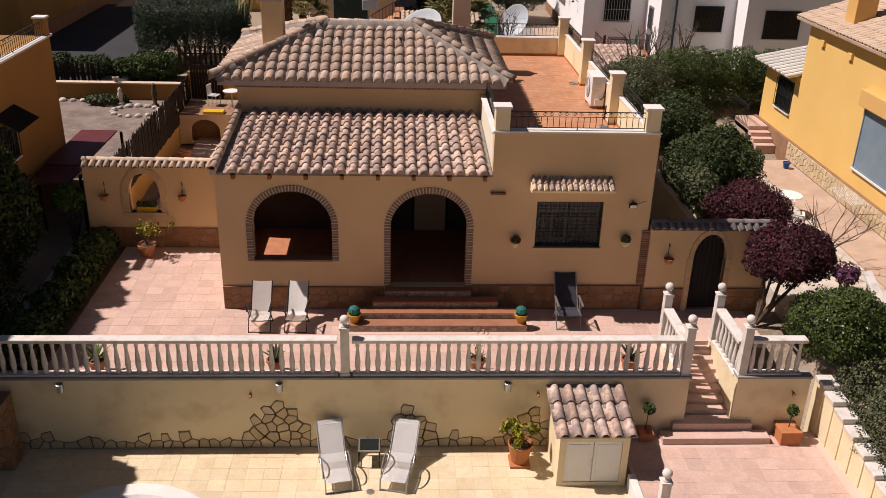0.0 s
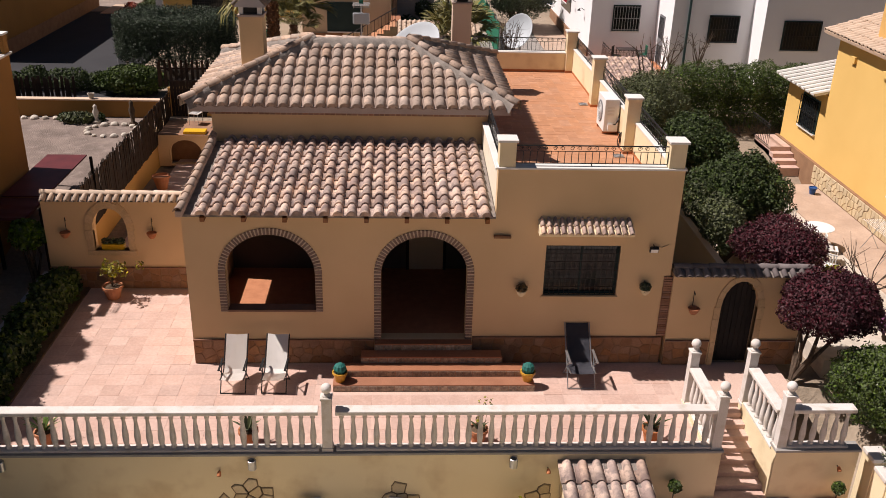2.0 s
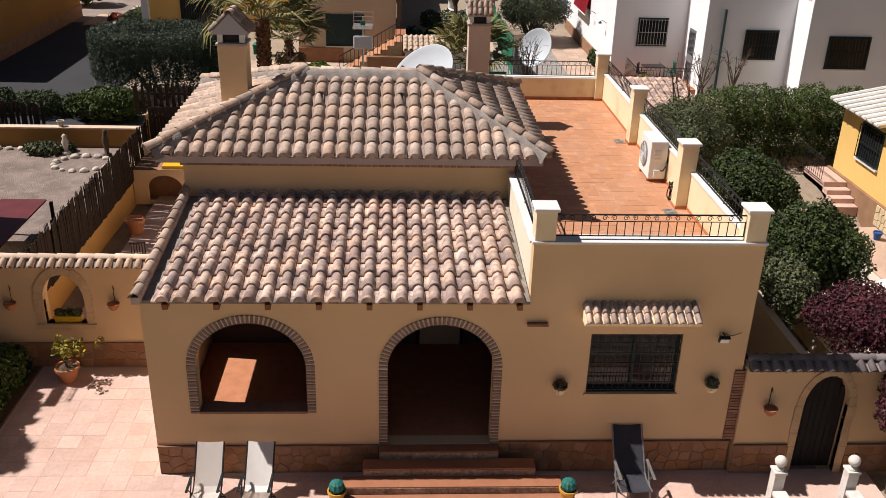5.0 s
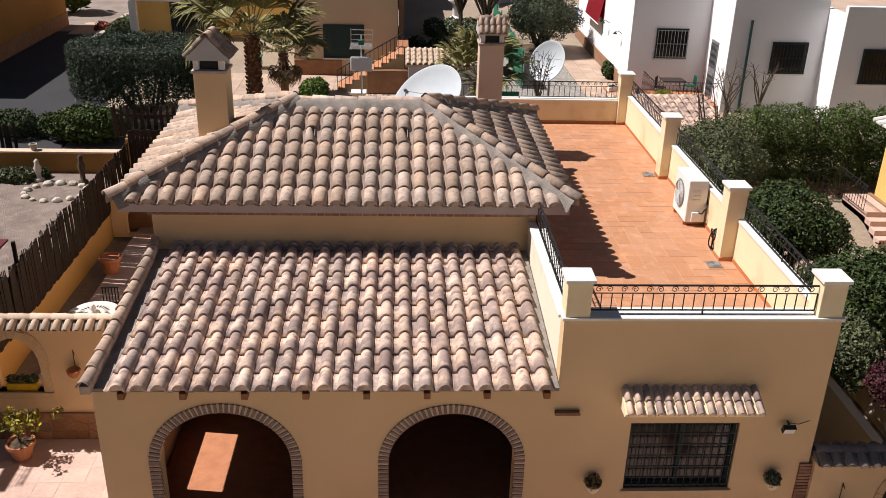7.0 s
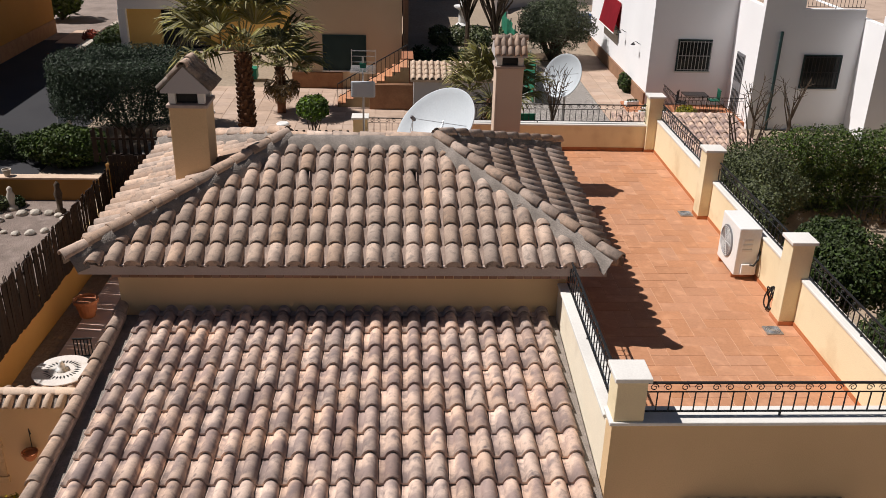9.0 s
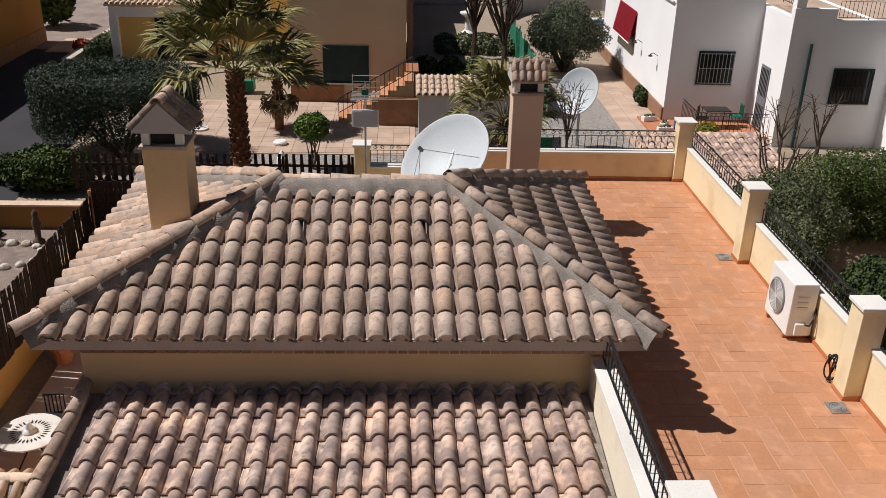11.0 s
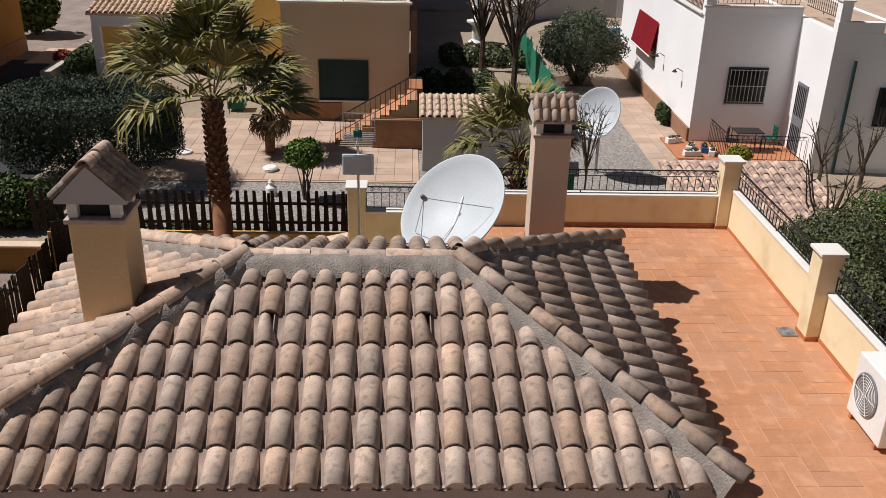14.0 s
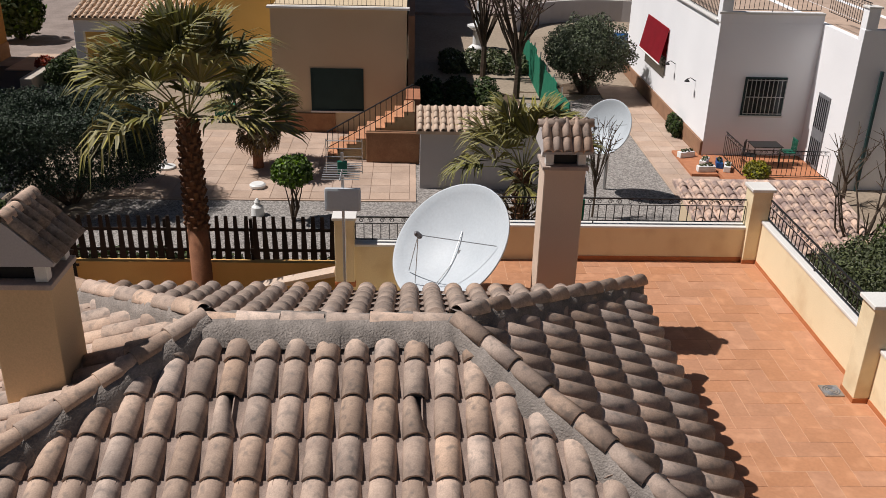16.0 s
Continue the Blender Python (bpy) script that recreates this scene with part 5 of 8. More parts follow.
part("pipe", bm, IRON, ac)
for x, y in ((6.21, 30.82), (6.19, 25.59)):
    dr = thing("floor_drain", "round grey metal floor drain in the terrace tiles", "drain", pose(x, y, 3.985), group="floor drains")
    bm = bmesh.new()
    softbox(bm, -0.14, 0.14, -0.14, 0.14, -0.02, 0.004, 0.003)
    part("plate", bm, METAL, dr)
    for r in (0.05, 0.085, 0.12):
        bm = bmesh.new()
        tube(bm, [(r * math.cos(a * math.pi / 10), r * math.sin(a * math.pi / 10), 0.006) for a in range(20)], 0.008, 4, True)
        part("ring", bm, GREYPL, dr)
hose = thing("hose", "thin black coiled hose hanging on the parapet", "hose", pose(6.38, 26.35, 4.2))
bm = bmesh.new()
tube(bm, [(0.05 * math.sin(a * 0.5), 0.10 * math.cos(a * math.pi / 9), 0.22 * math.sin(a * math.pi / 9)) for a in range(50)], 0.014, 5)
part("coil", bm, IRON, hose)


def satellite_dish(x, y, z, r, base, aim, label):
    d = thing("satellite_dish", label, "satellite dish", pose(x, y, base))
    m = Matrix.Translation((0, 0, z - base)) @ Vector(aim).to_track_quat("Z", "Y").to_matrix().to_4x4()
    bm = bmesh.new()
    prof = [(0.01 + r * i / 10, 0.16 * r * 2 * (i / 10) ** 2) for i in range(11)]
    lathe(bm, prof[:-1] + [(r, 0.32 * r), (r + 0.02, 0.32 * r + 0.005), (r + 0.02, 0.32 * r - 0.025), (r * 0.9, 0.24 * r), (r * 0.5, 0.04 * r), (0.02, -0.03)], 48)
    bmesh.ops.delete(bm, geom=[f for f in bm.faces if len(f.verts) > 20], context="FACES")
    part("reflector", bm, DISHM, d, "pale grey pressed reflector", True, m)
    bm = bmesh.new()
    f = Vector((0.0, -0.22 * r, 0.95 * r))
    for a in (0.35, 4.1, 4.45):
        tube(bm, [(r * 0.8 * math.cos(a), r * 0.8 * math.sin(a), 0.23 * r), f], 0.008, 5)
    tube(bm, [(-0.15 * r, 0.3 * r, 0.05 * r), (0.02 * r, -0.25 * r, 0.035 * r), (0.12 * r, -0.75 * r, 0.2 * r)], 0.009, 5)
    part("strut", bm, METAL, d, "thin feed struts", m=m)
    bm = bmesh.new()
    lathe(bm, [(0.03, -0.08), (0.045, -0.06), (0.045, 0.05), (0.025, 0.09)], 10)
    part("receiver", bm, GREYPL, d, m=m @ Matrix.Translation(f))
    bm = bmesh.new()
    tube(bm, [(0.05, 0.25, 0), (0.05, 0.25, z - base - 0.15)], 0.05, 10)
    tube(bm, [(0.05, 0.25, z - base - 0.2), (0, 0.0, z - base)], 0.04, 8)
    part("mast", bm, METAL, d)
    bm = bmesh.new()
    softbox(bm, -0.2, 0.3, 0.0, 0.5, 0, 0.03, 0.006)
    part("base_plate", bm, METAL, d)
    return d


satellite_dish(0.86, 33.56, 4.90, 1.10, 3.96, (-0.55, -0.45, 0.70), "large pale grey satellite dish on the roof terrace")
satellite_dish(6.12, 46.1, 3.32, 0.84, 1.2, (-0.68, -0.60, 0.44), "white satellite dish in the garden behind")
mast = thing("antenna_mast", "metal mast with flat panel and comb antennas", "antenna", pose(-0.98, 32.4, 3.96))
bm = bmesh.new()
tube(bm, [(0, 0, -4.05), (0, 0, 3.05)], 0.022, 8)
part("pole", bm, METAL, mast)
bm = bmesh.new()
softbox(bm, -0.27, 0.27, -0.08, 0, 2.15, 2.52, 0.04)
part("panel", bm, DISHM, mast, "grey rounded flat panel antenna")
bm = bmesh.new()
tube(bm, [(0, -0.5, 2.8), (0, 0.4, 2.8)], 0.012, 6)
part("boom", bm, METAL, mast)
bm = bmesh.new()
tube(bm, [(-0.27, 0, 0), (0.27, 0, 0)], 0.007, 4)
rod = mesh_of("element", bm, METAL)
for i in range(8):
    piece("element", rod, mast, pose(0, -0.45 + i * 0.1, 2.8))
for z in (2.62, 2.72, 2.85, 2.98, 3.1):
    piece("element", rod, mast, pose(0, 0.4, z))
for x in (-0.27, 0.27):
    piece("element", rod, mast, pose(x, 0.4, 2.86, 0, 90))
bm = bmesh.new()
softbox(bm, -0.07, 0.07, -0.03, 0.03, 2.72, 2.92, 0.01)
part("junction", bm, GREENBOX, mast)

# ---- seats ----
def deckchair(m, fabric, label, frame_mat=IRON):
    """A folding reclining garden chair: seat low in front, back towards +y."""
    c = thing("reclining_chair", label, "chair", m, group="terrace recliners")
    pts = [(0.0, 0.38), (0.38, 0.33), (0.50, 0.38), (0.76, 0.70), (1.02, 1.0)]
    for nm, seq in (("seat", pts[:3]), ("backrest", pts[2:])):
        bm = bmesh.new()
        rows = []
        for y, z in seq:
            rows.append([bm.verts.new((x, y, z - 0.02 * (1 - (x / 0.24) ** 2))) for x in (-0.24, -0.12, 0, 0.12, 0.24)])
        for a, b in zip(rows, rows[1:]):
            for i in range(4):
                bm.faces.new((a[i], a[i + 1], b[i + 1], b[i]))
        bmesh.ops.solidify(bm, geom=bm.faces[:], thickness=0.014)
        part(nm, bm, fabric, c)
    for s in (-1, 1):
        bm = bmesh.new()
        tube(bm, [(s * .26, y, z) for y, z in pts], 0.014, 6)
        part("side_rail", bm, frame_mat, c)
        bm = bmesh.new()
        tube(bm, [(s * .28, 0.02, 0.0), (s * .28, 0.45, 0.58), (s * .28, 0.5, 0.6)], 0.013, 6)
        part("front_leg", bm, frame_mat, c)
        bm = bmesh.new()
        tube(bm, [(s * .28, 0.62, 0.0), (s * .28, 0.15, 0.56), (s * .28, 0.05, 0.6)], 0.013, 6)
        part("rear_leg", bm, frame_mat, c)
        bm = bmesh.new()
        softbox(bm, s * .28 - .025, s * .28 + .025, 0.02, 0.55, 0.60, 0.625, 0.008)
        part("armrest", bm, frame_mat, c)
    for y in (0.02, 0.62):
        bm = bmesh.new()
        tube(bm, [(-.28, y, 0.015), (.28, y, 0.015)], 0.012, 6)
        part("crossbar", bm, frame_mat, c)
    return c


dc = deckchair(pose(-3.5, 20.14, 0.0), WHITEFAB, "white canvas reclining garden chair with dark metal frame")
copy_thing(dc, pose(-2.58, 20.14, 0.0, 0, 0, -2))
deckchair(pose(4.55, 20.3, 0.0) @ Matrix.Scale(1.14, 4), NAVYFAB, "dark blue reclining garden chair with silvery frame", METAL)


def sun_lounger(m):
    c = thing("sun_lounger", "grey mesh sun lounger with metal frame and hoop arms", "sun lounger", m, group="pool loungers")
    pts = [(0.0, 0.28), (0.45, 0.30), (0.75, 0.26), (0.95, 0.36), (1.25, 0.66), (1.5, 0.92)]
    for nm, seq in (("seat", pts[:4]), ("backrest", pts[3:])):
        bm = bmesh.new()
        rows = [[bm.verts.new((x, y, z)) for x in (-.27, -.1, .1, .27)] for y, z in seq]
        for a, b in zip(rows, rows[1:]):
            for i in range(3):
                bm.faces.new((a[i], a[i + 1], b[i + 1], b[i]))
        bmesh.ops.solidify(bm, geom=bm.faces[:], thickness=0.014)
        part(nm, bm, GREYFAB, c)
    bm = bmesh.new()
    softbox(bm, -.25, .25, 1.32, 1.54, 0.80, 0.90, 0.03, pose(0, 0.10, -0.04, 0))
    part("head_pillow", bm, GREYFAB, c)
    for s in (-1, 1):
        bm = bmesh.new()
        tube(bm, [(s * .3, y, z) for y, z in pts], 0.018, 8)
        part("side_rail", bm, METAL, c)
        bm = bmesh.new()
        tube(bm, [(s * .32, 0.55 + 0.36 * math.cos(a * math.pi / 8), 0.28 + 0.28 * math.sin(a * math.pi / 8)) for a in range(9)], 0.018, 6)
        part("arm_hoop", bm, GREYPL, c)
        bm = bmesh.new()
        tube(bm, [(s * .3, -0.02, 0.0), (s * .3, 0.03, 0.29)], 0.018, 6)
        part("leg", bm, METAL, c)
        bm = bmesh.new()
        tube(bm, [(s * .3, 1.15, 0.0), (s * .3, 0.9, 0.34)], 0.018, 6)
        part("leg", bm, METAL, c)
    bm = bmesh.new()
    tube(bm, [(-.3, 0.0, 0.02), (.3, 0.0, 0.02)], 0.018, 6)
    part("crossbar", bm, METAL, c)
    return c


sl = sun_lounger(pose(-1.24, 15.95, -1.672, 0, 0, 12))
copy_thing(sl, pose(-0.04, 15.95, -1.672, 0, 0, -13))


def side_table(m, label, top):
    t = thing("side_table", label, "table", m)
    bm = bmesh.new()
    for x0, x1, y0, y1 in ((-.25, .25, -.25, -.22), (-.25, .25, .22, .25), (-.25, -.22, -.22, .22), (.22, .25, -.22, .22)):
        box(bm, x0, x1, y0, y1, 0.45, 0.48)
    part("frame", bm, METAL, t)
    bm = bmesh.new()
    box(bm, -.22, .22, -.22, .22, 0.46, 0.472)
    part("tabletop", bm, top, t)
    for x in (-.235, .235):
        for y in (-.235, .235):
            bm = bmesh.new()
            softbox(bm, x - .014, x + .014, y - .014, y + .014, 0, 0.45, 0.004)
            part("leg", bm, IRON, t)
    for x in (-.235, .235):
        bm = bmesh.new()
        box(bm, x - .01, x + .01, -.22, .22, 0.06, 0.08)
        part("stretcher", bm, IRON, t)


side_table(pose(-0.60, 17.05, -1.672), "low metal side table with a dark glass top", GLASSDARK)

# ---- pots and plants ----
def pot(name, m, r, h, material, label, soil=True, rim=True):
    p = thing(name, label, "plant pot", m)
    bm = bmesh.new()
    prof = [(r * 0.62, 0), (r * 0.75, h * 0.3), (r * 0.92, h * 0.8)]
    prof += [(r * 1.06, h * 0.82), (r * 1.06, h), (r * 0.9, h), (r * 0.86, h * 0.86), (0.01, h * 0.86)] if rim else [(r, h), (r * 0.9, h), (r * 0.86, h * 0.86), (0.01, h * 0.86)]
    lathe(bm, prof, 18)
    part("vessel", bm, material, p, smooth=False)
    if soil:
        bm = bmesh.new()
        lathe(bm, [(r * 0.84, h * 0.865), (r * 0.5, h * 0.9), (0.01, h * 0.9)], 12)
        part("soil", bm, SOIL, p)
    return p


def sprig(p, z, h, spread, n, mat, seed, size=0.05, leaves=160):
    g2 = rng(seed)
    bm = bmesh.new()
    tips = [(g2.normal() * spread, g2.normal() * spread, z + h * g2.uniform(0.6, 1.1)) for _ in range(n)]
    bent_limbs(bm, (0, 0, z - .02), tips, 0.009, seed, 4)
    part("stem", bm, BARK, p)
    foliage("leaves", [((t[0], t[1], t[2] - .03), (spread * .45, spread * .45, h * .28)) for t in tips], leaves, size, mat, seed, p, fill=0.6)


def rosette(p, z, h, n, mat, seed):
    """Sword leaves in a tuft."""
    g2 = rng(seed)
    bm = bmesh.new()
    for i in range(n):
        a = i * 2.4 + g2.normal() * .2
        l, e = h * g2.uniform(.7, 1.1), g2.uniform(.5, 1.25)
        d = Vector((math.cos(a) * math.cos(e), math.sin(a) * math.cos(e), math.sin(e)))
        s = Vector((-math.sin(a), math.cos(a), 0)) * 0.03
        b, mid, tip = Vector((0, 0, z)), Vector((0, 0, z)) + d * l * .55, Vector((0, 0, z)) + d * l + Vector((0, 0, -.12 * l))
        v = [bm.verts.new(q) for q in (b - s * .6, b + s * .6, mid + s, tip, mid - s)]
        bm.faces.new(v)
    part("leaves", bm, mat, p)


p = pot("potted_shrub", pose(2.92, 16.95, -1.60), 0.30, 0.5, TERRA, "yellow-green shrub in a pinkish clay urn by the pool", rim=False)
sprig(p, 0.46, 0.5, 0.2, 14, LEAF_YE, 3, 0.07, 700)
bm = bmesh.new()
softbox(bm, -0.24, 0.24, -0.24, 0.24, -0.072, 0, 0.01)
part("plinth_tile", bm, TERRA, p)
for i, x in enumerate((-7.0, -2.85, 1.95, 5.65)):
    p = pot("potted_plant", pose(x, 18.3, 0.0), 0.2, 0.36, TERRA, ("spiky green plant", "spiky yucca", "sparse thorny plant", "dark-leaved spiky plant")[i] + " in a terracotta pot behind the balustrade")
    rosette(p, 0.34, (0.55, 0.5, 0.3, 0.55)[i], (26, 22, 12, 24)[i], (LEAF_BR, LEAF_OL, LEAF_OL, LEAF_OL)[i], 40 + i)
    if i == 2:
        sprig(p, 0.34, 0.7, 0.14, 5, LEAF_YE, 9, 0.04, 60)
p = pot("potted_plant", pose(-7.5, 24.85, 0.0), 0.27, 0.38, TERRA, "leggy flowering shrub in a terracotta pot by the courtyard wall")
sprig(p, 0.36, 0.62, 0.26, 9, LEAF_YE, 12, 0.06, 260)
for x in (-1.08, 3.28):
    p = pot("cactus_pot", pose(x, 20.45, 0.16), 0.17, 0.25, GLAZE, "turquoise ball cactus in a glazed yellow pot on the step end", rim=True)
    bm = bmesh.new()
    lathe(bm, [(0.05, 0.2), (0.13, 0.25), (0.155, 0.33), (0.13, 0.41), (0.06, 0.46), (0.01, 0.465)], 20)
    for k, vv in enumerate(bm.verts):
        if (k % 20) % 2:
            vv.co.x *= 0.9
            vv.co.y *= 0.9
    part("cactus", bm, surf("cactus_skin", (0.02, 0.16, 0.14), (0.015, 0.12, 0.10), 0.7, 40, 6, 0.4), p, "turquoise ribbed cactus")


def wall_pot(m, mat, label, leafmat=None, seed=1, r=0.13):
    p = thing("wall_pot", label, "wall pot", m, group="wall pots")
    bm = bmesh.new()
    lathe(bm, [(r * .45, 0), (r * .85, r * .5), (r, r * 1.1), (r * 1.08, r * 1.1), (r * 1.08, r * 1.25), (r * .9, r * 1.25), (r * .85, r * .9), (0.01, r * .9)], 14, pose(0, -r * 1.02, 0))
    part("vessel", bm, mat, p)
    bm = bmesh.new()
    tube(bm, [(0, -0.01, r), (0, -0.012, r + .42)], 0.008, 4)
    tube(bm, [(0, -0.012, r + .42), (0.03, -0.03, r + .32)], 0.008, 4)
    if leafmat is None:
        part("hook", bm, IRON, p)
    else:
        bm.free()
        foliage("blossom", [((0, -r, r * 1.7), (r * 1.1, r, r * .9))], 160, 0.045, leafmat, seed, p)


wall_pot(pose(-8.72, 25.45, 1.58), TERRA, "terracotta bowl hung on the courtyard wall")
wall_pot(pose(-6.42, 25.45, 1.58), TERRA, "terracotta bowl hung on the courtyard wall")
wall_pot(pose(7.28, 21.4, 1.48), TERRA, "terracotta bowl hung on the gate wall")
wall_pot(pose(3.14, FY, 1.90), CREAM, "small cream wall pot with dry flowers beside the window", LEAF_DEAD, 5, 0.12)
wall_pot(pose(6.08, FY, 1.94), CREAM, "small cream wall pot with dry pink flowers beside the window", LEAF_SG, 6, 0.12)
for x in (-7.62, -2.67, 2.62):
    l = thing("wall_lamp", "half-round white metal wall lamp on the retaining wall", "wall lamp", pose(x, 17.6, -0.03), group="retaining wall lamps")
    bm = bmesh.new()
    lathe(bm, [(0.085, 0), (0.085, 0.20), (0.07, 0.21), (0.06, 0.2), (0.06, 0.01)], 14, pose(0, -0.085, 0))
    part("shade", bm, METAL, l)
    bm = bmesh.new()
    softbox(bm, -0.05, 0.05, -0.03, 0, 0.03, 0.17, 0.006)
    part("bracket", bm, METAL, l)
for x in (-3.34, 3.35, 9.47):
    l = thing("spot_lamp", "small dark spot lamp on the retaining wall", "spot lamp", pose(x, 17.6, -0.12), group="spot lamps")
    bm = bmesh.new()
    lathe(bm, [(0.03, -0.02), (0.045, 0.04), (0.045, 0.08), (0.035, 0.08), (0.03, 0.05)], 10, pose(0, -0.08, 0, 130))
    part("head", bm, TERRA, l)
    bm = bmesh.new()
    tube(bm, [(0, 0, 0), (0, -0.07, 0)], 0.012, 5)
    part("arm", bm, IRON, l)
fl = thing("flood_light", "small black floodlight on the villa front", "floodlight", pose(6.17, FY, 3.15))
bm = bmesh.new()
softbox(bm, -0.10, 0.10, -0.16, -0.08, -0.07, 0.07, 0.012, pose(0, 0, 0, 25))
part("housing", bm, IRON, fl)
bm = bmesh.new()
box(bm, -0.085, 0.085, -0.166, -0.161, -0.055, 0.055, pose(0, 0, 0, 25))
part("lens", bm, PLASTICWHITE, fl)
bm = bmesh.new()
tube(bm, [(0, 0, 0.03), (0, -0.1, 0.02)], 0.015, 5)
tube(bm, [(0.02, -0.006, 0.0), (0.2, -0.006, -0.03), (0.36, -0.006, 0.04)], 0.006, 4)
part("bracket", bm, IRON, fl)
bl = thing("wall_light", "flat brown clay light fitting on the villa front", "wall light", pose(2.63, FY, 3.38))
bm = bmesh.new()
softbox(bm, -0.2, 0.2, -0.09, 0, -0.03, 0.03, 0.012)
part("fitting", bm, PLINTH, bl)
# planters by the lower steps
for i, (x, y, z) in enumerate(((5.98, 17.4, -1.312), (9.42, 17.3, -1.312))):
    p = thing("planter", ("small green ball topiary in a dark pot", "green ball topiary in a square terracotta planter")[i] + " beside the low steps", "planter", pose(x, y, z))
    bm = bmesh.new()
    w = (0.16, 0.24)[i]
    softbox(bm, -w, w, -w, w, 0, (0.22, 0.36)[i], 0.012)
    softbox(bm, -w - .02, w + .02, -w - .02, w + .02, (0.18, 0.30)[i], (0.23, 0.37)[i], 0.01)
    part("box", bm, TERRA, p)
    bm = bmesh.new()
    tube(bm, [(0, 0, 0.2), (0.02, 0, 0.75)], 0.014, 5)
    part("stem", bm, BARK, p)
    foliage("ball", [((0.02, 0, 0.84), (0.13, 0.13, 0.13))], 500, 0.045, LEAF_MD, 60 + i, p)
dr = thing("floor_drain", "small round drain in the pool paving", "drain", pose(-0.55, 15.95, -1.664), group="floor drains")
bm = bmesh.new()
lathe(bm, [(0.09, 0), (0.09, 0.008), (0.07, 0.01), (0.02, 0.01)], 16)
part("plate", bm, METAL, dr)
npl = thing("niche_planter", "yellow plastic planter of small plants in the arched niche", "planter", pose(-7.56, 25.58, 1.15))
bm = bmesh.new()
softbox(bm, -0.3, 0.3, -0.10, 0.10, 0, 0.16, 0.015)
part("box", bm, YELLOWBOX, npl)
foliage("plant", [((dx, 0, 0.22), (0.11, 0.09, 0.09)) for dx in (-.2, 0, .2)], 300, 0.05, LEAF_OL, 71, npl)

# ---- west side yard ----
bm = bmesh.new()
arch_wall(bm, -8.95, -4.6, -0.1, 1.14, 36.0, 36.2, [(-8.5, -7.3, 0.0, 0.45, 0.95)])
box(bm, -9.2, -4.6, 36.2, 38.4, 1.0, 1.14)
setting("wall_side_yard", bm, STUCCO, "low tan wall with an arched recess under a raised platform", "wall")
bm = bmesh.new()
box(bm, -8.98, -4.6, 36.0, 38.4, 1.141, 1.15)
setting("floor_platform", bm, TERRA_SHADE, "terracotta floor of the raised platform, darkened for the slat shade", "floor")
bm = bmesh.new()
box(bm, -9.2, -4.6, 36.6, 36.8, -0.1, 0.99)
setting("wall_recess", bm, PLINTH, "brown stone wall inside the arched recess", "wall")
mt = thing("mosaic_table", "round mosaic garden table with black diamond inlay", "table", pose(-7.45, 29.5, 0.0))
bm = bmesh.new()
lathe(bm, [(0.60, 0.71), (0.62, 0.72), (0.62, 0.745), (0.60, 0.75), (0.02, 0.75)], 40)
part("tabletop", bm, CASTSTONE, mt)
bm = bmesh.new()
for i in range(28):
    a = i * 6.2832 / 28
    v = [bm.verts.new((rr * math.cos(a + da), rr * math.sin(a + da), 0.7535)) for rr, da in ((0.25, 0), (0.32, 0.07), (0.40, 0), (0.32, -0.07))]
    bm.faces.new(v)
part("inlay", bm, IRON, mt, "ring of black diamonds")
bm = bmesh.new()
for i in range(3):
    a = i * 2.094
    tube(bm, [(0.45 * math.cos(a), 0.45 * math.sin(a), 0), (0.1 * math.cos(a), 0.1 * math.sin(a), 0.4), (0.35 * math.cos(a), 0.35 * math.sin(a), 0.7)], 0.018, 6)
part("pedestal", bm, IRON, mt)
bm = bmesh.new()
lathe(bm, [(0.14, 0.755), (0.15, 0.77), (0.06, 0.79), (0.08, 0.86), (0.04, 0.92), (0.05, 0.95), (0.02, 0.98)], 12)
tagged(part("table_ornament", bm, PLASTICWHITE, None, "", True, pose(-7.45, 29.5, 0)), "small white ornament on the mosaic table", "ornament")


def slat_chair(m, label, mat):
    c = thing("garden_chair", label, "chair", m, group="garden chairs")
    bm = bmesh.new()
    softbox(bm, -.21, .21, -.2, .2, 0.43, 0.46, 0.01)
    part("seat", bm, mat, c)
    bm = bmesh.new()
    softbox(bm, -.22, .22, 0.185, 0.215, 0.86, 0.90, 0.006)
    part("top_rail", bm, mat, c)
    bm = bmesh.new()
    box(bm, -.0125, .0125, 0.19, 0.21, 0.46, 0.86)
    slat = mesh_of("slat", bm, mat)
    for i in range(6):
        piece("slat", slat, c, pose(-.1875 + i * .075, 0, 0))
    for x in (-.2, .2):
        for y in (-.18, .19):
            bm = bmesh.new()
            tube(bm, [(x, y, 0), (x, y, 0.44)], 0.012, 5)
            part("leg", bm, mat, c)
    return c


slat_chair(pose(-7.35, 30.4, 0, 0, 0, 5), "black iron garden chair by the mosaic table", IRON)
op = pot("large_pot", pose(-8.2, 33.3, 0.0), 0.3, 0.5, TERRA, "large plain terracotta pot in the side yard", False)
yb = thing("yellow_box", "bright yellow plastic crate on the raised platform", "crate", pose(-7.55, 36.3, 1.15))
bm = bmesh.new()
softbox(bm, -.42, .42, -.22, .22, 0, 0.12, 0.02)
part("crate", bm, YELLOWBOX, yb)
bt = thing("bistro_table", "round white bistro table on the raised platform", "table", pose(-6.95, 37.2, 1.15))
bm = bmesh.new()
lathe(bm, [(0.33, 0.70), (0.35, 0.71), (0.35, 0.725), (0.02, 0.725)], 28)
part("tabletop", bm, PLASTICWHITE, bt)
bm = bmesh.new()
tube(bm, [(0, 0, 0.02), (0, 0, 0.7)], 0.025, 8)
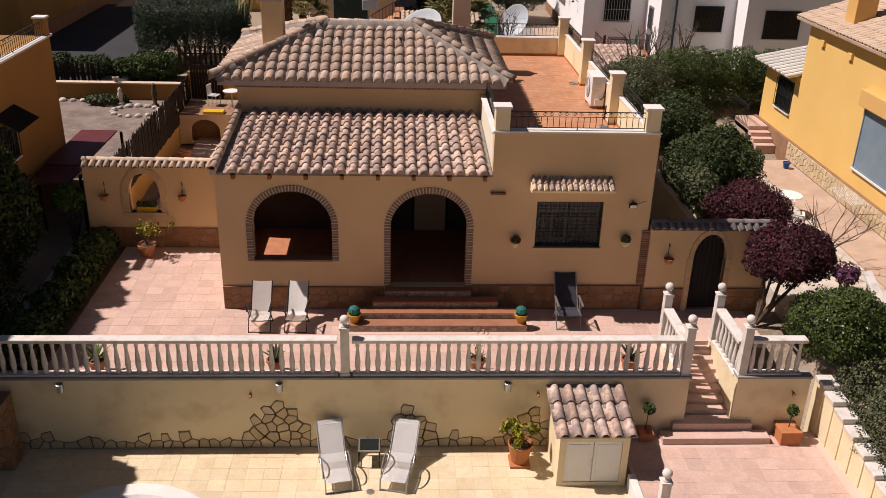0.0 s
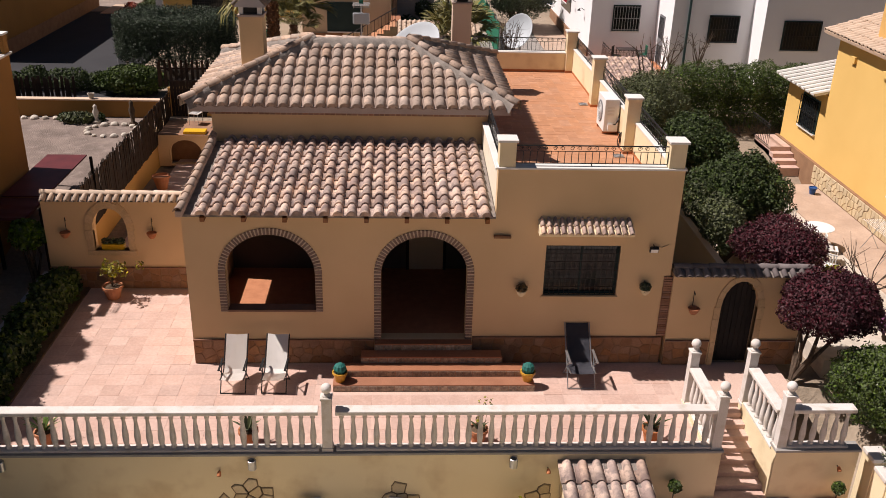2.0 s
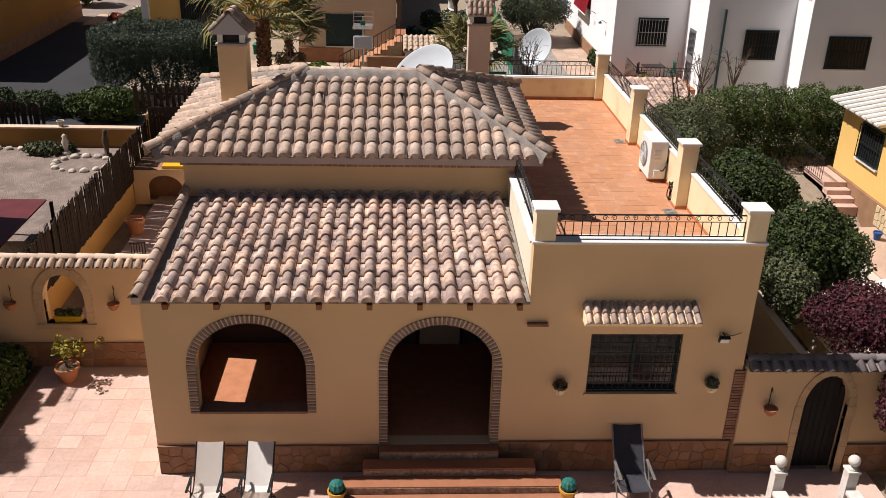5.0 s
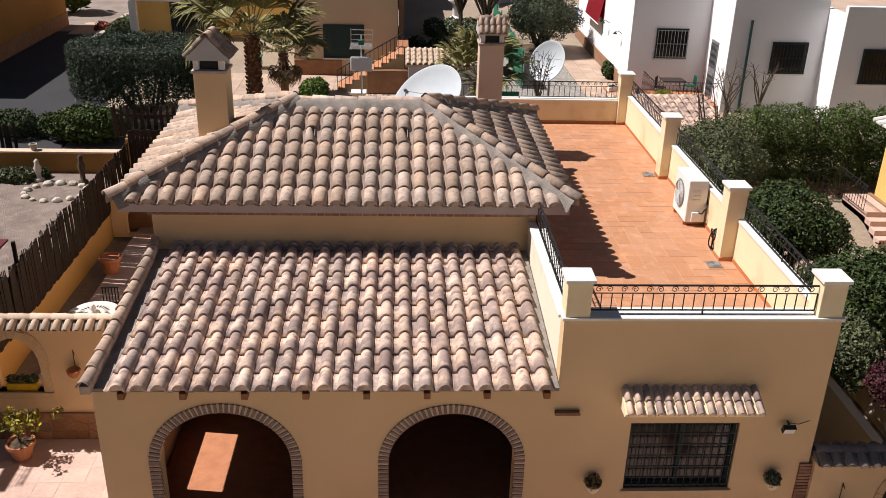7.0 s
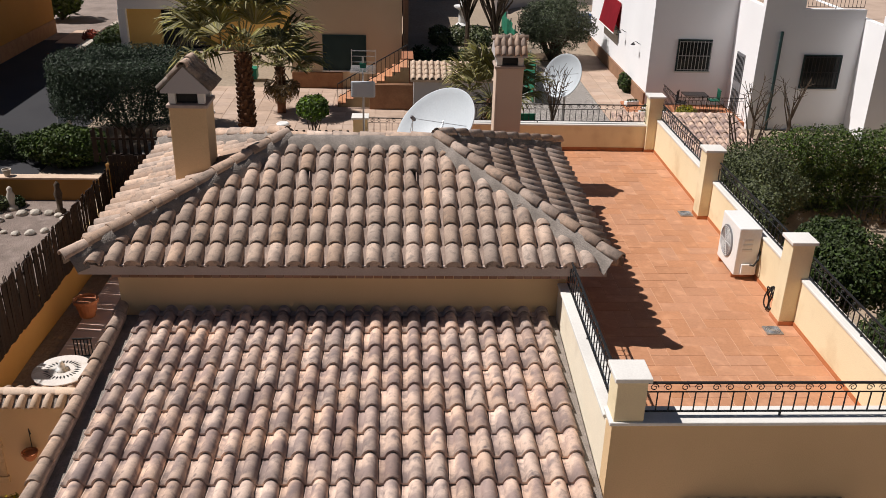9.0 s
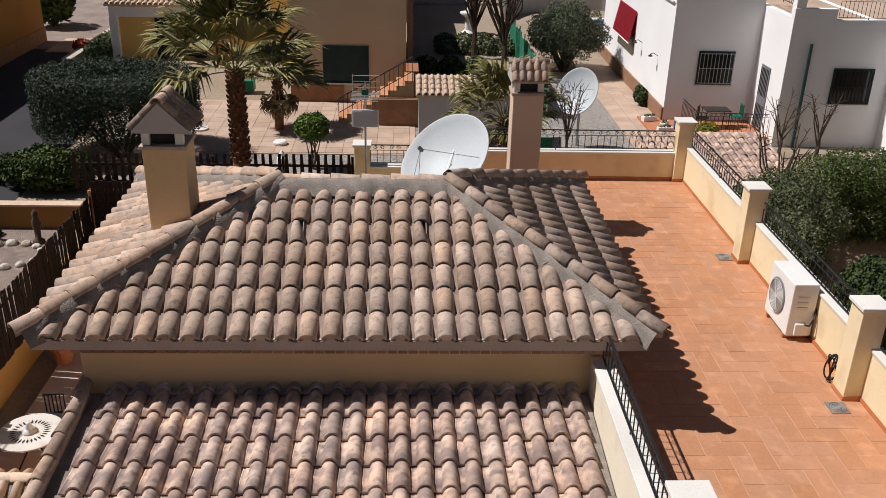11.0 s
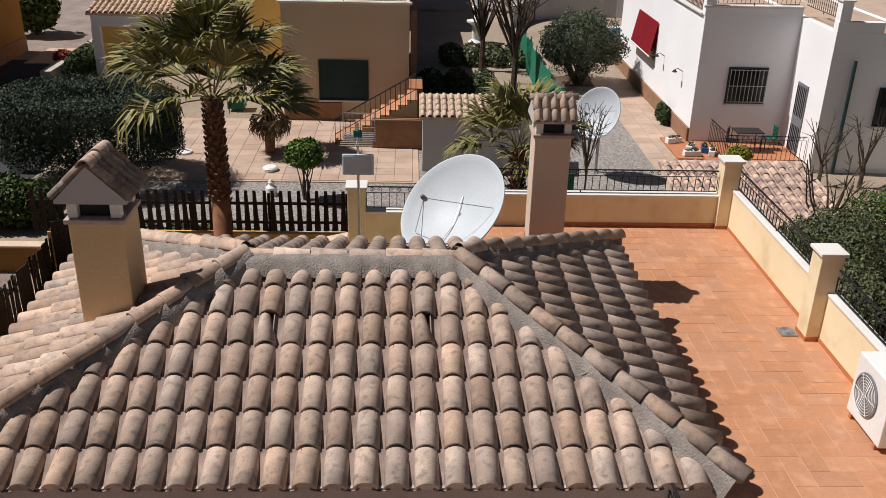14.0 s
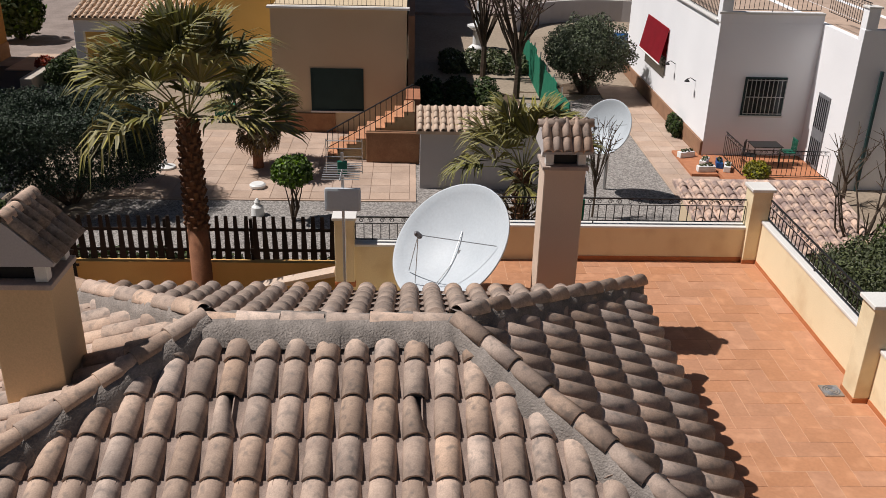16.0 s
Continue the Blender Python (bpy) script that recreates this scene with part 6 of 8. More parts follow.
for a in range(3):
    tube(bm, [(0, 0, 0.1), (0.28 * math.cos(a * 2.1), 0.28 * math.sin(a * 2.1), 0.01)], 0.015, 5)
part("pedestal", bm, METAL, bt)
slat_chair(pose(-7.75, 37.5, 1.15, 0, 0, 75), "pale metal bistro chair on the raised platform", WHITECAP)
slat_chair(pose(-6.05, 37.7, 1.15, 0, 0, -60), "pale metal bistro chair on the raised platform", WHITECAP)

# ---- west neighbour's yard ----
bm = bmesh.new()
box(bm, -18, -9.3, 30.6, 39.1, 0.2, 0.91)
setting("gravel_yard", bm, YARDGRAVEL, "pale gravel yard of the west neighbour", "ground")
bm = bmesh.new()
box(bm, -18, -9.5, 39.1, 39.35, 0.2, 1.6)
setting("wall_yard", bm, OCHRE, "low tan yard wall with bushes behind", "wall")
bm = bmesh.new()
softbox(bm, -18, -9.48, 39.06, 39.4, 1.6, 1.66, 0.01)
setting("yard_coping", bm, TILE_L, "pale clay coping of the yard wall", "coping")
gg = rng(91)
for i in range(26):
    if i < 15:
        a = i * 0.42
        x, y = -11.0 + 0.95 * math.cos(a), 37.2 + 0.8 * math.sin(a)
    else:
        x, y = -16.2 + (i - 15) * 0.42, 38.75
    bm = bmesh.new()
    bmesh.ops.create_icosphere(bm, subdivisions=2, radius=0.2)
    for vv in bm.verts:
        vv.co *= 1 + 0.25 * noise.noise(vv.co * 6 + Vector((i, 0, 0)))
        vv.co.z *= 0.65
    s = gg.uniform(0.45, 0.85)
    rk = part("rock", bm, ROCK, None, "", False, pose(x, y, 0.95, 0, 0, gg.uniform(0, 360)) @ Matrix.Scale(s, 4))
    tagged(rk, "pale rounded garden rock on the gravel", "rock", "yard rocks")
for x, y, h in ((-11.9, 38.3, 0.75), (-10.4, 38.1, 1.0)):
    bm = bmesh.new()
    lathe(bm, [(0.16, 0), (0.16, 0.08), (0.08, 0.12), (0.09, h * .4), (0.13, h * .6), (0.07, h * .78), (0.09, h * .9), (0.02, h)], 12)
    tagged(part("garden_ornament", bm, ROCK if h < .8 else BARK, None, "", True, pose(x, y, 0.91)), "weathered garden ornament among the rocks", "ornament")
p = pot("stone_pot", pose(-12.3, 39.22, 1.66), 0.13, 0.22, ROCK, "weathered stone pot standing on the yard wall")
shd = thing("carport", "low shed with a dark maroon sheet roof", "shed", kind="")
bm = bmesh.new()
box(bm, -11.2, -9.95, 27.45, 31.2, 1.9, 1.95, None)
part("roof", bm, MAROON, shd)
for i in range(18):
    bm = bmesh.new()
    tube(bm, [(-11.2, 25.9 + i * 0.086, 1.86), (-9.95, 25.9 + i * 0.086, 1.88)], 0.05, 6)
    part("roof_rib", bm, MAROON, shd)
for x in (-11.1, -9.8):
    for y in (26.6, 31.1):
        bm = bmesh.new()
        box(bm, x - .04, x + .04, y - .04, y + .04, 0, 1.92)
        part("post", bm, DARKWOOD, shd)
bm = bmesh.new()
box(bm, -40, -9.6, 39.35, 47, -0.5, 1.17)
box(bm, -40, -12.6, 47, 62, -0.5, 1.15)
bm2 = bmesh.new()
box(bm2, -60, -12.6, 62, 110, -0.5, 1.16)
setting("far_gravel", bm2, GRAVEL, "pale stony lot beyond the lane", "ground")
bm2 = bmesh.new()
softbox(bm2, -18.6, -16.5, 61.2, 64.6, 1.0, 1.2, 0.02)
setting("pale_slab", bm2, PAVE, "pale concrete slab at the lane end", "paving")
setting("road", bm, ASPHALT, "dark asphalt lane between the plots", "road")
wn3 = thing("wall_awning", "dark awning over a west villa window", "awning", pose(-11.35, 25.6, 4.2, 0, 0, 90), kind="")
bm = bmesh.new()
v = [bm.verts.new(p) for p in ((-.8, -0.01, 0), (.8, -0.01, 0), (.8, -0.7, -0.4), (-.8, -0.7, -0.4))]
bm.faces.new(v)
bmesh.ops.solidify(bm, geom=bm.faces[:], thickness=0.03)
part("cloth", bm, DARKWOOD, wn3)
far_window(west, pose(-11.35, 25.2, 2.75, 0, 0, 90), 0.9, 1.0)
bm = bmesh.new()
softbox(bm, -11.55, -11.28, 24.3, 30.05, 5.5, 5.56, 0.01)
part("parapet_coping", bm, WHITECAP, west)
railing((-11.4, 24.5, 5.56), (-11.4, 29.7, 5.56), 0.5, "white iron railing on the west villa's roof terrace")
pillar(-11.5, 29.8, 5.5, 6.1, 0.34, OCHRE, WHITECAP, "ochre parapet pillar of the west villa")
far_window(west2, pose(-19.5, 52.0, 4.2, 0, 0, 90), 0.9, 0.7, False)
bm = bmesh.new()
box(bm, -19.55, -19.45, 48.0, 64, 0.5, 1.9)
part("stone_base", bm, PLINTH, west2)

# ---- gardens behind the villa ----
bm = bmesh.new()
box(bm, -9.0, 0.2, 45.0, 52, 0.2, 1.30)
box(bm, 8.3, 10.2, 42.0, 64, 0.2, 1.30)
setting("patio", bm, PAVE, "sandy paved patio behind the villa", "paving")
bm = bmesh.new()
box(bm, -9.2, 0.2, 38.6, 45.0, 0.2, 1.27)
box(bm, 0.2, 4.6, 38.6, 50.0, 0.2, 1.27)
box(bm, 4.6, 8.3, 38.6, 58.0, 0.2, 1.27)
setting("gravel_bed", bm, PEBBLE, "grey and white pebble bed behind the fence", "ground")
bm = bmesh.new()
box(bm, 0.2, 4.6, 50, 64.5, 0.2, 1.30)
box(bm, 4.6, 8.3, 58.0, 66.0, 0.2, 1.32)
setting("garden_soil", bm, SOIL, "dark shaded garden soil between the villas", "ground")
bm = bmesh.new()
box(bm, 2.0, 7.5, 64.5, 76, 0.2, 1.36)
setting("garden_paving", bm, TERRA, "terracotta paved garden corner", "paving")
bm = bmesh.new()
box(bm, -11, 30, 76, 120, 0.2, 1.6)
setting("lane", bm, GRAVEL, "pale gravel lane beyond the gardens", "road")
pt = thing("paving_slabs", "square sandy paving slabs of the rear patio", "paving", kind="structure")
bm = bmesh.new()
softbox(bm, 0.006, 0.594, 0.006, 0.594, 0, 0.02, 0.004)
me = mesh_of("slab", bm, PAVE)
for i in range(15):
    for j in range(11):
        piece("slab", me, pt, pose(-9.0 + i * 0.6, 45.1 + j * 0.6, 1.296))
for i in range(3):
    for j in range(22):
        piece("slab", me, pt, pose(8.35 + i * 0.6, 42.3 + j * 0.6, 1.296))

# outdoor stair of the sand villa
st = thing("villa_stair", "brick-edged outdoor stair with iron handrail", "stair", kind="structure")
for i in range(9):
    bm = bmesh.new()
    softbox(bm, -2.75 + i * 0.32, -2.75 + (i + 1) * 0.32 + .02, 48.8, 50.2, 1.2, 1.47 + i * 0.19, 0.01)
    part("tread", bm, STEPSTUCCO, st)
    bm = bmesh.new()
    softbox(bm, -2.775 + i * 0.32, -2.75 + (i + 1) * 0.32, 48.79, 50.2, 1.455 + i * 0.19, 1.485 + i * 0.19, 0.006)
    softbox(bm, -2.764 + i * 0.32, -2.752 + i * 0.32, 48.81, 50.2, 1.29 + i * 0.19, 1.45 + i * 0.19, 0.003)
    part("step_tile", bm, DECK, st, "terracotta tile nosing")
bm = bmesh.new()
softbox(bm, -1.45, 0.32, 48.5, 48.79, 1.2, 2.35, 0.02)
part("side_wall", bm, PLINTH, st, "brown stone-faced stair cheek")
bm = bmesh.new()
tube(bm, [(-2.75, 48.7, 2.3), (0.1, 48.7, 3.95)], 0.025, 6)
tube(bm, [(-2.75, 48.7, 1.75), (0.1, 48.7, 3.4)], 0.014, 5)
part("handrail", bm, IRON, st)
bm = bmesh.new()
tube(bm, [(0, 0, -0.1), (0, 0, 0.85)], 0.012, 4)
me = mesh_of("picket", bm, IRON)
for i in range(17):
    piece("picket", me, st, pose(-2.75 + i * 0.178, 48.7, 1.45 + i * 0.103))
bm = bmesh.new()
box(bm, -0.15, 0.35, 50.2, 52, 1.2, 3.05)
part("landing", bm, STEP, st)
bm = bmesh.new()
box(bm, -4.97, -2.75, 51.9, 52.0, 0.8, 2.0)
part("stone_base", bm, PLINTH, house2)
bm = bmesh.new()
softbox(bm, -5.05, -0.05, 51.9, 52.2, 5.75, 5.83, 0.01)
part("coping", bm, WHITECAP, house2)
railing((-4.9, 52.05, 5.83), (-0.3, 52.05, 5.83), 0.8, "dark iron railing on the sand villa's roof terrace")
bm = bmesh.new()
box(bm, -9.6, -4.96, 60.2, 68, 0.8, 7.0)
part("rear_wing", bm, YELLOW, house2)
pb = house_block("garden_shed", -14.3, -9.7, 59.75, 64.0, 0.8, 3.95, YELLOW, "yellow outbuilding with a pale grey fascia and tiled roof")
tiled_slab(pb, (-14.7, 59.3, 3.95), (1, 0, 0), (0, 4.2, 0.9), 5.0, 4.4, TILE_L)
bm = bmesh.new()
softbox(bm, -14.55, -9.65, 59.45, 59.72, 3.32, 3.93, 0.02)
part("fascia", bm, WHITE, pb, "pale grey painted fascia band")
far_window(pb, pose(-12.4, 59.75, 1.25), 2.3, 1.95, True, DARKWOOD)
bm = bmesh.new()
softbox(bm, -14.6, -14.2, 59.5, 59.8, 0.8, 3.32, 0.02)
part("corner_pier", bm, WHITE, pb)
shrub_wall = thing("lane_wall", "low stone wall beside the lane hedge", "wall", kind="structure")
bm = bmesh.new()
softbox(bm, -16.4, -15.9, 57.5, 65.0, 0.9, 1.7, 0.03)
part("wall", bm, ROCK, shrub_wall)
# dark wall of the next villa, casting the passage into shade
nx2 = house_block("passage_wall", -0.1, 0.15, 54, 76, 0.8, 5.2, BRICK, "dark red-brown passage wall")
wn4 = house_block("tall_villa", -11, -0.2, 70, 84, 0.8, 7.5, TAN2, "sand-coloured villa at the far end of the gardens")
# grey garden building with tile cap
gs = house_block("garden_building", 0.32, 4.1, 46.2, 47.2, 0.8, 3.2, GREYWALL, "grey rendered garden store with pale tile roof")
tiled_slab(gs, (0.2, 46.0, 3.2), (1, 0, 0), (0, 1.5, 0.35), 4.0, 1.6, TILE_L, 0.38, 0.24)
# white villa details
bm = bmesh.new()
box(bm, 10.12, 10.2, 49.5, 62, 1.0, 1.9)
part("stone_base", bm, PLINTH, white)
bm = bmesh.new()
softbox(bm, 10.1, 13.64, 49.44, 49.49, 6.26, 6.34, 0.01)
part("coping", bm, WHITECAP, white)
bm = bmesh.new()
softbox(bm, 10.1, 10.35, 49.7, 56, 5.98, 6.05, 0.01)
part("coping", bm, WHITECAP, white)
for a, b in (((10.3, 49.6, 6.35), (13.5, 49.6, 6.35)), ((10.25, 49.8, 6.05), (10.25, 55.8, 6.05)), ((13.75, 46.8, 6.35), (13.75, 49.5, 6.35)), ((15.3, 46.8, 5.97), (17.5, 46.8, 5.97))):
    railing(a, b, 0.75, "white metal railing on the white villa's roof terrace")
pillar(10.35, 49.65, 5.98, 6.95, 0.36, WHITE, WHITECAP, "white parapet pillar of the white villa")
pillar(13.85, 46.9, 5.98, 6.95, 0.36, WHITE, WHITECAP, "white parapet pillar of the white villa")
pillar(10.35, 55.9, 5.98, 6.95, 0.36, WHITE, WHITECAP, "white parapet pillar of the white villa")
bm = bmesh.new()
softbox(bm, 0, 0.85, -0.05, 0, 0, 2.45, 0.01)
part("screen_door", bm, GREYPL, white, "grey screen door", m=pose(13.65, 48.75, 1.45, 0, 0, -90))
screen = bpy.data.objects["screen_door"]
for z0, z1 in ((0.1, 0.95), (1.3, 2.35)):
    bm = bmesh.new()
    box(bm, 0, 0.035, -0.07, -0.05, z0, z1)
    me = mesh_of("door_bar", bm, IRON)
    for i in range(6):
        piece("door_bar", me, screen, pose(0.06 + i * 0.139, 0, 0))
bm = bmesh.new()
tube(bm, [(14.42, 46.6, 1.2), (14.42, 46.6, 5.1)], 0.06, 8)
part("drainpipe", bm, SHUTTER, white, "dark green drainpipe")
for y, z in ((51.2, 3.6), (53.9, 3.6)):
    bm = bmesh.new()
    tube(bm, [(10.2, y, z), (10.0, y, z + .12), (9.88, y, z + .08)], 0.015, 5)
    lathe(bm, [(0.02, 0.08), (0.10, 0.0), (0.09, -0.02)], 8, pose(9.88, y, z))
    part("lantern", bm, IRON, white)
aw = thing("awning", "dark red awning on the white villa's side", "awning", kind="")
bm = bmesh.new()
v = [bm.verts.new(p) for p in ((10.16, 55.2, 4.7), (10.16, 58.6, 4.7), (9.9, 58.6, 3.3), (9.9, 55.2, 3.3))]
bm.faces.new(v)
bmesh.ops.solidify(bm, geom=bm.faces[:], thickness=0.03)
part("cloth", bm, REDCLOTH, aw)
bm = bmesh.new()
tube(bm, [(9.9, 55.15, 3.3), (9.9, 58.65, 3.3)], 0.03, 6)
part("bar", bm, PLASTICWHITE, aw)
bm = bmesh.new()
box(bm, 10.185, 10.205, 55.3, 58.5, 2.7, 4.5)
part("side_opening", bm, GLASSDARK, white, "dark window under the awning")
for x0, x1, y0, z in ((13.65, 15.2, 46.7, 5.98), (15.2, 17.6, 46.7, 5.6), (17.6, 30.0, 45.1, 5.6), (10.2, 13.65, 49.5, 5.98)):
    bm = bmesh.new()
    box(bm, x0 + .25, x1 - .05, y0 + .25, 61.8, z - 0.02, z + 0.006)
    part("roof_floor", bm, PAVE, white, "sandy tiled roof terrace")
    bm = bmesh.new()
    softbox(bm, x0, x1, y0, y0 + .25, z, z + .35, 0.015)
    part("parapet", bm, WHITE, white)
# white villa's small front terrace
bm = bmesh.new()
box(bm, 10.25, 13.64, 46.9, 49.5, 0.3, 1.42)
box(bm, 9.3, 10.19, 47.5, 50.0, 0.3, 1.40)
setting("floor_white_terrace", bm, TERRA, "terracotta terrace in front of the white villa", "floor")
railing((10.9, 47.3, 1.42), (13.6, 47.2, 1.42), 0.9, "grey iron railing round the white villa's terrace")
railing((10.9, 47.3, 1.42), (10.9, 49.3, 1.42), 0.9, "grey iron railing round the white villa's terrace")
gt = thing("garden_table", "dark metal table on the white villa's terrace", "table", pose(12.0, 48.5, 1.42))
bm = bmesh.new()
softbox(bm, -.5, .5, -.35, .35, 0.70, 0.73, 0.01)
part("tabletop", bm, GLASSDARK, gt)
for x in (-.45, .45):
    for y in (-.3, .3):
        bm = bmesh.new()
        tube(bm, [(x, y, 0), (x, y, .7)], 0.015, 5)
        part("leg", bm, IRON, gt)
slat_chair(pose(12.85, 48.6, 1.42, 0, 0, -90), "green metal chair by the garden table", GREENBOX)
slat_chair(pose(11.4, 48.2, 1.42, 0, 0, 60), "dark metal chair by the garden table", IRON)
for i, (x, y) in enumerate(((9.6, 49.3), (10.0, 48.5), (10.45, 48.3), (9.85, 47.8), (10.6, 47.9))):
    p = thing("trough", "white plastic planting trough by the terrace", "planter", pose(x, y, 1.42 if x > 10.25 else 1.40, 0, 0, (20, 60, 75, 5, 70)[i]), group="white troughs")
    bm = bmesh.new()
    softbox(bm, -.3, .3, -.11, .11, 0, 0.2, 0.02)
    part("box", bm, BLUE if i == 2 else PLASTICWHITE, p)
    foliage("plant", [((0, 0, 0.22), (.24, .08, .06))], 80, 0.05, LEAF_OL, 80 + i, p)
# low tiled roof behind the parapet corner
lr = thing("tiled_outbuilding", "low outbuilding with pale pink tiled lean-to roof", "outbuilding", kind="")
bm = bmesh.new()
box(bm, 7.4, 11.2, 39.0, 42.4, 0.3, 2.45)
part("wall", bm, TAN2, lr)
tiled_slab(lr, (7.15, 38.7, 2.5), (1, 0, 0), (0, 3.9, 0.5), 4.3, 3.95, TILE_P, 0.42, 0.3)
# bits of the rear garden
bb = thing("parasol_base", "round white parasol base on the patio", "parasol base", pose(-7.9, 47.7, 1.316))
bm = bmesh.new()
lathe(bm, [(0.3, 0), (0.3, 0.06), (0.06, 0.12), (0.05, 0.3)], 18)
part("weight", bm, PLASTICWHITE, bb)
bm = bmesh.new()
tube(bm, [(0, 0, 0.3), (0, 0, 0.9)], 0.025, 8)
part("tube", bm, IRON, bb)
for x, y, z, h in ((-4.35, 43.9, 1.27, 0.5), (-4.68, 46.0, 1.316, 0.14)):
    wt = thing("white_stand", "round white stand in the rear garden", "garden stand", pose(x, y, z))
    bm = bmesh.new()
    lathe(bm, [(0.19, 0), (0.17, h * .5), (0.10, h * .62), (0.06, h * .75), (0.09, h * .8), (0.03, h)] if h > 0.3 else [(0.22, 0), (0.25, h * .3), (0.25, h * .7), (0.2, h), (0.05, h)], 18)
    part("bowl", bm, PLASTICWHITE, wt)
gbx = thing("storage_box", "green plastic garden storage box", "box", pose(-7.42, 53.18, 1.33))
bm = bmesh.new()
softbox(bm, 0, 0.68, 0, 0.6, 0, 0.42, 0.03)
part("body", bm, GREENBOX, gbx)
bm = bmesh.new()
softbox(bm, -.03, 0.71, -.03, .63, 0.42, 0.5, 0.03)
part("lid", bm, GREENNET, gbx)
fo = thing("fountain", "white tiered garden fountain", "fountain", pose(3.4, 66.5, 1.36))
bm = bmesh.new()
lathe(bm, [(0.45, 0), (0.4, 0.15), (0.2, 0.3), (0.2, 1.0), (0.5, 1.2), (0.5, 1.28), (0.12, 1.25), (0.1, 1.8), (0.3, 1.95), (0.3, 2.0), (0.06, 2.0), (0.05, 2.4), (0.01, 2.5)], 18)
part("bowl", bm, PLASTICWHITE, fo, smooth=False)
gn = thing("netting_fence", "green shade-net fence along the garden", "fence", kind="")
bm = bmesh.new()
for i in range(14):
    box(bm, 5.5, 5.53, 50.0 + i, 51.0 + i, 1.27 + 0.05 * (i % 2), 3.0 - 0.1 * (i % 3))
part("net", bm, GREENNET, gn)
bm = bmesh.new()
tube(bm, [(0, 0, 0), (0, 0, 1.9)], 0.03, 6)
me = mesh_of("post", bm, METAL)
for i in range(8):
    piece("post", me, gn, pose(5.56, 50 + 2 * i, 1.2))
gn2 = thing("netting_fence", "low green shade net behind the parapet", "fence", kind="")
bm = bmesh.new()
box(bm, 2.75, 3.75, 37.6, 37.63, 1.0, 4.3)
part("net", bm, GREENNET, gn2)
bm = bmesh.new()
lathe(bm, [(2.6, 0), (2.6, 0.1), (2.3, 0.12), (2.2, 0.05), (0.02, 0.05)], 36)
setting("far_pool", bm, WATER, "blue oval swimming pool beyond the white villa", "pool", pose(11.6, 68, 1.5))
bm = bmesh.new()
lathe(bm, [(3.4, 0), (3.4, 0.08), (2.6, 0.1), (2.6, 0.0)], 36)
setting("far_pool_deck", bm, WHITECAP, "white deck round the far pool", "paving", pose(11.6, 68, 1.52))
bm = bmesh.new()
for i in range(20):
    a0, a1 = 0.2 + i * 0.13, 0.2 + (i + 1) * 0.13
    v = [bm.verts.new((11.6 + r * math.cos(a), 69 + r * math.sin(a), z)) for a in (a0, a1) for r in (6.0, 6.2) for z in (0.8, 2.7)]
    for q in ((0, 4, 5, 1), (2, 3, 7, 6), (1, 5, 7, 3), (0, 1, 3, 2), (4, 6, 7, 5)):
        bm.faces.new([v[k] for k in q])
setting("wall_far_curved", bm, GREYWALL, "curved grey garden wall beyond the pool", "wall")
# rear-left: gates and posts by the lane
gp = thing("gate_post_white", "white stepped gate post by the lane", "post", pose(-12.9, 46.0, 1.1))
bm = bmesh.new()
softbox(bm, -.2, .2, -.2, .2, 0, 1.1, 0.03)
part("shaft", bm, WHITECAP, gp)

# ---- east neighbour's garden ----
bm = bmesh.new()
box(bm, 8.75, 8.95, 21.7, 37, -0.2, 1.55)
setting("wall_boundary_passage", bm, TAN2, "tan boundary wall of the east passage", "wall")
bm = bmesh.new()
box(bm, 13.9, 15.57, 20.0, 33.2, -0.2, 0.42)
setting("path_east", bm, PAVE, "pinkish paved path beside the yellow villa", "paving")
bm = bmesh.new()
box(bm, 10.6, 13.9, 21.0, 31.5, -0.2, 0.36)
setting("gravel_east", bm, ROCK, "white gravel bed in the east garden", "ground")
prism_steps("garden_steps", [(14.75, 15.57, 34.5 + i * .35, 37.2, -0.2, 0.6 + i * .17) for i in range(4)], "terracotta garden steps beside the yellow villa", PINK, None)
railing((14.65, 35.6, 1.1), (14.65, 37.6, 1.1), 0.85, "dark iron railing by the east garden steps")
railing((13.7, 37.3, 1.1), (14.6, 37.3, 1.1), 0.85, "dark iron railing by the east garden steps")
bm = bmesh.new()
box(bm, 15.58, 15.7, 21, 37.2, -0.2, 1.15)
pl = part("stone_base", bm, JOINT, yel, "rough stone base course")
stone_face(pl, stone_cells(0, 12.0, 0.45, 1.12, 0.22, 44), 0, 0.03, FLAG, pose(15.58, 33.4, 0, 0, 0, -90))
far_window(yel, pose(15.7, 35.5, 2.1, 0, 0, -90), 1.35, 1.15)
far_window(yel, pose(15.7, 28.4, 1.85, 0, 0, -90), 2.6, 2.0, False, surf("blue_grey_shutter", (0.20, 0.27, 0.32), (0.17, 0.23, 0.28), 0.5, 30, 2, 0.1))
for y in (30.0, 32.2):
    bm = bmesh.new()
    softbox(bm, 15.6, 15.72, y, y + .28, 5.12, 5.34, 0.01)
    part("beam_end", bm, YELLOW, yel)
bm = bmesh.new()
softbox(bm, 15.45, 15.7, 24.5, 28.6, 3.95, 4.5, 0.03)
part("ledge", bm, ORANGE, yel, "projecting plastered roller box")
bm = bmesh.new()
box(bm, 0, 3.5, 0, 4.9, -0.06, 0)
part("annex_roof", bm, WHITECAP, yel, "white sheet roof of the annex", m=slope_pose((15.2, 37.2, 3.65), (0, -1, 0), (4.8, 0, 1.0)))
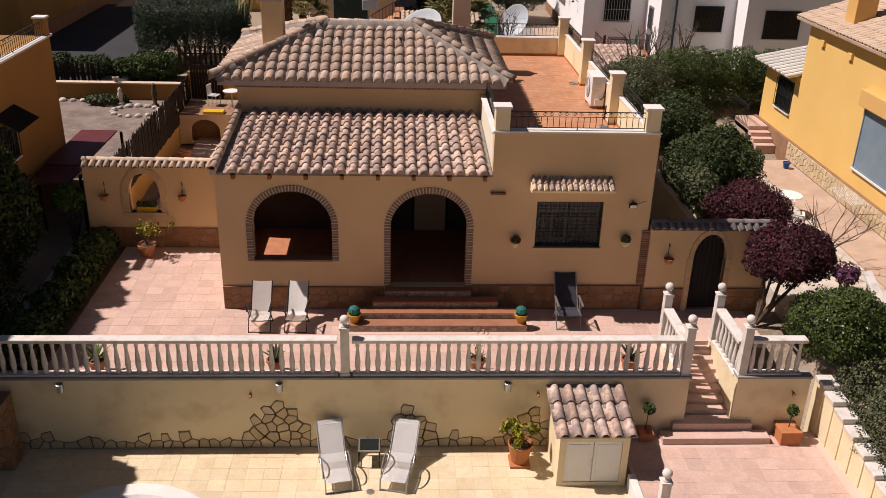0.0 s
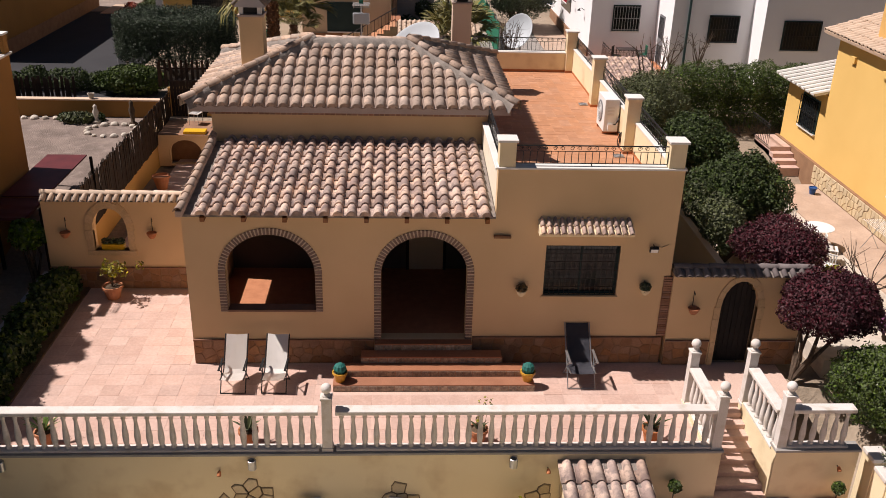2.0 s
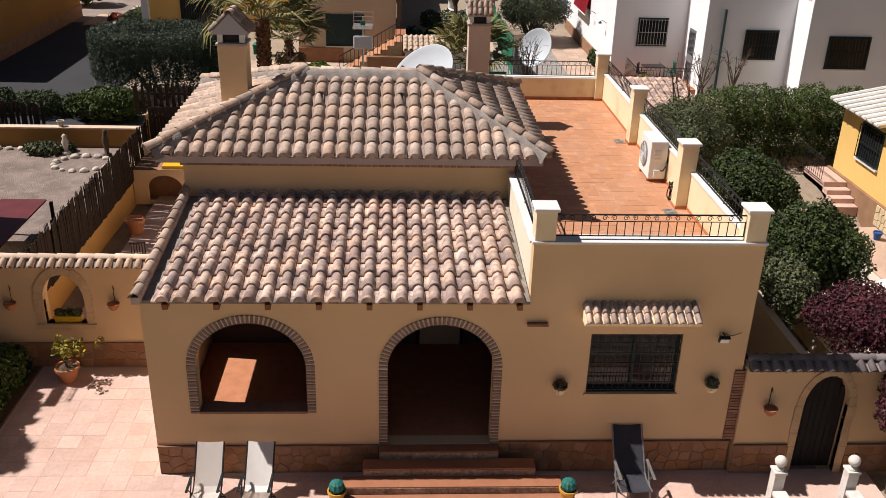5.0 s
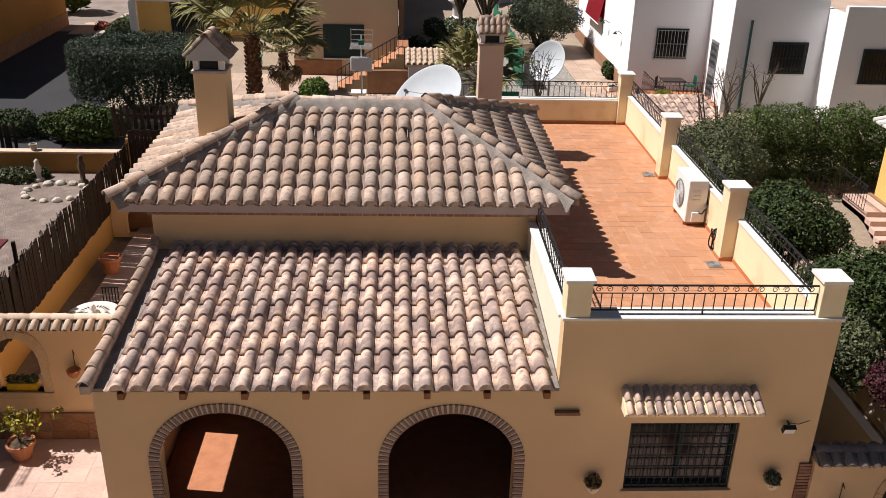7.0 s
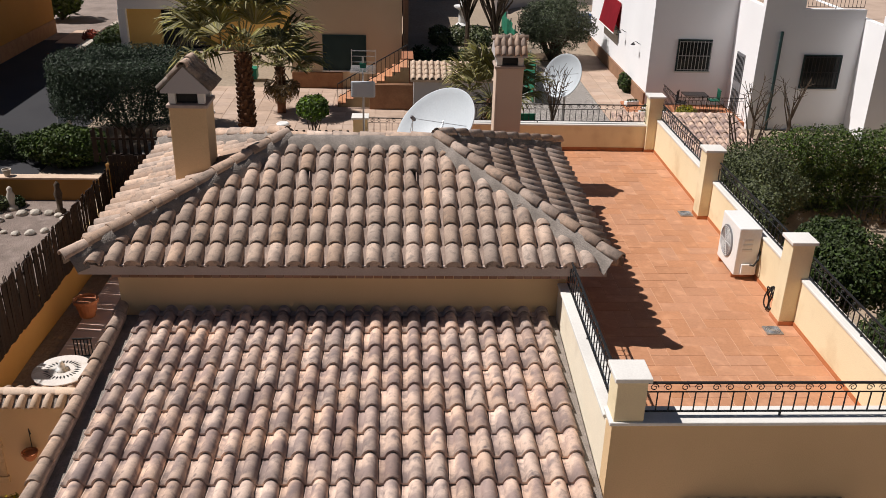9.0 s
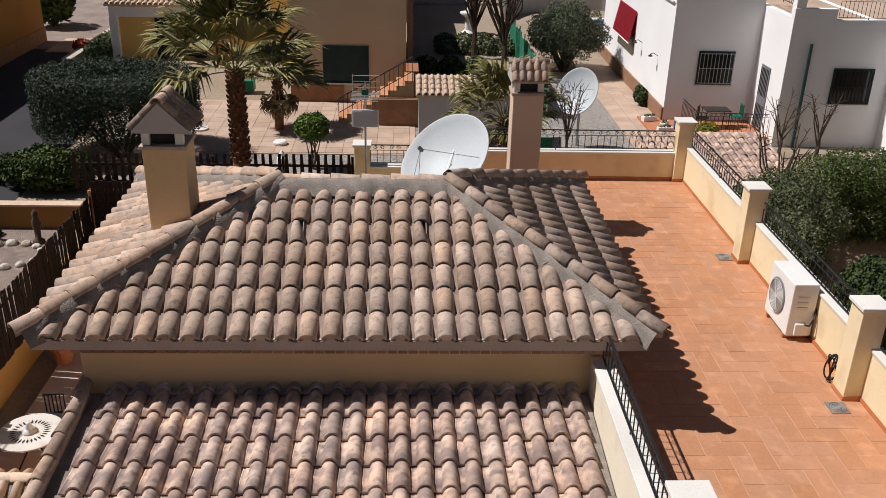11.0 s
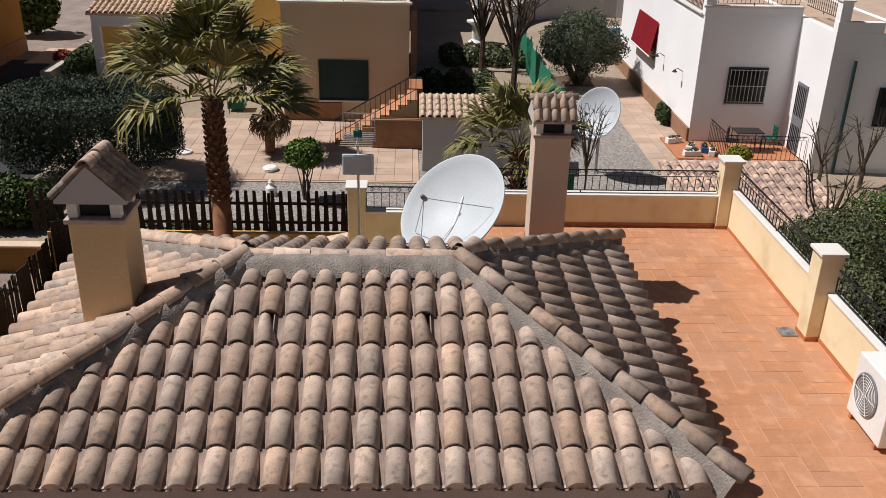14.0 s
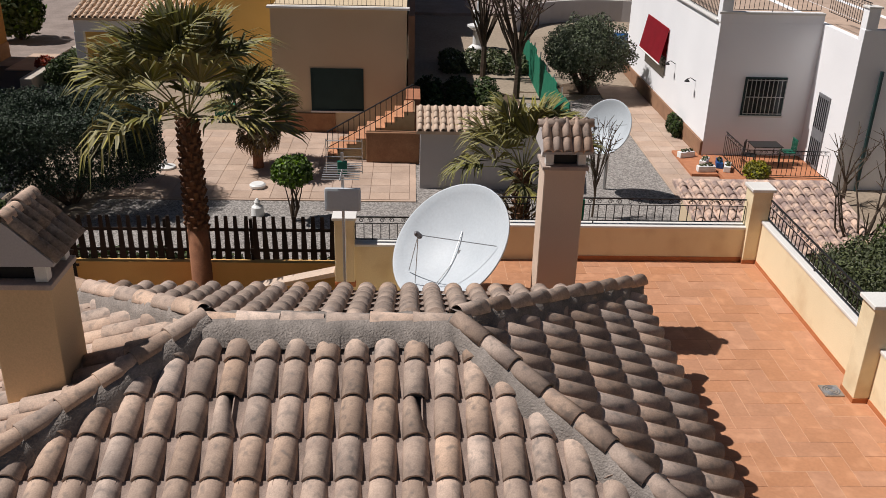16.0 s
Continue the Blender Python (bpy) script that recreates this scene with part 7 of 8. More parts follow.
for i in range(9):
    bm = bmesh.new()
    tube(bm, [(15.15, 33.75 + i * .42, 3.68), (20, 33.75 + i * .42, 4.7)], 0.06, 6)
    part("roof_rib", bm, WHITECAP, yel)
bm = bmesh.new()
softbox(bm, 16.0, 16.75, 31.1, 31.8, 5.9, 8.3, 0.02)
part("chimney", bm, ORANGE, yel)
for i, (x, y) in enumerate(((12.7, 28.4), (13.2, 26.6), (12.6, 25.4))):
    slat_chair(pose(x, y, 0.36, 0, 0, 70 * i), "white metal garden chair on the pale gravel", PLASTICWHITE)
lt = thing("round_table", "round white garden table in the east garden", "table", pose(13.2, 27.6, 0.36))
bm = bmesh.new()
lathe(bm, [(0.45, 0.70), (0.47, 0.71), (0.47, 0.73), (0.02, 0.735)], 28)
part("tabletop", bm, PLASTICWHITE, lt)
bm = bmesh.new()
tube(bm, [(0, 0, 0), (0, 0, .7)], 0.03, 8)
part("pedestal", bm, METAL, lt)
dry = thing("clothes_airer", "white folding clothes airer by the yellow villa", "clothes airer", pose(14.9, 26.9, 0.42))
bm = bmesh.new()
for i in range(9):
    tube(bm, [(-.28 + i * .07, -0.8, 0.9), (-.28 + i * .07, 0.8, 0.9)], 0.006, 4)
part("rack", bm, PLASTICWHITE, dry)
for s in (-1, 1):
    bm = bmesh.new()
    tube(bm, [(-.28, s * .6, 0), (.28, s * .6, 0.9)], 0.01, 5)
    tube(bm, [(.28, s * .6, 0), (-.28, s * .6, 0.9)], 0.01, 5)
    part("legs", bm, METAL, dry)
bk = pot("blue_bucket", pose(15.1, 32.2, 0.42), 0.14, 0.26, BLUE, "blue plastic bucket by the garden steps", False)
es = thing("outside_stair", "white-railed outside stair of the east garden", "stair", kind="structure")
for i in range(8):
    bm = bmesh.new()
    softbox(bm, 12.6, 14.0, 20.2 - i * .3, 20.5 - i * .3, -1.0, 0.3 - i * .15, 0.01)
    part("tread", bm, STEP, es)
balustrade("balustrade", (12.4, 20.6, 0.7), (12.4, 17.8, -0.5), "cream balustrade down the east garden stair", 10)

# ---- trees and shrubs ----
def shrub(name, label, lumps, n, size, mat, seed, base, tips=None, r=0.05, flowers=0, category="shrub", group=""):
    t = thing(name, label, category, pose(*base), group=group)
    L = [((c[0] - base[0], c[1] - base[1], c[2] - base[2]), rr) for c, rr in lumps]
    bm = bmesh.new()
    bent_limbs(bm, (0, 0, -0.05), [tuple(np.array(c) * 0.9) for c, _ in L] if tips is None else tips, r, seed)
    part("trunk", bm, BARK, t)
    foliage("crown", L, n, size, mat, seed, t, fill=0.35)
    if flowers:
        foliage("blossom", [(c, (rr[0] * 1.03, rr[1] * 1.03, rr[2] * 1.03)) for c, rr in L], flowers, size * 1.1, FLOWER, seed + 1, t, fill=0.0, long=1.0)
    return t


def lumpy(c, r, n, seed, k=0.55):
    """A round crown as one body and smaller lumps on it."""
    g2 = rng(seed)
    out = [(c, (r[0] * .85, r[1] * .85, r[2] * .85))]
    for _ in range(n):
        d = g2.normal(size=3)
        d /= np.linalg.norm(d)
        d[2] = abs(d[2]) * .9 - .25
        out.append((tuple(np.array(c) + d * np.array(r) * .6), tuple(np.array(r) * k * g2.uniform(.75, 1.1))))
    return out


shrub("clipped_tree", "dark green clipped round tree by the boundary", lumpy((10.4, 27.3, 2.35), (1.35, 1.35, 1.4), 9, 1), 36000, 0.055, LEAF_DK, 1, (10.3, 27.4, 0.1), r=0.12, category="tree")
shrub("clipped_tree", "dark green clipped tree beside the roof terrace", lumpy((10.05, 31.0, 2.65), (1.3, 1.6, 1.15), 9, 2), 34000, 0.055, LEAF_DK, 2, (10.0, 31.1, 0.4), r=0.12, category="tree")
shrub("purple_tree", "small purple-leaved tree by the gate wall", lumpy((10.25, 20.75, 2.05), (1.2, 1.2, 0.95), 13, 3, .5), 40000, 0.042, LEAF_PU, 3, (9.75, 20.75, 0.0), [(-.1, -.1, 1.6), (.3, .2, 1.7), (.8, -.2, 1.9), (.1, .4, 1.9), (1.1, .1, 1.8)], 0.07, category="tree")
shrub("purple_shrub", "reddish purple shrub behind the gate wall", lumpy((10.5, 24.2, 1.9), (1.35, 1.3, 0.9), 8, 4, .5), 26000, 0.042, LEAF_PU, 4, (10.5, 24.2, 0.0), r=0.05)
shrub("flowering_bush", "green bush dotted with white flowers", lumpy((11.0, 18.9, 0.95), (1.45, 1.2, 1.1), 9, 5, .5), 38000, 0.042, LEAF_MD, 5, (11.0, 18.9, -0.1), r=0.04, flowers=90)
shrub("hedge", "dry grey-green hedge on the stepped boundary", [((11.3 + .15 * (i % 2), 17.4 - i * .75, -0.15 - .12 * i), (0.95, 0.75, 0.95)) for i in range(9)], 40000, 0.042, LEAF_OL, 6, (11.3, 15.0, -1.0), [(0, 1, .5), (0, -1, .2)], 0.04)
shrub("hedge", "thick green hedge behind the east garden", [((11.6 + i * .72, 38.4 + .2 * (i % 2), 2.75 + .1 * (i % 3) - 1.1 * k), (0.85, 0.9, 0.85)) for k in range(2) for i in range(8)], 70000, 0.045, LEAF_MD, 7, (14.5, 37.6, 0.6), [(-1, 0, 1), (1, 0, 1)], 0.05)
shrub("olive_shrub", "loose olive-green shrub beside the roof terrace", lumpy((10.0, 36.6, 2.6), (1.6, 1.8, 1.3), 10, 8, .5), 30000, 0.042, LEAF_OL, 8, (10.0, 36.6, 0.7), r=0.06)
shrub("clipped_hedge", "olive-green clipped hedge block under the parapet", [((9.4 + .25 * (i % 2), 25.6 + i * .85, 1.9), (0.62, .7, .75)) for i in range(3)] + [((9.3, 34.0 + i * .8, 2.6), (.6, .7, .8)) for i in range(2)], 24000, 0.05, LEAF_OL, 9, (9.4, 27.5, 0.0), [(0, -1, 1.5), (0, 1, 1.5)], 0.04)
disc = [((-10.05 + r * 1.27 * math.cos(a * 6.283 / k), 45.1 + r * 0.95 * math.sin(a * 6.283 / k), z), (0.44, 0.44, 0.38)) for r, k in ((1.9, 26), (1.5, 20), (1.1, 14), (0.7, 8), (0.2, 3)) for a in range(k) for z in ((3.85, 3.45, 3.05, 2.7, 2.4) if r > 1.6 else (3.85 if r > 1.0 else 3.5,))]
shrub("topiary_tree", "broad flat-clipped dark topiary tree on many stems", disc, 120000, 0.042, LEAF_BL, 10, (-9.95, 44.8, 1.15), [tuple((1.5 * math.cos(a) - .4, 1.2 * math.sin(a) + .3, 1.8)) for a in (0.2, 1.2, 2.1, 2.9, 3.8, 4.6, 5.6)], 0.08, category="tree")
shrub("green_bush", "bright green bush behind the yard wall", lumpy((-11.2, 41.6, 1.85), (1.6, 1.0, 0.75), 10, 11, .45), 16000, 0.08, LEAF_MD, 11, (-11.6, 41.9, 1.1))
shrub("round_shrub", "glossy green round shrub on bare stems", lumpy((-3.25, 43.5, 2.75), (0.66, 0.62, 0.52), 11, 13, .42), 5200, 0.075, LEAF_BR, 13, (-3.3, 43.5, 1.2), r=0.03)
shrub("garden_tree", "dense grey-green tree by the far garden", lumpy((7.6, 58.0, 3.2), (2.1, 2.0, 1.75), 16, 14, .45), 34000, 0.06, LEAF_SG, 14, (7.6, 58.2, 1.2), r=0.10, category="tree")
shrub("hedge", "shaded green hedge along the terrace bed", [((-8.85, 18.4 + i * .8, 0.35 + .15 * (i % 2)), (0.5, .6, .5)) for i in range(9)], 15000, 0.085, LEAF_MD, 15, (-8.8, 21.5, 0.0), [(0, -1, .3), (0, 1, .3)], 0.03)
shrub("hedge", "dark hedge on the west boundary by the pool", [((-10.0, 12.0 + i * .85, 0.2 + .2 * (i % 2)), (0.8, .75, 1.0)) for i in range(11)], 24000, 0.06, LEAF_DK, 16, (-10.0, 16, -1.2), [(0, -1, .8), (0, 1, .8)], 0.04)
shrub("dark_bush", "tall dark bush beside the west hedge wall", lumpy((-10.95, 19.8, 2.1), (1.2, 2.2, 2.5), 12, 17, .5), 22000, 0.075, LEAF_DK, 17, (-10.6, 20.3, -0.1))
shrub("dark_bush", "dark bush in the west garden", lumpy((-11.05, 23.0, 2.0), (1.2, 1.4, 2.4), 10, 18, .5), 16000, 0.075, LEAF_DK, 18, (-11.0, 23.6, -0.1))
# out-of-view trees added only to cast shade on pool terrace and terrace edge
shrub("west_trees", "added unseen tree row that shades the west of pool and terrace", [((-11.9, 9.5 + i * 1.5, 3.4 + .4 * (i % 2)), (1.15, 1.15, 2.5)) for i in range(6)] + [((-14.2, 18.4 + i * 1.5, 5.6 + .5 * (i % 2)), (1.2, 1.2, 3.0)) for i in range(5)], 60000, 0.22, LEAF_DK, 28, (-12.4, 13.5, -1.6), [(0, -3, 3.5), (0, 0, 3.5), (0, 3, 3.5), (-1.6, 6, 5.5), (-1.6, 9, 5.5)], 0.1, category="trees")
shrub("climber", "pale yellow-green climber beside the maroon roof", lumpy((-9.9, 25.7, 1.5), (.55, .5, .5), 6, 19, .5), 2500, 0.07, LEAF_BR, 19, (-9.9, 25.7, -0.1))
shrub("yard_shrub", "low green shrub among the yard rocks", lumpy((-12.6, 38.3, 1.1), (.7, .5, .3), 4, 20, .5), 1800, 0.07, LEAF_OL, 20, (-12.6, 38.3, 0.8))
shrub("yucca_clump", "green yucca clump beside the far lane", lumpy((-20.5, 68.0, 2.6), (1.5, 1.5, 1.5), 6, 21, .5), 3500, 0.2, LEAF_MD, 21, (-20.5, 68.0, 1.1))
shrub("red_shrub", "red-flowered shrub by the lane", lumpy((-16.3, 60.2, 1.7), (.5, .5, .45), 4, 22, .5), 1200, 0.08, surf("red_flower", (0.35, 0.03, 0.02), (0.2, 0.05, 0.02), 0.6, rnd=0.3, island=True), 22, (-16.3, 60.2, 1.1))
shrub("garden_plants", "mixed low plants round the fountain", [((1.9 + 1.1 * (i % 4), 61.5 + 1.1 * (i // 4), 1.6), (.55, .5, .4)) for i in range(12)], 7000, 0.1, LEAF_OL, 23, (3.2, 62, 1.2), [(0, 0, .3)], 0.02, flowers=160)
shrub("wall_bush", "dark bush along the white villa's base", [((9.95, 51.9 + i * .6, 1.65), (.22, .3, .42)) for i in range(2)], 900, 0.08, LEAF_DK, 24, (9.9, 52, 1.25), [(0, 0, .3)], 0.02)
shrub("terrace_bush", "small yellow-green bush by the terrace railing", lumpy((11.25, 47.0, 1.7), (.5, .42, .42), 6, 25, .45), 1800, 0.06, LEAF_YE, 25, (11.25, 47.0, 1.25))
shrub("flower_clump", "magenta flowers beside the white gravel", lumpy((12.6, 21.9, 0.9), (.4, .4, .4), 4, 26, .5), 900, 0.06, surf("magenta_flower", (0.17, 0.035, 0.13), (0.09, 0.05, 0.06), 0.6, rnd=0.3, island=True), 26, (12.6, 21.9, 0.3))
shrub("yellow_clump", "yellow-green leafy clump in the east garden", lumpy((12.3, 24.6, 0.8), (.45, .4, .4), 4, 27, .5), 900, 0.08, LEAF_YE, 27, (12.3, 24.6, 0.3))


def bare_tree(base, h, spread, seed, label, n=10, red=False, stem=1.0):
    t = thing("bare_tree", label, "tree", pose(*base))
    g2 = rng(seed)
    bm = bmesh.new()
    tube(bm, [(0, 0, -.1), (0.03, 0, h * .3), (0, .04, h * .45)], h * .03 * stem, 6, r2=h * .02 * stem)
    ends = []
    for i in range(n):
        a = i * 2.4
        tip = Vector((math.cos(a) * spread * g2.uniform(.5, 1), math.sin(a) * spread * g2.uniform(.5, 1), h * g2.uniform(.75, 1.05)))
        s = Vector((0, 0, h * g2.uniform(.25, .45)))
        mid = s.lerp(tip, .5) + Vector((g2.normal(), g2.normal(), 0)) * .08 * spread
        tube(bm, [s, mid, tip], h * .013 * stem, 5, r2=h * .004 * stem)
        ends += [(mid, tip)]
    for mid, tip in ends:
        for _ in range(4):
            a = mid.lerp(tip, g2.uniform(.1, .9))
            tube(bm, [a, a + Vector((g2.normal(), g2.normal(), abs(g2.normal()) + .4)) * spread * .22], h * .005, 4, r2=h * .002)
    part("framework", bm, BARK, t)
    if red:
        foliage("buds", [(tuple(tip), (spread * .25, spread * .25, h * .1)) for _, tip in ends], 500, 0.06, LEAF_PU, seed, t, fill=.8)


shrub("passage_plants", "dark shrubs in the shaded passage garden", [((0.8 + 1.2 * (i % 3), 52.5 + 1.3 * (i // 3), 1.6), (.55, .6, .45)) for i in range(15)], 9000, 0.09, LEAF_DK, 29, (2.0, 55, 1.2), [(0, 0, .3)], 0.02)
shrub("bed_plants", "low grey-green plants in the gravel bed", [((-8.2 + 1.25 * i, 39.7 + .5 * (i % 2), 1.42), (.4, .35, .28)) for i in range(13)], 4500, 0.07, LEAF_OL, 36, (-3, 40, 1.2), [(0, 0, .2)], 0.02)
shrub("dark_hedge", "dark untrimmed hedge along the lane behind the yard wall", [((-16.8 + .95 * i, 42.3 + .35 * (i % 3), 1.45 + .2 * (i % 2)), (.6, .8, .5)) for i in range(6)], 15000, 0.06, LEAF_DK, 38, (-14.5, 42.0, 1.1), [(-1, 0, .4), (1, 0, .4)], 0.03)
shrub("yard_plants", "dark low plants before the yard wall", [((-13.2 + .62 * i, 38.6, 0.98), (.34, .26, .26)) for i in range(3)], 2200, 0.06, LEAF_DK, 44, (-12.0, 38.55, 0.85), [(0, 0, .2)], 0.02)
shrub("lane_hedge", "small dark hedge on the lane wall by the outbuilding", [((-15.2 + .1 * (i % 2), 58.6 + .7 * i, 1.65), (.55, .55, .6)) for i in range(5)], 6000, 0.08, LEAF_DK, 39, (-15.2, 59.5, 1.1), [(0, 0, .3)], 0.03)
shrub("dark_bush", "dark shrubs in the shade behind the picket fence", [((-8.6 + .9 * i, 39.2, 1.75), (.55, .4, .6)) for i in range(5)], 7000, 0.07, LEAF_DK, 37, (-7, 39.2, 1.2), [(0, 0, .3)], 0.03)
bare_tree((4.5, 57.2, 1.2), 5.2, 1.5, 31, "slender leafless tree in the garden behind", 26, True)
bare_tree((3.3, 60.5, 1.2), 5.0, 1.2, 43, "dark leafless tree in the shaded garden", 16, True)
bare_tree((13.4, 45.4, 1.0), 2.5, 0.9, 32, "pruned bare fig tree beside the white villa", 7)
bare_tree((14.7, 45.2, 1.0), 2.7, 0.8, 42, "pruned bare fig tree beside the white villa", 8)
bare_tree((5.35, 44.0, 1.2), 3.0, 0.6, 33, "slender bare twiggy shrub before the dish", 26, stem=0.4)
bare_tree((12.7, 23.3, 0.3), 1.9, 1.3, 34, "bare budding shrub in the east garden", 10)
bare_tree((11.0, 39.5, 0.9), 3.2, 1.0, 35, "bare branched tree rising over the olive shrub", 10)


# ---- palms ----
def frond_mesh(name, stalk, fan, n, mat, seed, droop=0.35):
    """A fan palm leaf: stalk along +x, then ribs in a fan."""
    g2 = rng(seed)
    bm = bmesh.new()
    tube(bm, [(0, 0, 0), (stalk * .5, 0, .05), (stalk, 0, .02)], 0.02, 5, r2=0.012)
    hub = Vector((stalk, 0, 0.02))
    for i in range(n):
        a = math.radians(-84 + 168 * i / (n - 1))
        l = fan * (0.72 + 0.28 * math.cos(a * .6)) * g2.uniform(.92, 1.05)
        d = Vector((math.cos(a), math.sin(a) * 0.82, 0.34 * abs(math.sin(a)) + 0.08 * g2.normal()))
        s = Vector((-math.sin(a), math.cos(a), 0))
        fold = Vector((0, 0, .018))
        a0, a1 = hub + d * .04, hub + d * l * .64 + Vector((0, 0, -.05 * droop * l))
        a2 = hub + d * l * .85 + Vector((0, 0, -.30 * droop * l))
        tip = hub + d * l * .97 + Vector((0, 0, -.85 * droop * l * g2.uniform(.5, 1.2)))
        w0, w1, w2 = .008, .044 * fan, .018 * fan
        for side in (-1, 1):
            v = [bm.verts.new(p) for p in (a0, a0 + s * w0 * side, a1 + s * w1 * side + fold, a1)]
            bm.faces.new(v if side > 0 else v[::-1])
            x = [bm.verts.new(p) for p in (a1, a1 + s * w1 * side + fold, a2 + s * w2 * side, a2)]
            bm.faces.new(x if side > 0 else x[::-1])
            y = [bm.verts.new(p) for p in (a2, a2 + s * w2 * side, tip)]
            bm.faces.new(y if side > 0 else y[::-1])
    me = bpy.data.meshes.new(name)
    bm.to_mesh(me)
    bm.free()
    me.materials.append(mat)
    return me


def palm(base, trunk_h, r0, r1, n, stalk, fan, label, seed, dead=8, bare=0.3):
    p = thing("fan_palm", label, "palm tree", pose(*base))
    g2 = rng(seed)
    bm = bmesh.new()
    prof = []
    k = int(trunk_h / 0.12)
    low = bmesh.new()
    lathe(low, [(r0 * 1.08, 0), (r0, 0.2), (r0 + (r1 - r0) * bare + 0.012, trunk_h * bare), (r0 * .6, trunk_h * bare + .02)], 14)
    part("lower_trunk", low, PALMSKIN, p, "smooth reddish lower trunk", True)
    for i in range(k + 1):
        z = trunk_h * i / k
        prof.append(((r0 + (r1 - r0) * i / k) * (1 + (0.10 if i % 2 else -0.04) * (z > trunk_h * bare)), z))
    lathe(bm, prof, 12)
    part("trunk", bm, PALMBARK, p)
    bm = bmesh.new()
    for i in range(int(trunk_h * 26)):
        a, z = i * 2.4, trunk_h * (bare + (1 - bare) * i / (trunk_h * 26))
        rr = r0 + (r1 - r0) * z / trunk_h
        softbox(bm, -.045, .045, 0, .05, -.03, .08, 0.01, pose(rr * math.cos(a), rr * math.sin(a), z, -25, 0, math.degrees(a) - 90))
    part("leaf_base", bm, PALMBARK, p, "cut leaf bases up the trunk")
    meshes = [frond_mesh("frond", stalk, fan, 34, LEAF_PALM, seed + i, .22 + .24 * i) for i in range(3)]
    dry = frond_mesh("dry_frond", stalk * .8, fan * .8, 22, LEAF_DEAD, seed + 9, .9)
    for i in range(n):
        a, e = i * 137.5 + g2.normal() * 8, 82 - 88 * ((i + .5) / n) ** 0.9 + g2.normal() * 6
        piece("frond", meshes[i % 3], p, pose(0, 0, trunk_h - .02) @ pose(0, 0, 0, 0, 0, a) @ pose(0.05, 0, 0, g2.normal() * 12, -e, 0))
    for i in range(dead):
        piece("dry_frond", dry, p, pose(0, 0, trunk_h - .15) @ pose(0, 0, 0, 0, 0, i * 360 / max(dead, 1) + 20 * g2.normal()) @ pose(0.05, 0, 0, 0, 62 + 8 * g2.normal(), 0))
    return p


palm((-4.6, 38.0, 0.9), 5.0, 0.24, 0.185, 22, 1.25, 1.28, "tall fan palm with smooth reddish lower trunk by the fence", 50, 0, 0.5)
palm((-4.95, 47.9, 1.3), 1.9, 0.17, 0.15, 20, 0.8, 0.9, "half-withered small fan palm with hanging dry fronds", 70, 9)
palm((2.78, 40.6, 1.2), 2.75, 0.2, 0.17, 18, 1.0, 1.1, "short fan palm behind the rear parapet", 60, 3)

bm = bmesh.new()
box(bm, 0, 1.6, -0.14, 0.14, 0, 0.09)
cs = thing("stair_coping", "pink tiled coping rising beside the terrace stair", "coping", along((-2.95, 35.4, 3.22), (-1.36, 35.4, 3.22)) @ pose(0, 0, 0, 0, -13, 0), kind="structure")
part("coping", bm, TILE_L, cs)
bm = bmesh.new()
box(bm, -2.95, -1.41, 35.32, 35.48, 0.0, 3.2)
setting("wall_stair", bm, YELLOW, "yellow stucco wall beside the terrace stair", "wall")

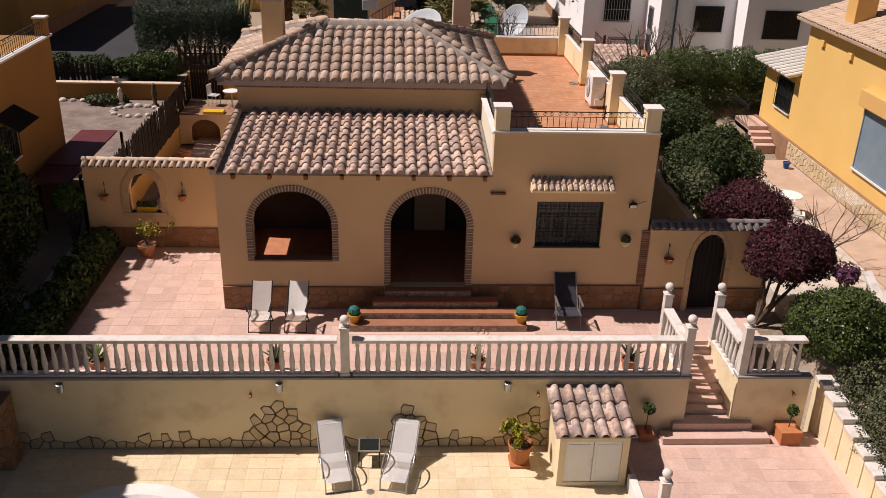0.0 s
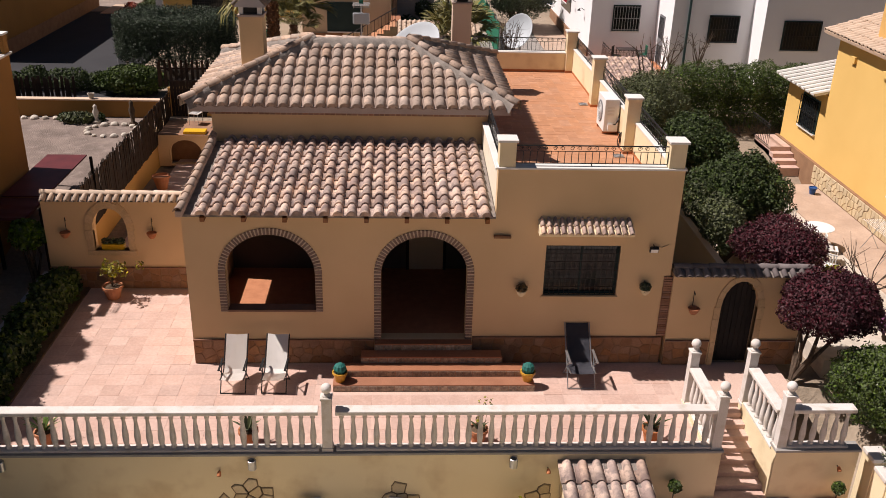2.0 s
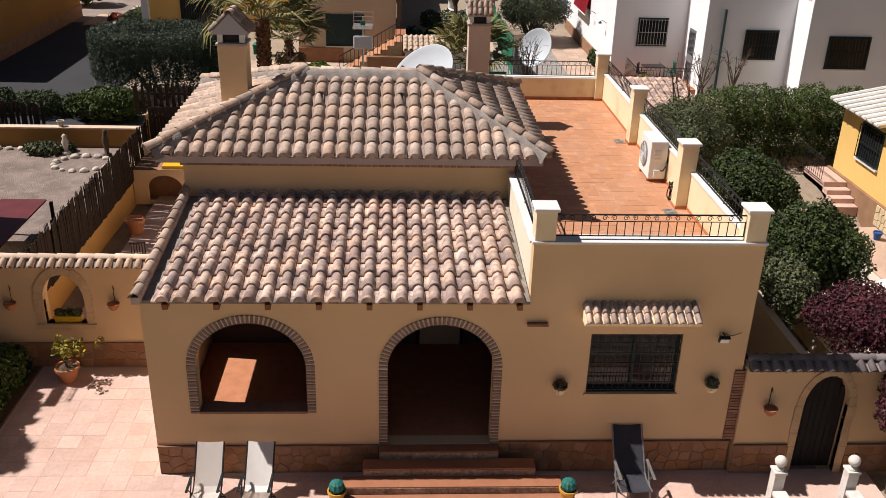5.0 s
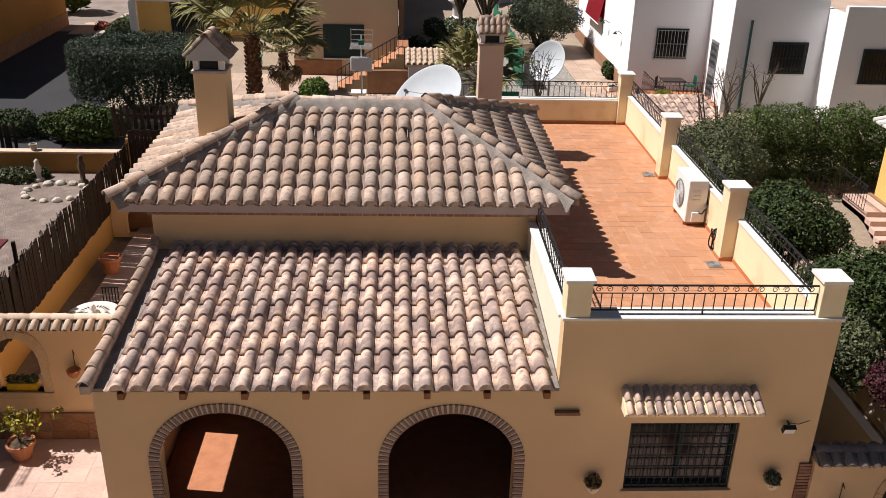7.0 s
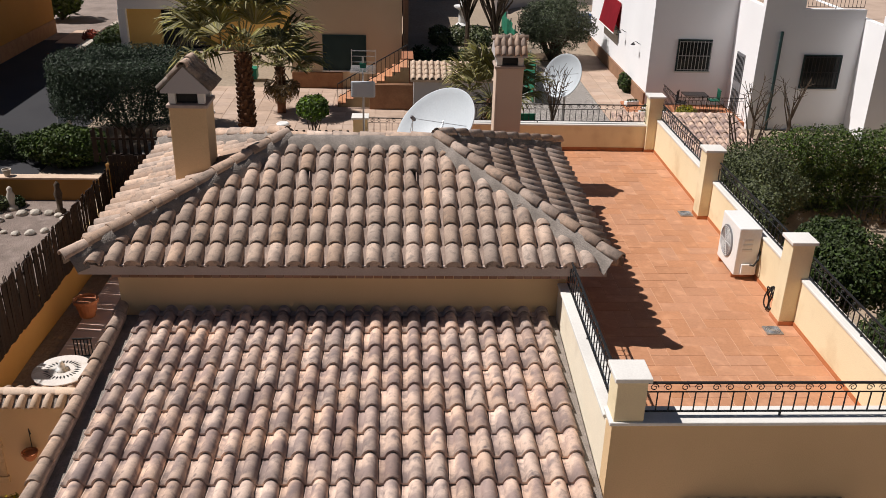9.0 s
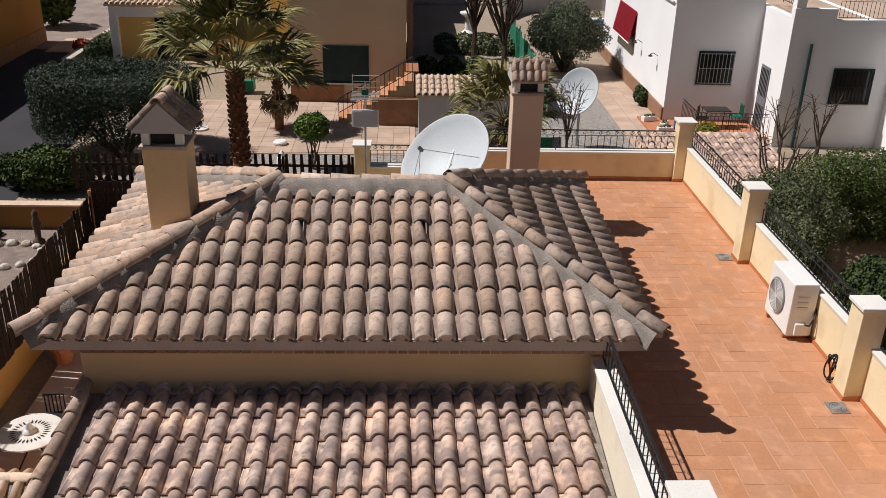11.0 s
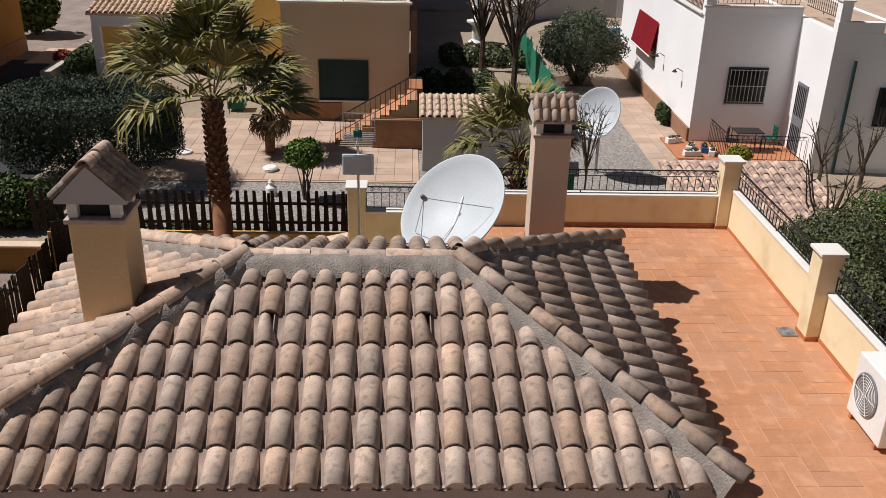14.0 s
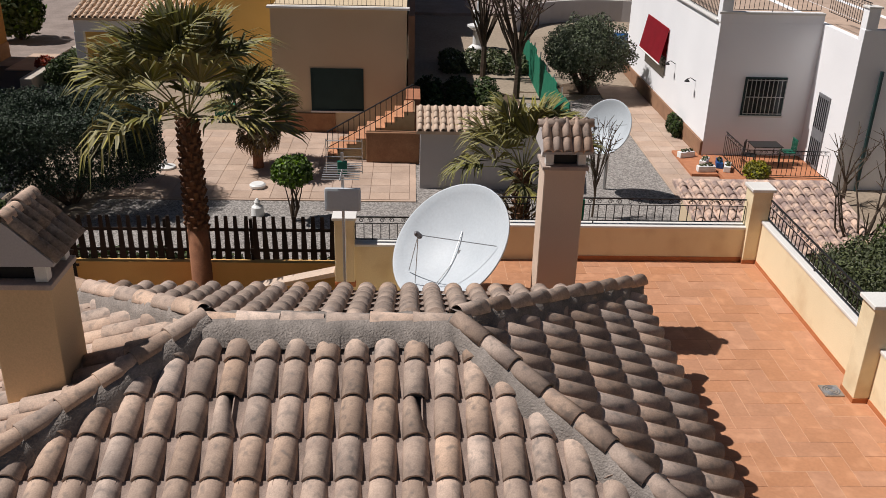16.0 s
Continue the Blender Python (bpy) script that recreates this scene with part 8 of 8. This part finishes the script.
# ---- floor tiles ----
def floor_tiles(parent, cells, z, mat, name="tile", limit=300, gap=0.0025, thick=0.0025):
    """Tiles over cells (x, y, w, d): the first ones as pieces, the rest joined."""
    shapes, rest = {}, []
    for i, (x, y, w, d) in enumerate(cells):
        key = (round(w, 2), round(d, 2))
        if key not in shapes:
            bm = bmesh.new()
            vs = box(bm, gap, w - gap, gap, d - gap, -0.01, thick)
            for vv in vs[4:]:
                vv.co.x += 0.003 if vv.co.x < w / 2 else -0.003
                vv.co.y += 0.003 if vv.co.y < d / 2 else -0.003
            shapes[key] = mesh_of(name, bm, mat)
        if i < limit:
            piece(name, shapes[key], parent, pose(x, y, z + 0.0015 * ((i * 7) % 3)))
        else:
            rest.append((key, pose(x, y, z)))
    for n, (key, me) in enumerate(shapes.items()):
        ms = [m for k, m in rest if k == key]
        if ms:
            ob = joined_tiles(name + "s_rest", ms, me, parent)
            for p in ob.data.polygons:
                p.use_smooth = False


cells = []
S = 0.44
for j in range(16):
    for i in range(8):
        cells.append((-8.25 + i * S, 17.9 + j * S, S, S))
near = [(x, y, w, d) for x, y, w, d in cells if y < 25.3]
strip = [(-8.25 + 8 * S + i * S, 17.9 + j * S, S, S) for j in range(8) for i in range(26) if -8.25 + 8 * S + i * S < 6.3 and not (-1.35 < -8.25 + 8 * S + i * S + S / 2 < 3.5 and 17.9 + j * S > 20.0)]
floor_tiles(terrace, near + strip, -0.012, PINK)
S = 0.40
floor_tiles(pool_terrace, sorted([(-8.6 + i * S, 13.2 + j * S, S, S) for i in range(34) for j in range(11) if not (3.5 < -8.6 + i * S + .2 < 5.3 and 13.2 + j * S > 15.9) and (-8.6 + i * S + 5.4) ** 2 + (13.4 + j * S - 14.15) ** 2 > 4.2], key=lambda c: -c[1]), -1.672, SAND)
S = 0.42
floor_tiles(side_terrace, [(5.45 + i * S, 12.8 + j * S, S, S) for i in range(11) for j in range(11) if not (13.0 + j * S > 16.9 and 6.3 < 5.45 + i * S + .2 < 9.0)], -1.312, PINK)
# roof terrace: two-to-one tiles in a herringbone
cells = []
W = 0.30
for j in range(-1, 46):
    for i in range(-1, 26):
        k = (i - j) % 4
        if k not in (0, 3):
            continue
        x, y = -1.2 + i * W, 21.8 + j * W
        w, d = (2 * W, W) if k == 0 else (W, 2 * W)
        lo = 2.78 if y + d / 2 < 25.5 else (3.0 if y < 30.9 else 0.3)
        x0, x1, y0, y1 = max(x, lo), min(x + w, 6.605), max(y, 21.79), min(y + d, 35.28)
        if x1 - x0 > 0.06 and y1 - y0 > 0.06:
            cells.append((x0, y0, x1 - x0, y1 - y0))
cells.sort(key=lambda c: c[0] < 2.6)
floor_tiles(terrace_slab, cells, 3.96, DECK, gap=0.0025)
